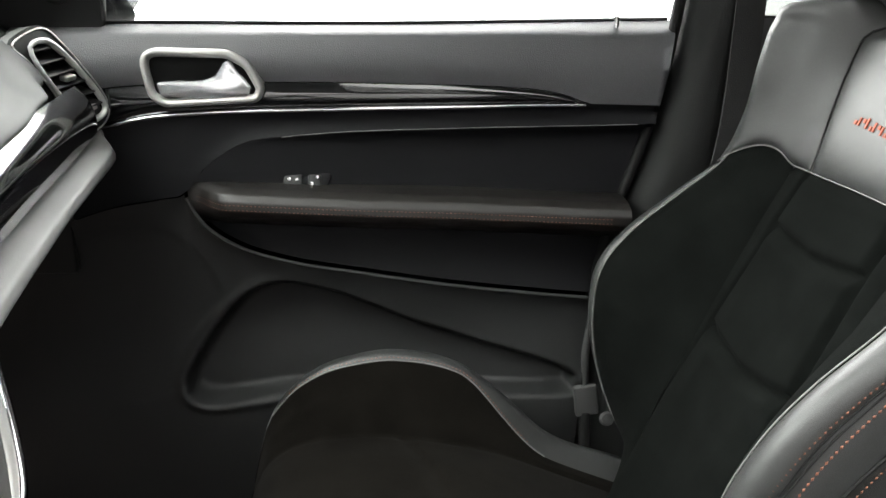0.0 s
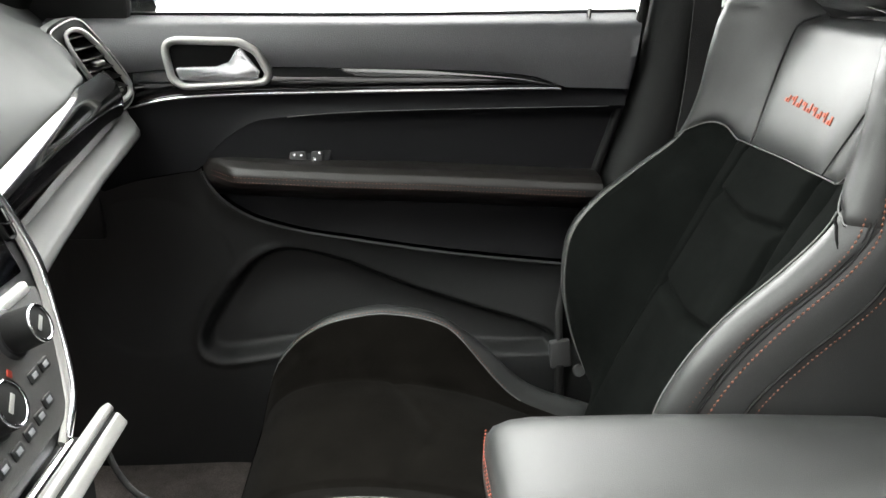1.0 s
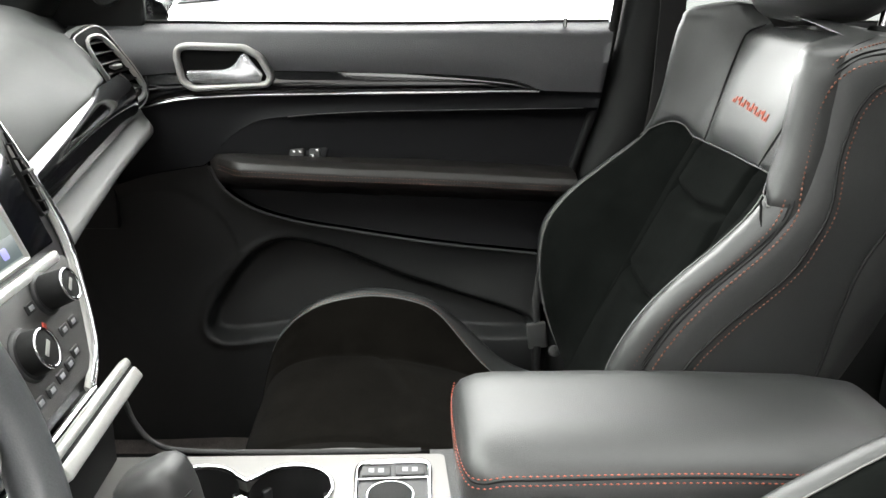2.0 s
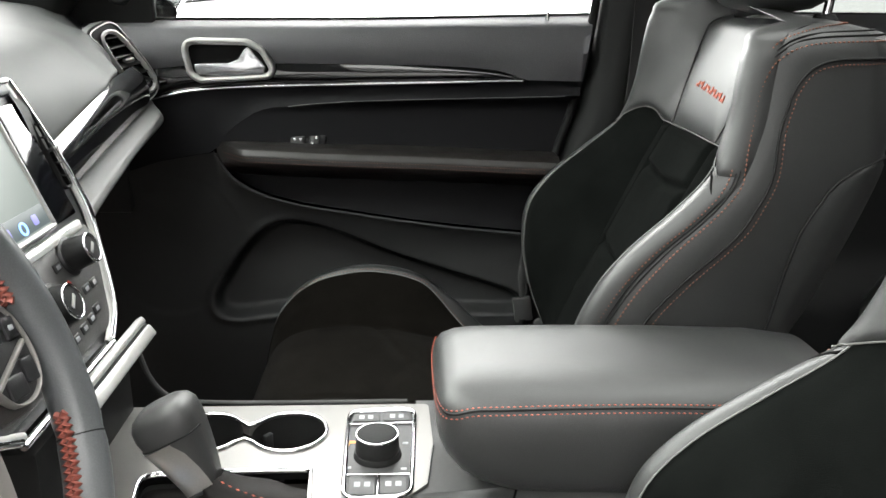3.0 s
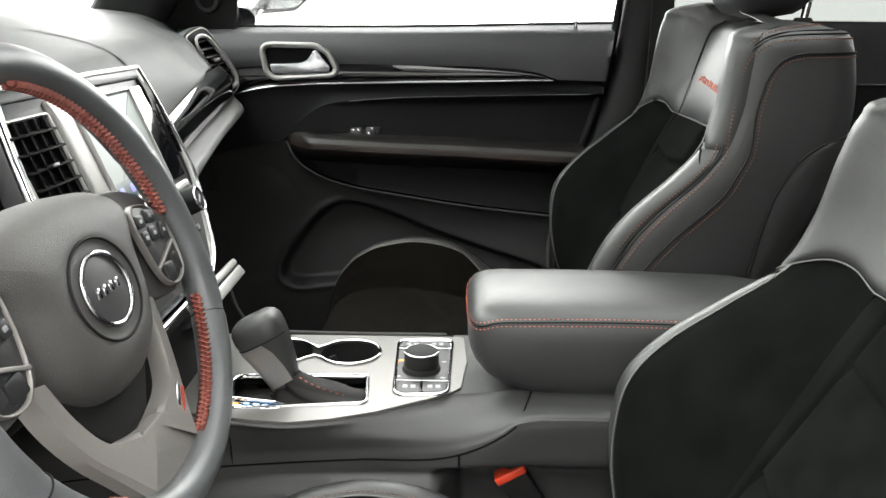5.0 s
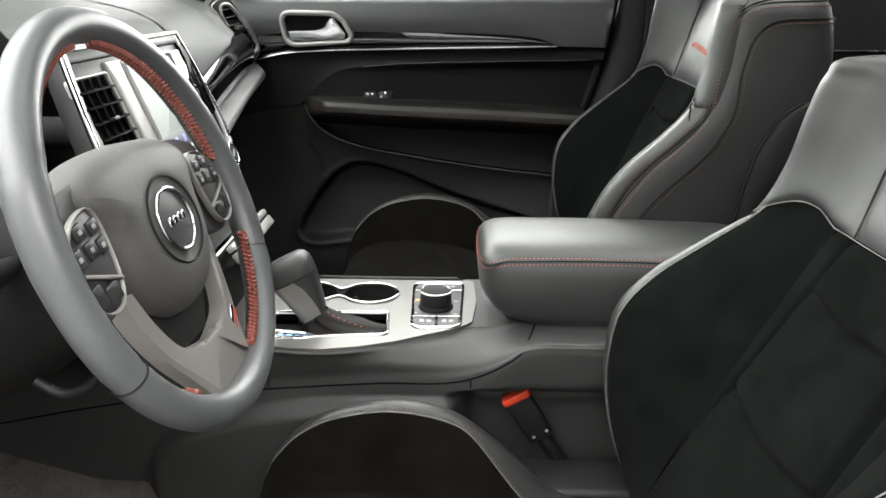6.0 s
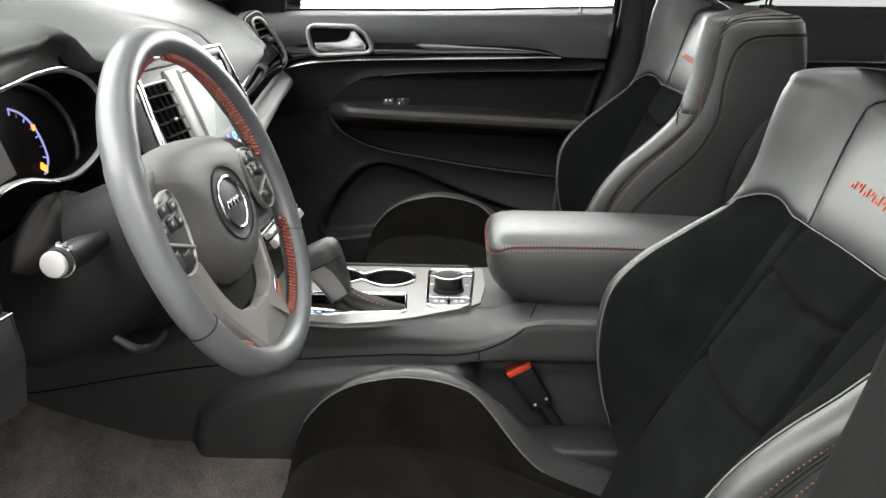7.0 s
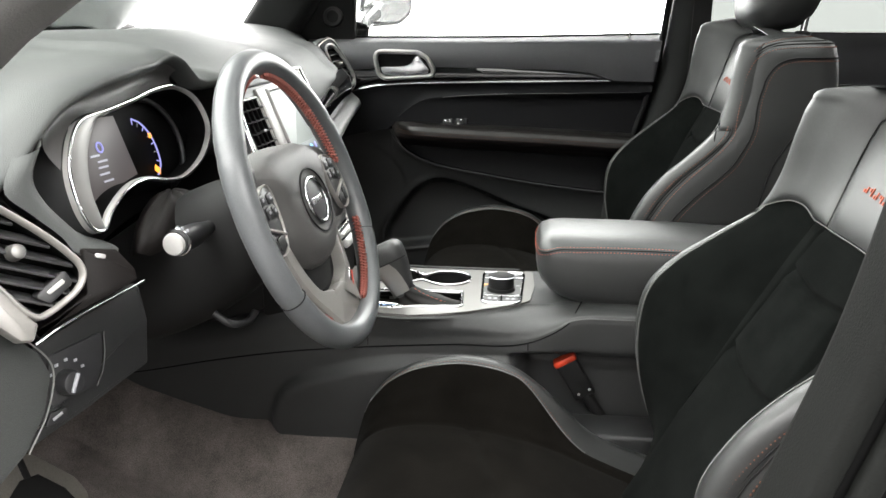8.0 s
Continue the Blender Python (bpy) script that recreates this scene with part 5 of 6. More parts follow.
# ---- front seats ----
def front_seat(name, cy, wide, dx, dz_back, dz, lean, rises, label):
    """A bucket seat: back and cushion drawn from horizontal and upright slices, cut into its sewn panels."""
    seat = thing(name, label, "car seat", "front seats", at=(0.15, cy, 0.46))
    zs = [0.60, 0.65, 0.71, 0.78, 0.85, 0.91, 0.955, 1.0, 1.045, 1.09, 1.15, 1.18, 1.198, 1.207]
    xs = curve(zs, [0.245, 0.265, 0.290, 0.318, 0.350, 0.378, 0.400, 0.422, 0.446, 0.463, 0.486, 0.500, 0.512, 0.532])
    xc = curve(zs, [0.345, 0.325, 0.291, 0.265, 0.256, 0.266, 0.300, 0.352, 0.403, 0.423, 0.433, 0.440, 0.452, 0.492])
    yi = curve(zs, [0.105, 0.110, 0.115, 0.120, 0.125, 0.130, 0.134, 0.138, 0.142, 0.138, 0.130, 0.124, 0.118, 0.105])
    yc = curve(zs, [0.215, 0.222, 0.232, 0.240, 0.246, 0.250, 0.250, 0.246, 0.240, 0.232, 0.222, 0.213, 0.200, 0.174])
    yo = curve(zs, [0.240, 0.247, 0.256, 0.264, 0.270, 0.272, 0.272, 0.269, 0.264, 0.257, 0.247, 0.239, 0.226, 0.194])
    xb = curve(zs, [0.42, 0.435, 0.455, 0.485, 0.520, 0.548, 0.568, 0.588, 0.606, 0.616, 0.616, 0.612, 0.605, 0.575])
    yi, yc, yo = (lambda z, f=f: wide * f(z) for f in (yi, yc, yo))
    pivot = Vector((0.27, 0, 0.70))
    turn = Matrix.Rotation(radians(lean), 3, "Y")

    def place(p, back=True):
        q = Vector(p)
        if back:
            q = turn @ (q - pivot) + pivot
        return q + Vector((dx, cy, dz_back if back else dz))

    def section(z, sign=1):
        a, c, b, i, k, o = xs(z), xc(z), xb(z), yi(z), yc(z), yo(z)
        if sign < 0:        # this bolster is pressed in
            c += 0.017 * math.exp(-((z - 0.955) / 0.085) ** 4)
        return [(a + 0.004, 0), (a + 0.002, i * 0.5), (a, i), (a + 0.62 * (c - a) + 0.004, i + 0.52 * (k - i)), (c, k), (c + 0.028, o), (c + 0.45 * (b - c), o + 0.003), (b - 0.03, o - 0.012), (b, o - 0.06), (b + 0.012, 0)]

    def on_back(s, z, sign, out=0.0):
        pts = section(z, sign)
        i = min(int(s), 8)
        t = s - i
        a = pts[i - 1] if i else (pts[1][0], -pts[1][1])
        b, c = pts[i], pts[i + 1]
        d = pts[i + 2] if i < 8 else (pts[8][0], -pts[8][1])
        q = [0.5 * (2 * b[k] + (c[k] - a[k]) * t + (2 * a[k] - 5 * b[k] + 4 * c[k] - d[k]) * t * t + (3 * b[k] - a[k] - 3 * c[k] + d[k]) * t**3) for k in (0, 1)]
        x, y = q
        if out:
            dx, dy = (c[0] - b[0]), (c[1] - b[1])
            l = math.hypot(dx, dy) or 1
            x, y = x - dy / l * out, y + dx / l * out
        lift_ = rises[0 if sign < 0 else 1] * smooth01((s - 1.9) / 1.3) * smooth01((6.4 - s) / 1.6)
        return place((x, sign * y, z + lift_ * smooth01((z - 1.05) / 0.155)))

    def beside(line, d):
        """A line of the backrest's surface moved sideways by d metres."""
        out = []
        for i, (s, z) in enumerate(line):
            a, b = line[max(i - 1, 0)], line[min(i + 1, len(line) - 1)]
            t = Vector(((b[0] - a[0]) * 0.055, b[1] - a[1])).normalized()
            out.append((s - t.y * d / 0.055, z + t.x * d))
        return out

    # seam between suede and leather on the bolster, and panel lines of the insert
    seam = curve([0, 1.9, 2.0, 2.6, 3.2, 3.8, 4.2], [1.056, 1.056, 1.056, 1.068, 1.068, 1.054, 1.042])

    def panel(pname, s0, s1, zlo, zhi, mat, sign, plabel="", ns=10, nz=40):
        def fn(u, v):
            s = s0 + (s1 - s0) * u
            z = zlo(s) + (zhi(s) - zlo(s)) * v
            puff = 0.004 * (1 - (2 * u - 1) ** 8) * (1 - (2 * v - 1) ** 20)
            return on_back(s, z, sign, puff)
        return surf(pname, fn, lin(0, 1, ns), lin(0, 1, nz), mat, seat, plabel)

    bottom, top = (lambda s: 0.60), (lambda s: 1.207)
    edge_s = curve([0.60, 0.87, 0.93, 0.98, 1.02, 1.07, 1.13, 1.176, 1.195, 1.2], [4.9, 4.95, 5.02, 5.02, 4.95, 4.66, 4.58, 4.86, 5.45, 5.65])
    side_s = curve([0.60, 0.877, 0.923, 0.976, 1.015, 1.06, 1.10, 1.138, 1.16, 1.171], [5.45, 5.48, 5.62, 5.76, 5.62, 5.42, 5.31, 5.46, 5.68, 5.95])
    shell_s = curve([0.60, 0.846, 0.946, 1.007, 1.046, 1.056, 1.061], [6.95, 6.81, 6.56, 6.44, 6.62, 6.95, 7.5])
    # centre insert with two cross seams
    lines = (0.605, 0.880, 1.0, 1.056)
    insert_s = curve([0.60, 0.75, 0.815, 0.877, 0.938, 1.0, 1.056], [1.95, 1.92, 1.86, 1.72, 1.57, 1.45, 1.40])
    yoke_s = curve([1.04, 1.056, 1.122, 1.184, 1.207], [1.40, 1.42, 1.79, 2.15, 2.2])

    def insert_fn(u, v):
        s = 4 * u - 2
        z = 0.60 + (1.055 - 0.60) * v
        side = insert_s(z)
        cross = sum(math.exp(-((z + 0.014 * (1 - abs(s) / 2) - l) / 0.0065) ** 2) for l in lines[1:3]) * (abs(s) < side + 0.06)
        groove = max(cross, 1.1 * math.exp(-((abs(s) - side) / 0.075) ** 2))
        puff = 0.007 * (1 - abs(s / 2) ** 10) + 0.003 * (abs(s) < side) - 0.010 * groove - 0.004 * math.exp(-((z - 1.055) / 0.006) ** 2)
        return on_back(abs(s), z, -1 if s < 0 else 1, puff)
    surf("back_insert", insert_fn, lin(0, 1, 89), lin(0, 1, 130), SUEDE, seat, "black suede centre panel")

    def yoke_fn(u, v):
        z = 1.056 + (1.207 - 1.056) * v
        s = (2 * u - 1) * yoke_s(z)
        return on_back(abs(s), z, -1 if s < 0 else 1, 0.006 * (1 - abs(2 * u - 1) ** 10) * (1 - (1 - v) ** 14))
    surf("yoke", yoke_fn, lin(0, 1, 37), lin(0, 1, 30), YOKE, seat, "smooth charcoal leather shoulder panel")
    tube("yoke_piping", [on_back(abs(s), 1.056, -1 if s < 0 else 1, 0.004) for s in lin(-2, 2, 31)], 0.0008, PIPING, seat, label="pale piping", n=6)
    for sign in (-1, 1):
        panel("bolster_suede", 2.0, 3.86, bottom, seam, SUEDE, sign, "black suede bolster", 18, 60)
        panel("bolster_leather", 3.86, 5.0, bottom, seam, LEATHER, sign, "black leather bolster edge", 12, 60)

        def shoulder_fn(u, v):
            lo = seam(1.4 + 3.6 * u)
            z = lo + (1.207 - lo) * v
            s = yoke_s(z) + (5 - yoke_s(z)) * u
            return on_back(s, z, sign, 0.005 * (1 - (2 * u - 1) ** 8) * (1 - (2 * v - 1) ** 20))
        surf("shoulder", shoulder_fn, lin(0, 1, 30), lin(0, 1, 34), LEATHER, seat, "black leather shoulder")
        # shade of the fold, drawn as a black tube on the leather
        tube("crease_shade", [on_back(s, 1.044 - 0.020 * (s - 3.9) / 0.6, sign, 0.0018) for s in lin(3.9, 4.55, 10)], 0.0016, SHADEBLACK, seat, n=6, label="black line for the shade in the fold at the bolster's end")
        tube("yoke_seam", [on_back(yoke_s(z), z, sign, 0.0022) for z in lin(1.056, 1.205, 24)], 0.0011, RUBBER, seat, n=6)
        panel("side_panel", 5.0, 9.0, bottom, top, LEATHER, sign, "black leather side", 30, 60)
        surf("back_shell", lambda u, v: on_back(shell_s(0.60 + 0.461 * v) + (8.98 - shell_s(0.60 + 0.461 * v)) * u, 0.60 + 0.461 * v, sign, 0.002 + 0.0055 * smooth01(u / 0.06)), lin(0, 1, 26), lin(0, 1, 50), FLANK, seat, "black seat back shell")
        tube("bolster_piping", [on_back(3.86, z, sign, 0.003) for z in lin(0.62, 1.05, 50)], 0.0008, PIPING, seat, n=6)
        tube("shoulder_piping", [on_back(s, seam(s), sign, 0.003) for s in lin(2.0, 4.3, 26)], 0.0008, PIPING, seat, n=6)
        edge_l = [(edge_s(z), z) for z in lin(0.62, 1.13, 60)] + [(p.x, p.y) for p in cr([(4.60, 1.140, 0), (4.72, 1.160, 0), (4.95, 1.178, 0), (5.35, 1.190, 0), (5.9, 1.195, 0), (7.0, 1.197, 0), (8.6, 1.197, 0)], 50)]
        side_l = [(side_s(z), z) for z in lin(0.70, 1.12, 60)] + [(p.x, p.y) for p in cr([(5.38, 1.130, 0), (5.50, 1.146, 0), (5.70, 1.160, 0), (6.05, 1.168, 0), (6.6, 1.170, 0), (8.6, 1.170, 0)], 40)]
        for d in (-0.0085, 0.0085):
            dashes("stitching", [on_back(*q, sign, 0.0030) for q in beside(edge_l, d)], DARKSTITCH, seat, 0.0044, 0.0010, 0.0009, "red stitches")
        for d in (-0.0022, 0.0022):
            tube("edge_seam", [on_back(*q, sign, 0.0012) for q in beside(edge_l, d)], 0.0011, RUBBER, seat, n=6)
        tube("side_seam", [on_back(*q, sign, 0.0056) for q in side_l], 0.0015, RUBBER, seat, n=6)
        dashes("stitching", [on_back(*q, sign, 0.0056) for q in beside(side_l, -0.0055)], DARKSTITCH, seat, 0.0036, 0.0014, 0.0007, "red stitches")
        tube("shell_seam", [on_back(shell_s(z), z, sign, 0.007) for z in lin(0.62, 1.061, 40)], 0.0018, RUBBER, seat, n=6)
    # closing strip along the top
    def cap_fn(u, v):
        z = 1.207
        s = 9 * u
        p, q = on_back(s, z, 1), on_back(s, z, -1)
        return p.lerp(q, v) + Vector((0, 0, 0.005 * math.sin(math.pi * v)))
    surf("top_panel", cap_fn, lin(0, 1, 40), lin(0, 1, 12), LEATHER, seat, "black leather top")

    # cushion
    cx = [-0.175, -0.160, -0.135, -0.096, -0.04, 0.003, 0.08, 0.135, 0.20, 0.30]
    crest = curve(cx, [0.640, 0.705, 0.748, 0.780, 0.798, 0.802, 0.784, 0.744, 0.684, 0.645])
    mid = curve(cx, [0.630, 0.672, 0.700, 0.716, 0.722, 0.720, 0.706, 0.690, 0.662, 0.62])
    half_ = curve(cx, [0.215, 0.230, 0.238, 0.243, 0.246, 0.247, 0.247, 0.246, 0.243, 0.240])
    half = lambda x: wide * half_(x)

    def cushion_section(x, sign=1):
        m, k, h = mid(x), crest(x), half(x)
        if sign < 0:
            k = m + 0.22 * (k - m)
        return [(0, m + 0.003), (0.075 * wide, m + 0.002), (0.145 * wide, m), (0.180 * wide, m + 0.55 * (k - m)), (h - 0.028, k), (h, k - 0.028), (h + 0.002, k - 0.10), (h - 0.01, 0.56)]

    def on_cushion(s, x, sign, out=0.0):
        pts = cushion_section(x, sign)
        i = min(int(s), 6)
        t = s - i
        a = pts[i - 1] if i else (-pts[1][0], pts[1][1])
        b, c = pts[i], pts[i + 1]
        d = pts[i + 2] if i < 6 else (c[0] * 2 - b[0], c[1] * 2 - b[1])
        q = [0.5 * (2 * b[k] + (c[k] - a[k]) * t + (2 * a[k] - 5 * b[k] + 4 * c[k] - d[k]) * t * t + (3 * b[k] - a[k] - 3 * c[k] + d[k]) * t**3) for k in (0, 1)]
        y, z = q
        if out:
            dy, dzz = c[0] - b[0], c[1] - b[1]
            l = math.hypot(dy, dzz) or 1
            y, z = y - dzz / l * out, z + dy / l * out
        return place((x, sign * y, z), False)

    def cush_s(x):
        """Where the suede ends on the cushion's bolster."""
        return 3.68 - 1.2 * smooth01((x - 0.08) / 0.12)

    def cush_fn(u, v):
        x = -0.175 + 0.475 * v
        s = cush_s(x) * (2 * u - 1)
        groove = math.exp(-((abs(s) - 2.0) / 0.09) ** 2) + 0.8 * math.exp(-((x - 0.06 + 0.05 * abs(s) / 2) / 0.006) ** 2) * (abs(s) < 2)
        return on_cushion(abs(s), x, -1 if s < 0 else 1, 0.005 - 0.006 * groove)
    surf("cushion_suede", cush_fn, lin(0, 1, 61), lin(0, 1, 60), CUSHION, seat, "dark brown suede cushion")
    for sign in (-1, 1):
        surf("cushion_bolster", lambda u, v: on_cushion(cush_s(-0.175 + 0.475 * v) + (7.0 - cush_s(-0.175 + 0.475 * v)) * u, -0.175 + 0.475 * v, sign, 0.004), lin(0, 1, 26), lin(0, 1, 60), LEATHER, seat, "black leather cushion bolster")
        tube("cushion_piping", [on_cushion(cush_s(x), x, sign, 0.0055) for x in lin(-0.15, 0.19, 50)], 0.0009, PIPING, seat, n=6, label="pale piping")
        dashes("stitching", [on_cushion(cush_s(x) + 0.10, x, sign, 0.0048) for x in lin(-0.13, 0.17, 50)], DARKSTITCH, seat, 0.0034, 0.002, 0.0005)
        surf("side_valance", lambda u, v: (-0.16 + 0.50 * u, cy + sign * (0.240 * wide - 0.01 * v), 0.62 + dz - 0.13 * v), lin(0, 1, 12), lin(0, 1, 6), PLASTIC, seat, "black plastic valance")
    # front roll
    surf("cushion_front", lambda u, v: place((-0.175 - 0.006 * math.sin(math.pi * v), (2 * u - 1) * 0.212 * wide, 0.640 - 0.10 * v), False), lin(0, 1, 20), lin(0, 1, 10), CUSHION, seat)
    for sx in (-0.10, 0.25):
        for sy in (-0.18, 0.18):
            block("rail_foot", (0.06, 0.035, 0.12 + dz), pose(sx, cy + sy, 0.46 + (0.12 + dz) / 2), 0.004, PLASTIC, seat)
    # filler in place of the rail; its black stands for shade in the gap
    block("gap_block", (0.46, 0.08, 0.13), pose(0.22, cy + 0.262 * wide, 0.525), 0.008, PLASTIC, seat, "black block in place of the rail, keeping the gap dark")
    block("base", (0.44, 0.42 * wide, 0.06), pose(0.07, cy, 0.575 + dz), 0.015, PLASTIC, seat)

    # headrest on two posts
    hx, hz = 0.548, 1.308
    rows = []
    for v in lin(-1, 1, 27):
        f = (1 - abs(v) ** 3.2) ** 0.4
        rows.append([place((hx + 0.016 * v + (0.066 * f + 0.004) * math.copysign(abs(math.cos(a)) ** 0.75, math.cos(a)), (0.125 * (0.35 + 0.65 * f) + 0.008 * v) * math.copysign(abs(math.sin(a)) ** 0.75, math.sin(a)), hz + 0.095 * v)) for a in lin(0, 2 * math.pi, 49)[:-1]])
    rest = solid("headrest", rows, LEATHER, seat, "black leather headrest", auto=0)
    for sign in (-1, 1):
        p = place((0.572, sign * 0.082, 1.19)), place((0.584, sign * 0.082, 1.30))
        tube("headrest_post", p, 0.006, CHROME, rest, label="chrome headrest post")
        disc("post_collar", 0.016, 0.013, 0.008, basis(place((0.573, sign * 0.082, 1.207)), (1, 0, 0), (0.1, 0, 1)), 0.003, RUBBER, seat)
    # embroidered lettering as plain red bars
    for i in range(9):
        y = -0.074 + 0.0163 * i
        h = (0.0, 0.0012, -0.001)[i % 3]
        dip = -0.0012 * (8 - i)
        for k in (-1, 1):
            yy = y + 0.0034 * k
            sg = -1 if yy < 0 else 1
            lo, hi = (1.1135 + dip, 1.1225 + h + dip) if k < 0 else ((1.1182 + dip, 1.1222 + dip) if i % 2 else (1.1140 + dip, 1.118 + dip))
            c0, c1 = on_back(abs(yy) / 0.073, lo, sg, 0.0063), on_back(abs(yy) / 0.073, hi, sg, 0.0063)
            bm = bmesh.new()
            d = Vector((0, 0.0013 if k < 0 else 0.0019, 0))
            nrm = (c1 - c0).cross(d).normalized() * 0.0008
            vs = [bm.verts.new(q + o) for o in (nrm * -1, nrm) for q in (c0 - d, c0 + d, c1 + d, c1 - d)]
            for f in ((0, 1, 2, 3), (4, 5, 6, 7), (0, 1, 5, 4), (1, 2, 6, 5), (2, 3, 7, 6), (3, 0, 4, 7)):
                bm.faces.new([vs[q] for q in f])
            part("embroidered_bar", bm, STITCH, seat, "red embroidered bar", smooth=False)
    return seat


front_seat("passenger_seat", 0.764, 0.87, 0.0, 0.0, 0.0, 0.0, (0.0, 0.032), "black leather and suede front passenger seat with red stitching")
front_seat("driver_seat", 0.020, 0.97, -0.02, -0.07, -0.088, 4.5, (0.030, 0.030), "black leather and suede driver seat with red stitching, set low")


# ---- steering wheel and column ----
wheel = thing("steering_wheel", "grey leather steering wheel with red cross stitching and silver spokes", "steering wheel", at=(-0.212, 0.0374, 1.0063))
WN = Vector((math.cos(radians(20.8)), -math.sin(radians(2.5)), math.sin(radians(20.8)))).normalized()
WM = basis((-0.212, 0.0374, 1.0063), (math.sin(radians(2.67)), math.cos(radians(2.67)), 0), WN)   # x to the right, y up the rim, z to the driver
R = 0.1818
ring_pts = [WM @ Vector((R * math.cos(a), R * math.sin(a), 0)) for a in lin(0, 2 * math.pi, 121)[:-1]]


def rim_r(i):
    a = (i * 3 + 180) % 360 - 180
    r = 0.0158 + 0.0016 * math.exp(-((abs(a - 90) - 60) / 22) ** 2) + 0.001 * math.exp(-((abs(a - 90) - 120) / 22) ** 2)
    for s in (28, 152, 208, 332):
        if abs((i * 3 - s + 180) % 360 - 180) < 1.6:
            r -= 0.0009
    return r


tube("rim", ring_pts, [rim_r(i) for i in range(120)], RIM, wheel, True, 20, up=WN)
for s in (28, 152, 208, 332):
    c = WM @ Vector((R * math.cos(radians(s)), R * math.sin(radians(s)), 0))
    t = WM.to_3x3() @ Vector((-math.sin(radians(s)), math.cos(radians(s)), 0))
    m = basis(c, WN, t)
    tube("rim_seam", [m @ Vector((0.0158 * math.cos(a), 0.0158 * math.sin(a), 0)) for a in lin(0, 2 * math.pi, 25)[:-1]], 0.0008, RUBBER, wheel, True, 5)


def lacing(a0, a1):
    """Two crossing threads laced along the inner side of the rim."""
    n = int(abs(a1 - a0) / 3.4)
    for k in (0, 1):
        pts = []
        for i in range(2 * n + 1):
            w = radians(a0 + (a1 - a0) * i / (2 * n))
            th = radians(180 + (13 if (i + k) % 2 else -13))
            rr = R + 0.0176 * math.cos(th)
            pts.append(WM @ Vector((rr * math.cos(w), rr * math.sin(w), 0.0176 * math.sin(th))))
        tube("lacing", pts, 0.0029, LACE, wheel, n=6, label="red laced thread", up=WN)


for a0, a1 in ((84, 8), (-22, -72), (-121, -128), (172, 96)):
    lacing(a0, a1)
hub_o = [(-0.112, 0.054), (-0.07, 0.074), (0.0, 0.079), (0.07, 0.074), (0.112, 0.054), (0.098, 0.014), (0.088, -0.030), (0.068, -0.063), (0.036, -0.084), (0.0, -0.090), (-0.036, -0.084), (-0.068, -0.063), (-0.088, -0.030), (-0.098, 0.014)]
hub_line = [(p.x, p.y) for p in cr([(a, b, 0) for a, b in hub_o], 72, True)]


def hub_dome(u, t):
    """The airbag cover: a soft cushion with a shallow dish for the emblem."""
    q = Vector(hub_line[int(round(u * 72)) % 72])
    f = 1 - t
    r = math.hypot(q.x * f / 0.046, (q.y * f + 0.004) / 0.040)
    h = -0.040 + 0.052 * (1 - f ** 5.0) ** 0.45 - 0.0025 * smooth01((1.15 - r) / 0.25)
    return WM @ Vector((q.x * f, q.y * f, h))


surf("airbag_cover", hub_dome, lin(0, 1, 73), [1 - (1 - k / 30) ** 1.6 for k in range(30)] + [0.995], HUB, wheel, "dark grey airbag cover")
EM = WM @ pose(0, -0.004, 0.0105)
em = [(0.0325 * math.cos(a), 0.0290 * math.sin(a)) for a in lin(0, 2 * math.pi, 49)[:-1]]
tube("emblem_groove", [EM @ Vector((a * 1.45, b * 1.42, 0.0010)) for a, b in em], 0.0012, RUBBER, wheel, True)
emblem = slab("emblem_disc", em, EM, 0.006, 0.001, DIALGREY, wheel, "dark grey emblem disc")
tube("emblem_ring", [EM @ Vector((a, b, 0.001)) for a, b in em], 0.0021, CHROME, emblem, True, label="chrome emblem ring")
for a in (-0.015, -0.005, 0.005, 0.015):
    block("emblem_bar", (0.0060, 0.0085, 0.003), EM @ pose(a, 0.0, 0.001), 0.0012, CHROME, emblem, "silver emblem shape", 2)
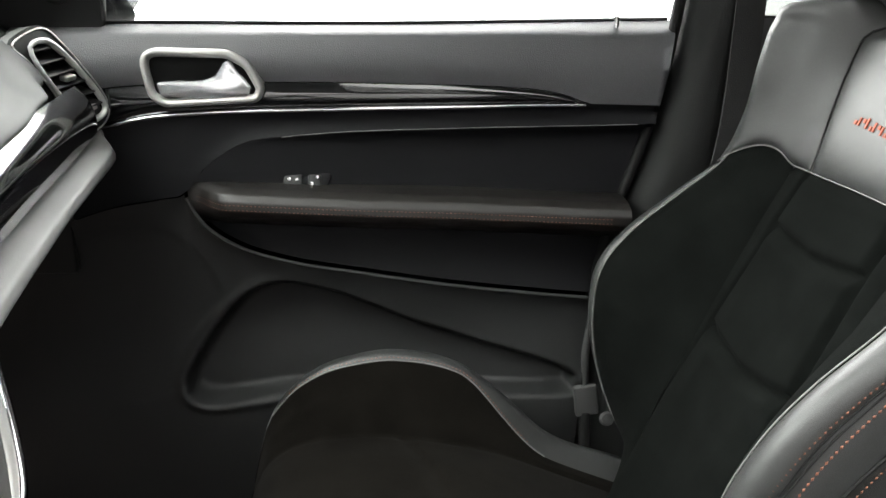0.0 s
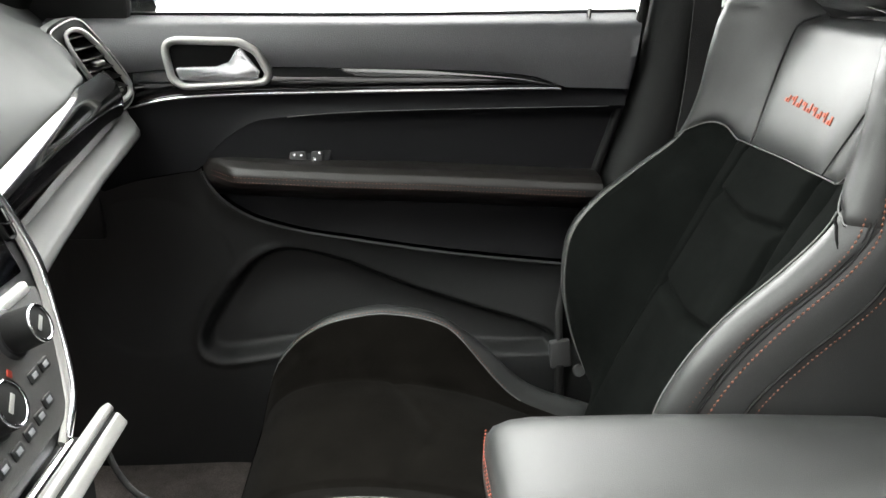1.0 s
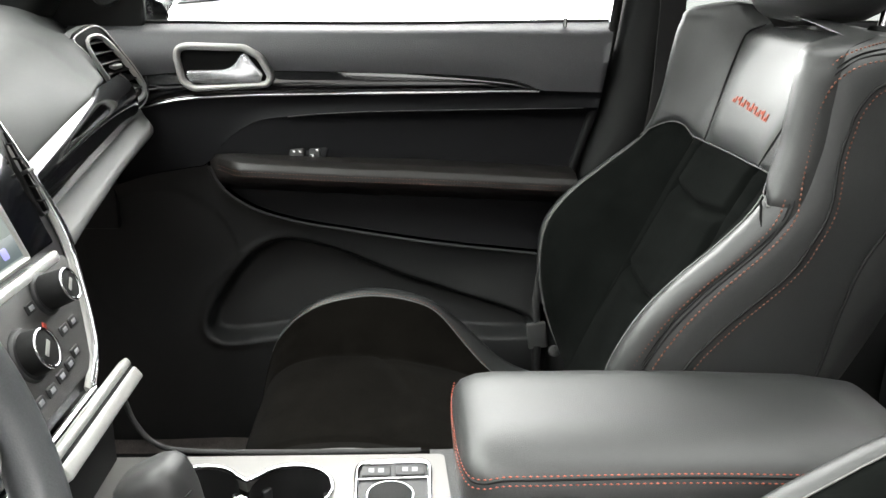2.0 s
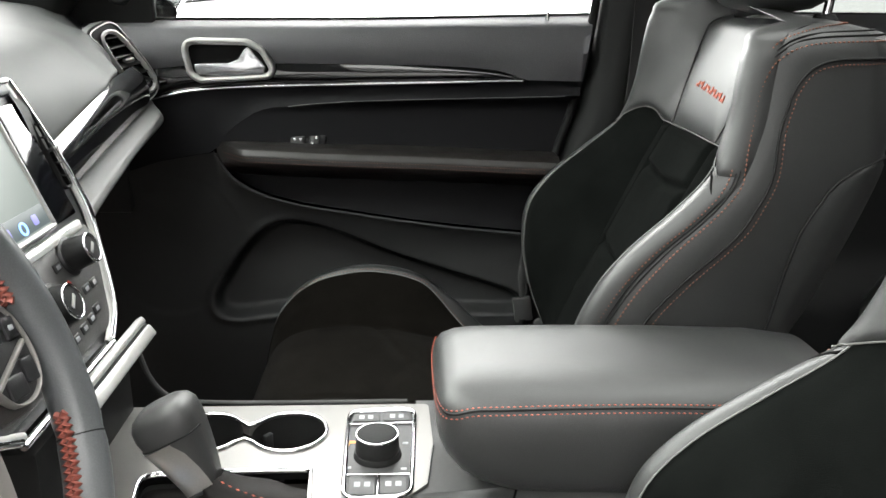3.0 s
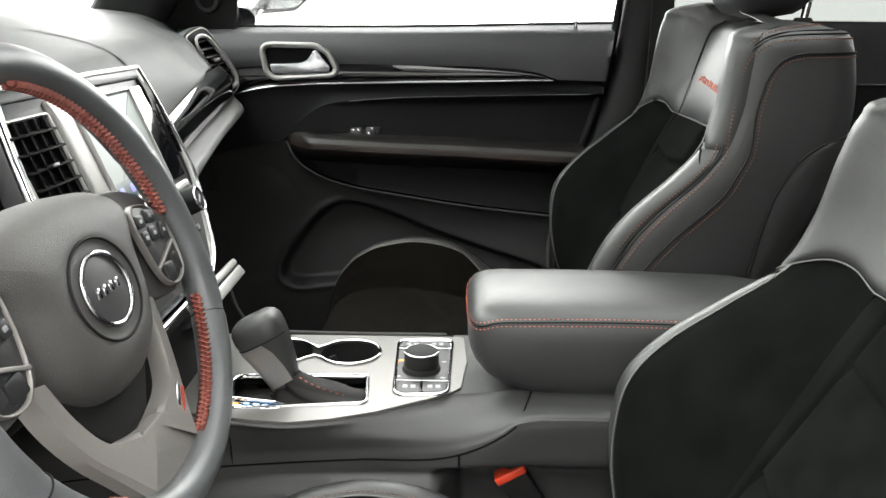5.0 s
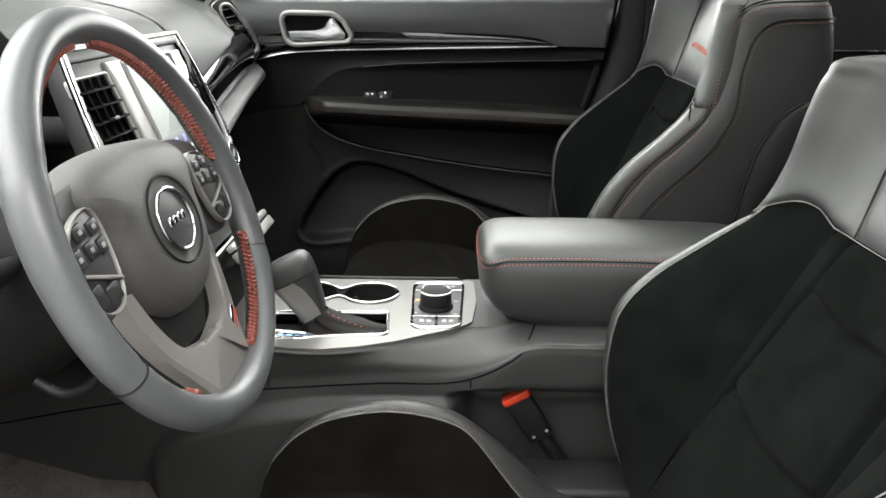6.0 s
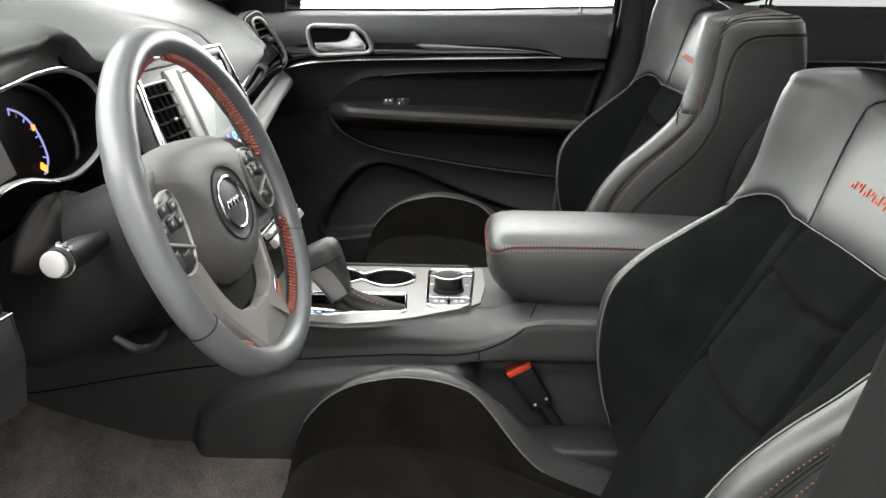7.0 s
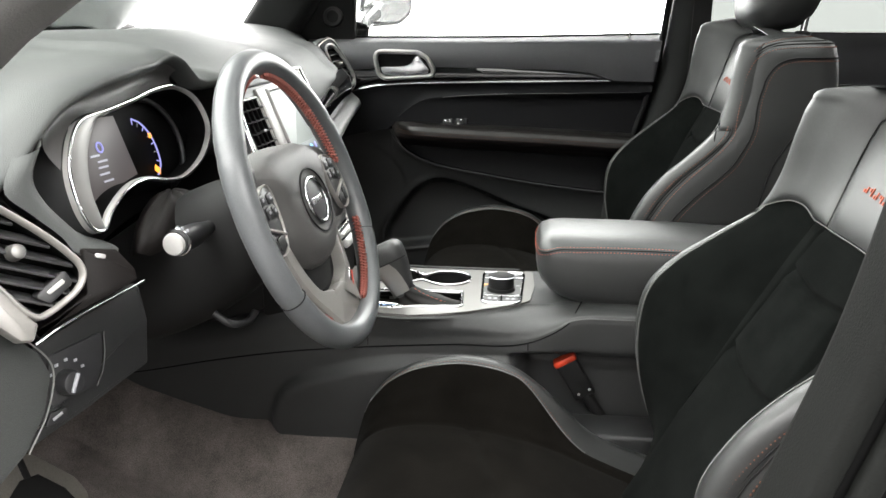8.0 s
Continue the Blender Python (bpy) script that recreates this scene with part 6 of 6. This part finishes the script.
for sg in (-1, 1):
    # upper spoke: leather-grey arm from the cover out to the rim
    sp = [(0.060 * sg, 0.066), (0.120 * sg, 0.062), (0.150 * sg, 0.052), (0.164 * sg, 0.046), (0.172 * sg, 0.0), (0.160 * sg, -0.050), (0.130 * sg, -0.050), (0.082 * sg, -0.040)]
    slab("spoke", softened(sp, 2), WM @ pose(0, 0, -0.010), 0.014, 0.007, HUB, wheel, "dark grey spoke")
    pad = [(0.100 * sg, 0.043), (0.130 * sg, 0.041), (0.154 * sg, 0.026), (0.163 * sg, 0.0), (0.158 * sg, -0.032), (0.136 * sg, -0.043), (0.112 * sg, -0.036), (0.101 * sg, 0.0)]
    bezel("button_frame", softened(pad, 2), WM @ pose(0, 0, -0.001), 0.0024, 0.0028, 0.004, SPOKE, wheel, "satin frame")
    slab("button_pad", inset(ccw(softened(pad, 2)), 0.0025), WM @ pose(0, 0, -0.0005), 0.006, 0.001, BUTTON, wheel, "black button pad")
    block("pad_bar", (0.050, 0.0034, 0.004), WM @ pose(0.131 * sg, -0.0115, 0.001, 0, 0, 20 * sg), 0.001, SPOKE, wheel, "satin divider")
    for (a, b, w, h) in ((0.113, 0.026, 0.016, 0.012), (0.134, 0.027, 0.018, 0.013), (0.112, 0.010, 0.012, 0.013), (0.129, 0.011, 0.015, 0.014), (0.149, 0.009, 0.013, 0.016), (0.127, -0.026, 0.020, 0.016), (0.147, -0.022, 0.014, 0.018)):
        m = WM @ pose(a * sg, b, 0.0017, 0, 0, -8 * sg)
        wb = slab("wheel_button", rounded([(-w / 2, -h / 2), (w / 2, -h / 2), (w / 2, h / 2), (-w / 2, h / 2)], 0.003), m, 0.004, 0.001, BUTTON, wheel)
        if b > -0.02:
            slab("button_mark", rounded([(-0.0026, -0.0019), (0.0026, -0.0019), (0.0026, 0.0019), (-0.0026, 0.0019)], 0.001), m @ pose(0, 0, 0.0005), 0.001, 0.0002, MARK, wb, "white printed mark")
# lower spoke: two silver legs that meet at the foot of the rim
leg_out = cr([(-0.104, -0.036, -0.016), (-0.096, -0.072, -0.015), (-0.082, -0.106, -0.012), (-0.064, -0.137, -0.007), (-0.050, -0.163, -0.002)], 22)
leg_in = cr([(-0.084, -0.040, -0.014), (-0.074, -0.076, -0.012), (-0.055, -0.106, -0.010), (-0.022, -0.117, -0.008), (0.0, -0.121, -0.007)], 22)
for sg in (-1, 1):
    rows = []
    for p, q in zip(leg_out, leg_in):
        rows.append([WM @ Vector((-sg * v.x, v.y, v.z + c)) for v, c in ((p, -0.014), (p, -0.001), (p.lerp(q, 0.10), 0.003), (p.lerp(q, 0.5), 0.0042), (p.lerp(q, 0.90), 0.003), (q, -0.001), (q, -0.014))])
    bm = bmesh.new()
    sheet(bm, rows)
    part("lower_spoke", bm, SPOKE, wheel, "satin silver lower spoke", auto=30)
slab("spoke_foot", rounded([(-0.052, -0.168), (0.052, -0.168), (0.040, -0.128), (0.018, -0.1185), (-0.018, -0.1185), (-0.040, -0.128)], 0.006), WM @ pose(0, 0, -0.0035), 0.012, 0.003, SPOKE, wheel, "satin silver spoke foot")
block("badge_bar", (0.030, 0.0055, 0.002), WM @ pose(0.050, -0.124, -0.0045, 0, 0, 48), 0.0008, CHROME, wheel, "small bright badge", 1)
block("badge_bar", (0.024, 0.0032, 0.002), WM @ pose(0.056, -0.127, -0.0040, 0, 0, 48), 0.0006, REDMARK, wheel, "small red badge", 1)
slab("spoke_web", rounded([(-0.075, -0.03), (0.075, -0.03), (0.060, -0.085), (0.03, -0.118), (-0.03, -0.118), (-0.060, -0.085)], 0.01), WM @ pose(0, 0, -0.022), 0.01, 0.003, RUBBER, wheel, "black spoke backing")

column = thing("steering_column", "black plastic steering column shroud with a stalk", "steering column", at=(-0.33, 0.0374, 0.93))
def col_ring(d, rx, up, dn, shift=0.0):
    m = WM @ pose(0, shift, -d)
    return [m @ Vector((rx * math.copysign(abs(math.cos(a)) ** 0.7, math.cos(a)), (up if math.sin(a) > 0 else dn) * math.copysign(abs(math.sin(a)) ** 0.8, math.sin(a)), 0)) for a in lin(0, 2 * math.pi, 37)[:-1]]
solid("hub_back", [col_ring(*q) for q in ((0.005, 0.080, 0.06, 0.07), (0.03, 0.085, 0.07, 0.08), (0.05, 0.075, 0.06, 0.075), (0.060, 0.065, 0.055, 0.065))], RUBBER, column, "black wheel back cover")
solid("shroud", [col_ring(*q) for q in ((0.055, 0.062, 0.050, 0.060), (0.075, 0.072, 0.058, 0.075), (0.12, 0.078, 0.062, 0.092), (0.17, 0.082, 0.060, 0.105), (0.22, 0.085, 0.05, 0.11), (0.26, 0.085, 0.04, 0.11))], RUBBER, column, "black shroud")
solid("gaiter", [[(-0.385 + 0.045 * f * math.cos(a) * 0.7, 0.02 + (0.105 - 0.02 * k) * f * math.sin(a), 0.960 + 0.022 * k + 0.003 * math.sin(7 * a + k)) for a in lin(0, 2 * math.pi, 33)[:-1]] for k, f in ((0, 1.0), (1, 1.0), (1.6, 0.9), (2.1, 0.7), (2.4, 0.4), (2.5, 0.1))], BOOT, column, "folded black gaiter", auto=0)
def stalk(sg, length, name):
    pts = [(-0.318, 0.0374 + sg * 0.06, 0.982), (-0.317, 0.0374 + sg * 0.11, 0.985), (-0.316, 0.0374 + sg * length, 0.989)]
    st = tube(name, cr(pts, 10), [0.008 + 0.006 * smooth01(i / 6) for i in range(10)], BUTTON, column, n=20, label="black control stalk")
    m = basis((-0.316, 0.0374 + sg * length, 0.989), (1, 0, 0), (0, sg, 0))
    disc("stalk_tip", 0.0128, 0.0118, 0.004, m, 0.001, SATIN, st, "silver stalk end", 28)
    tube("stalk_ring", [m @ Vector((0.0148 * math.cos(a), 0.0148 * math.sin(a), -0.008)) for a in lin(0, 2 * math.pi, 25)[:-1]], 0.0012, CHROME, st, True, 5)
    for i in range(3):
        block("stalk_mark", (0.004, 0.004, 0.001), m @ pose(0.0148 * math.cos(0.9 + 0.4 * i), 0.0148 * math.sin(0.9 + 0.4 * i), -0.015, 0, 60, 0), 0.0003, MARK, st)
stalk(-1, 0.172, "stalk")
tube("tilt_lever", cr([(-0.33, -0.005, 0.862), (-0.31, 0.0, 0.846), (-0.295, 0.02, 0.842), (-0.288, 0.035, 0.852)], 10), 0.005, BUTTON, column, label="black column lever")


# ---- behind and beside the seats ----
# passenger B-pillar with its seat belt
def bp_rows():
    rows = []
    for z, x0, x1 in ((0.45, 0.285, 0.43), (0.80, 0.315, 0.45), (0.95, 0.345, 0.462), (1.04, 0.372, 0.47), (1.15, 0.390, 0.475), (1.25, 0.402, 0.482), (1.40, 0.415, 0.49), (1.62, 0.43, 0.50)):
        out = 0.03 * max(0, z - 1.15) / 0.5
        sec = [(x0, 1.20), (x0 + 0.006, 1.150), (x0 + 0.020, 1.128), (x0 + 0.038, 1.118), (x1 - 0.03, 1.108), (x1 - 0.008, 1.115), (x1, 1.135), (x1, 1.20)]
        rows.append([(a, b - out, z) for a, b in sec])
    return rows
bp = solid("pillar_3", [[tuple(q) for q in r] for r in zip(*[cr([p[k] for p in bp_rows()], 24) for k in range(8)])], PILLAR, auto=60)
tagged(bp, "dark grey trimmed centre roof pillar", "pillar", kind="structure")
tube("door_seal", cr([(0.272, 1.165, 0.47), (0.303, 1.160, 0.80), (0.336, 1.158, 0.95), (0.362, 1.155, 1.04), (0.384, 1.152, 1.15), (0.396, 1.150, 1.25), (0.41, 1.13, 1.42), (0.42, 1.10, 1.60)], 30), 0.008, RUBBER, label="")
tagged(bpy.data.objects["door_seal"], "black rubber door seal along the pillar", "door seal", kind="structure")

belt_ = thing("seat_belt", "grey webbing seat belt hanging at the centre pillar", "seat belt", at=(0.44, 1.05, 0.62))
def webbing(line, w, across):
    bm = bmesh.new()
    a = Vector(across).normalized()
    sheet(bm, [[q + a * w * s for s in (-0.5, -0.45, 0.45, 0.5)] + [q + a * w * s + Vector((0.001, -0.0015, 0)) for s in (0.5, -0.5)] for q in line], True)
    return part("webbing", bm, BELT, belt_, "grey webbing")
webbing(cr([(0.468, 1.094, 1.40), (0.468, 1.095, 1.20), (0.464, 1.090, 1.08), (0.445, 1.075, 0.95), (0.43, 1.06, 0.70), (0.43, 1.05, 0.55)], 24), 0.046, (1, 0.25, 0))
block("belt_guide", (0.06, 0.02, 0.05), pose(0.468, 1.098, 1.42), 0.006, RUBBER, belt_)
buckle_p = thing("belt_anchor", "grey seat belt anchor strap beside the passenger seat", "belt anchor", at=(0.262, 0.995, 0.50))
block("anchor_plate", (0.032, 0.010, 0.045), pose(0.262, 0.995, 0.708, 0, -8, 0), 0.003, BELT, buckle_p, "grey anchor sleeve")
tube("anchor_strap", [(0.262, 0.997, 0.72), (0.258, 1.0, 0.77), (0.262, 1.005, 0.84)], [0.010, 0.006, 0.002], BELT, buckle_p, flat=0.3)
tube("anchor_foot", [(0.262, 0.995, 0.69), (0.266, 0.993, 0.60), (0.268, 0.993, 0.47)], 0.008, RUBBER, buckle_p)
disc("anchor_bolt", 0.010, 0.009, 0.006, basis((0.29, 0.985, 0.684), (1, 0, 0), (0, -1, 0.3)), 0.002, BELT, buckle_p)

# driver's belt buckle
bk = thing("seat_belt_buckle", "black seat belt buckle with a bright red button", "belt buckle", at=(0.19, 0.315, 0.46))
bd = Vector((-0.52, -0.03, 0.85)).normalized()
bmx = basis((0.160, 0.315, 0.652), (0.86, 0, 0.52), bd)
bbody = block("buckle_body", (0.036, 0.020, 0.070), bmx, 0.004, RUBBER, bk, "black buckle body", 3)
block("buckle_button", (0.040, 0.023, 0.011), bmx @ pose(0, 0, 0.0385), 0.003, REDBTN, bbody, "bright red release button", 3)
tube("buckle_stalk", [bmx @ Vector((0, 0, -0.03)), bmx @ Vector((0.003, 0, -0.08)), Vector((0.24, 0.315, 0.47))], 0.010, RUBBER, bk)
for i in range(2):
    disc("buckle_rivet", 0.0025, 0.002, 0.002, bmx @ pose(-0.008 + 0.02 * i, -0.011, -0.024, 90, 0, 0), 0.0005, SATIN, bbody, "", 12)

# rear passenger door
rd = thing("door_2", "black rear passenger door, closed, seen behind the front seat", "car door", kind="structure", at=(0.9, 1.2, 0.45))
surf("upper_panel", lambda x, t: (x, 1.150 + 0.03 * max(0, t - 0.8) / 0.2 - 0.01 * math.sin(math.pi * t), 1.085 + 0.125 * t), lin(0.50, 1.40, 20), lin(0, 1, 12), DOORPAD, rd, "charcoal vinyl")
tube("rear_chrome_line", [(x, 1.146, 1.086) for x in lin(0.50, 1.40, 8)], 0.003, CHROME, rd)
surf("lower_panel", lambda x, t: (x, 1.150 - 0.05 * smooth01((0.5 - t) / 0.2), 0.46 + 0.622 * t), lin(0.48, 1.40, 20), lin(0, 1, 30), PLASTIC, rd)
plane_box("door_core", 0.46, 1.42, 1.185, 1.23, 0.42, 1.19, PAINT, rd)
ld = thing("door_3", "black rear door on the driver side, closed", "car door", kind="structure", at=(0.9, -0.4, 0.45))
plane_box("door_core", 0.46, 1.42, -0.47, -0.40, 0.42, 1.19, PLASTIC, ld, 0.01)
for nm, y0, y1 in (("quarter_panel_1", 1.15, 1.23), ("quarter_panel_2", -0.47, -0.40)):
    tagged(plane_box(nm, 1.42, 1.98, y0, y1, 0.42, 1.19, PLASTIC, None, 0.01), "dark trimmed rear quarter panel", "panel", kind="structure")

# rear bench
bench = thing("rear_bench", "black leather rear bench seat in shadow", "rear seat", at=(1.25, MID, 0.46))
solid("bench_cushion", [[(x, y, z) for y, z in [(q.x, q.y) for q in rounded([(-0.33, 0.52), (1.08, 0.52), (1.08, t), (-0.33, t)], 0.03)]] for x, t in ((0.92, 0.70), (0.95, 0.75), (1.05, 0.76), (1.40, 0.73))], LEATHER, bench)
solid("bench_back", [[(x + (z - 0.7) * 0.4, y, z) for y, z in [(q.x, q.y) for q in rounded([(-0.33, 0.6), (1.08, 0.6), (1.08, t), (-0.33, t)], 0.04)]] for x, t in ((1.32, 1.10), (1.35, 1.15), (1.45, 1.15), (1.50, 1.10))], LEATHER, bench)

# driver-side B-pillar and sill at the door opening
def seal_band(name, line, w, d, mat, label, across=(1, 0, 0)):
    rows = []
    p = cr(line, 24)
    for q in p:
        sec = rounded([(-w, -d), (w, -d), (w, d), (-w, d)], min(w, d) * 0.9, 3)
        rows.append([q + Vector((s.x, s.y, 0)) for s in sec])
    return tagged(solid(name, rows, mat), label, "pillar", kind="structure")
b_line = [(0.17, -0.42, 0.50), (0.215, -0.42, 0.72), (0.272, -0.42, 0.90), (0.300, -0.42, 0.99), (0.317, -0.42, 1.06), (0.335, -0.418, 1.15), (0.36, -0.41, 1.30), (0.40, -0.38, 1.60)]
seal_band("pillar_4", [(a - 0.009, b, c) for a, b, c in b_line], 0.011, 0.035, SEALGREY, "olive-grey trimmed centre pillar at the open door")
tube("door_seal", cr([(a + 0.005, b - 0.020, c) for a, b, c in b_line], 30), 0.009, SHADEBLACK)
tagged(bpy.data.objects["door_seal.001"], "black rubber door seal at the open door", "door seal", kind="structure")
seal_band("pillar_5", [(a + 0.019, b - 0.004, c) for a, b, c in b_line], 0.009, 0.036, SEALGREY, "olive-grey seal carrier on the pillar")
tube("pillar_gap", cr([(a + 0.031, b - 0.024, c) for a, b, c in b_line], 30), 0.008, SHADEBLACK)
tagged(bpy.data.objects["pillar_gap"], "black joint along the pillar", "trim", kind="structure")
seal_band("pillar_6", [(a + 0.095, b + 0.004, c) for a, b, c in b_line], 0.058, 0.038, BELT, "dull grey-brown painted pillar flange")
tube("pillar_trim_line", cr([(a + 0.044, b - 0.036, c) for a, b, c in b_line], 30), 0.0025, PIPING)
tagged(bpy.data.objects["pillar_trim_line"], "thin pale edge on the pillar flange", "trim", kind="structure")
tagged(plane_box("sill", -0.50, 0.30, -0.47, -0.40, 0.38, 0.50, PLASTIC, None, 0.01), "black plastic door sill", "sill", kind="structure")
tagged(plane_box("kick_panel", -1.0, -0.46, -0.45, -0.40, 0.46, 1.05, PLASTIC, None, 0.01), "black plastic kick panel", "panel", kind="structure")

# pedal
pd = thing("brake_pedal", "worn pale metal brake pedal on a dark arm", "pedal", at=(-0.56, -0.09, 0.5))
PB = basis((-0.552, -0.085, 0.635), (0, 1, 0), (0.85, 0, 0.5))
slab("pedal_pad", [(a * 0.6, b * 0.6 - 0.01) for a, b in ((-0.09, -0.03), (-0.08, 0.045), (-0.02, 0.060), (0.03, 0.045), (0.070, -0.02), (0.075, -0.06), (-0.07, -0.06))], PB @ pose(0, 0, 0.002), 0.01, 0.002, RUBBER, pd, "dark rubber pad")
slab("pedal_plate", rounded([(-0.09, -0.03), (-0.08, 0.045), (-0.02, 0.060), (0.03, 0.045), (0.070, -0.02), (0.075, -0.06), (-0.07, -0.06)], 0.02), PB, 0.012, 0.003, BEIGE, pd, "worn pale plate")
tube("pedal_arm", cr([(-0.56, -0.09, 0.63), (-0.60, -0.07, 0.70), (-0.66, -0.05, 0.82), (-0.72, -0.03, 0.95)], 10), 0.012, RUBBER, pd)

# ---- outside: mirror, tweeter corner, wiper ----
sail = thing("tweeter_corner", "black mirror corner trim with a round tweeter grille", "tweeter", at=(-0.44, 1.16, 1.19))
slab("corner_trim", rounded([(-0.66, 1.14), (-0.385, 1.15), (-0.375, 1.30), (-0.375, 1.36), (-0.52, 1.36)], 0.01), basis((0, 1.165, 0), (1, 0, 0), (0, -1, 0)), 0.02, 0.005, PILLAR, sail, "dark corner trim")
TM = basis((-0.436, 1.165, 1.238), (1, 0, 0), (0.15, -1, 0.1))
disc("tweeter_ring", 0.026, 0.024, 0.010, TM, 0.004, FLANK, sail, "black ring", 32)
disc("tweeter_grille", 0.016, 0.015, 0.013, TM, 0.003, RUBBER, sail, "black grille", 28)
tube("corner_post", [(-0.388, 1.175, 1.18), (-0.378, 1.165, 1.32)], 0.006, RUBBER, sail)

mir = thing("wing_mirror", "dark wing mirror outside the passenger window", "wing mirror", at=(-0.36, 1.30, 1.18))
MM = basis((-0.345, 1.37, 1.275), (0.97, 0.22, 0), (0.22, -0.95, 0.10))
m_out = rounded([(-0.062, 0.075), (-0.058, -0.060), (0.045, -0.050), (0.078, -0.020), (0.082, 0.075)], [0.02, 0.012, 0.03, 0.03, 0.03], 5)
rows = [[MM @ Vector((q.x * f, q.y * f, -d)) for q in m_out] for f, d in ((0.98, -0.004), (1.06, 0.0), (1.10, 0.03), (1.0, 0.08), (0.7, 0.12), (0.3, 0.135))]
housing = solid("housing", rows, PAINT, mir, "dark painted housing")
slab("mirror_glass", m_out, MM @ pose(0, 0, 0.006), 0.003, 0.001, MIRROR, housing, "mirror glass")
tube("mirror_arm", [(-0.38, 1.21, 1.20), (-0.38, 1.28, 1.225), (-0.37, 1.36, 1.25)], [0.03, 0.022, 0.025], PAINT, mir)

wip = thing("wiper", "black wiper arm at the foot of the windscreen", "wiper", at=(-1.05, 1.0, 1.17))
tube("wiper_arm", cr([(-1.050, 1.103, 1.180), (-1.050, 1.159, 1.194), (-1.050, 1.191, 1.204), (-1.050, 1.239, 1.207), (-1.050, 1.294, 1.203), (-1.050, 1.312, 1.193)], 16), [0.010 + 0.016 * smooth01((i - 2) / 5) for i in range(16)], RUBBER, wip, flat=0.6)
cowl = surf("cowl", lambda u, v: (-1.02 - 0.10 * u, -0.38 + 1.52 * v, 1.188 - 0.03 * u + 0.004 * math.sin(60 * v)), lin(-0.3, 1, 8), lin(0, 1, 40), RUBBER)
tagged(cowl, "black plastic cowl below the windscreen", "cowl", kind="structure")
bonnet = surf("bonnet", lambda u, v: (-1.12 - 0.9 * u, -0.42 + 1.6 * v, 1.13 - 0.12 * u ** 2 + 0.03 * math.sin(math.pi * v)), lin(0, 1, 14), lin(0, 1, 20), PAINT)
tagged(bonnet, "dark painted bonnet", "bonnet", kind="structure")
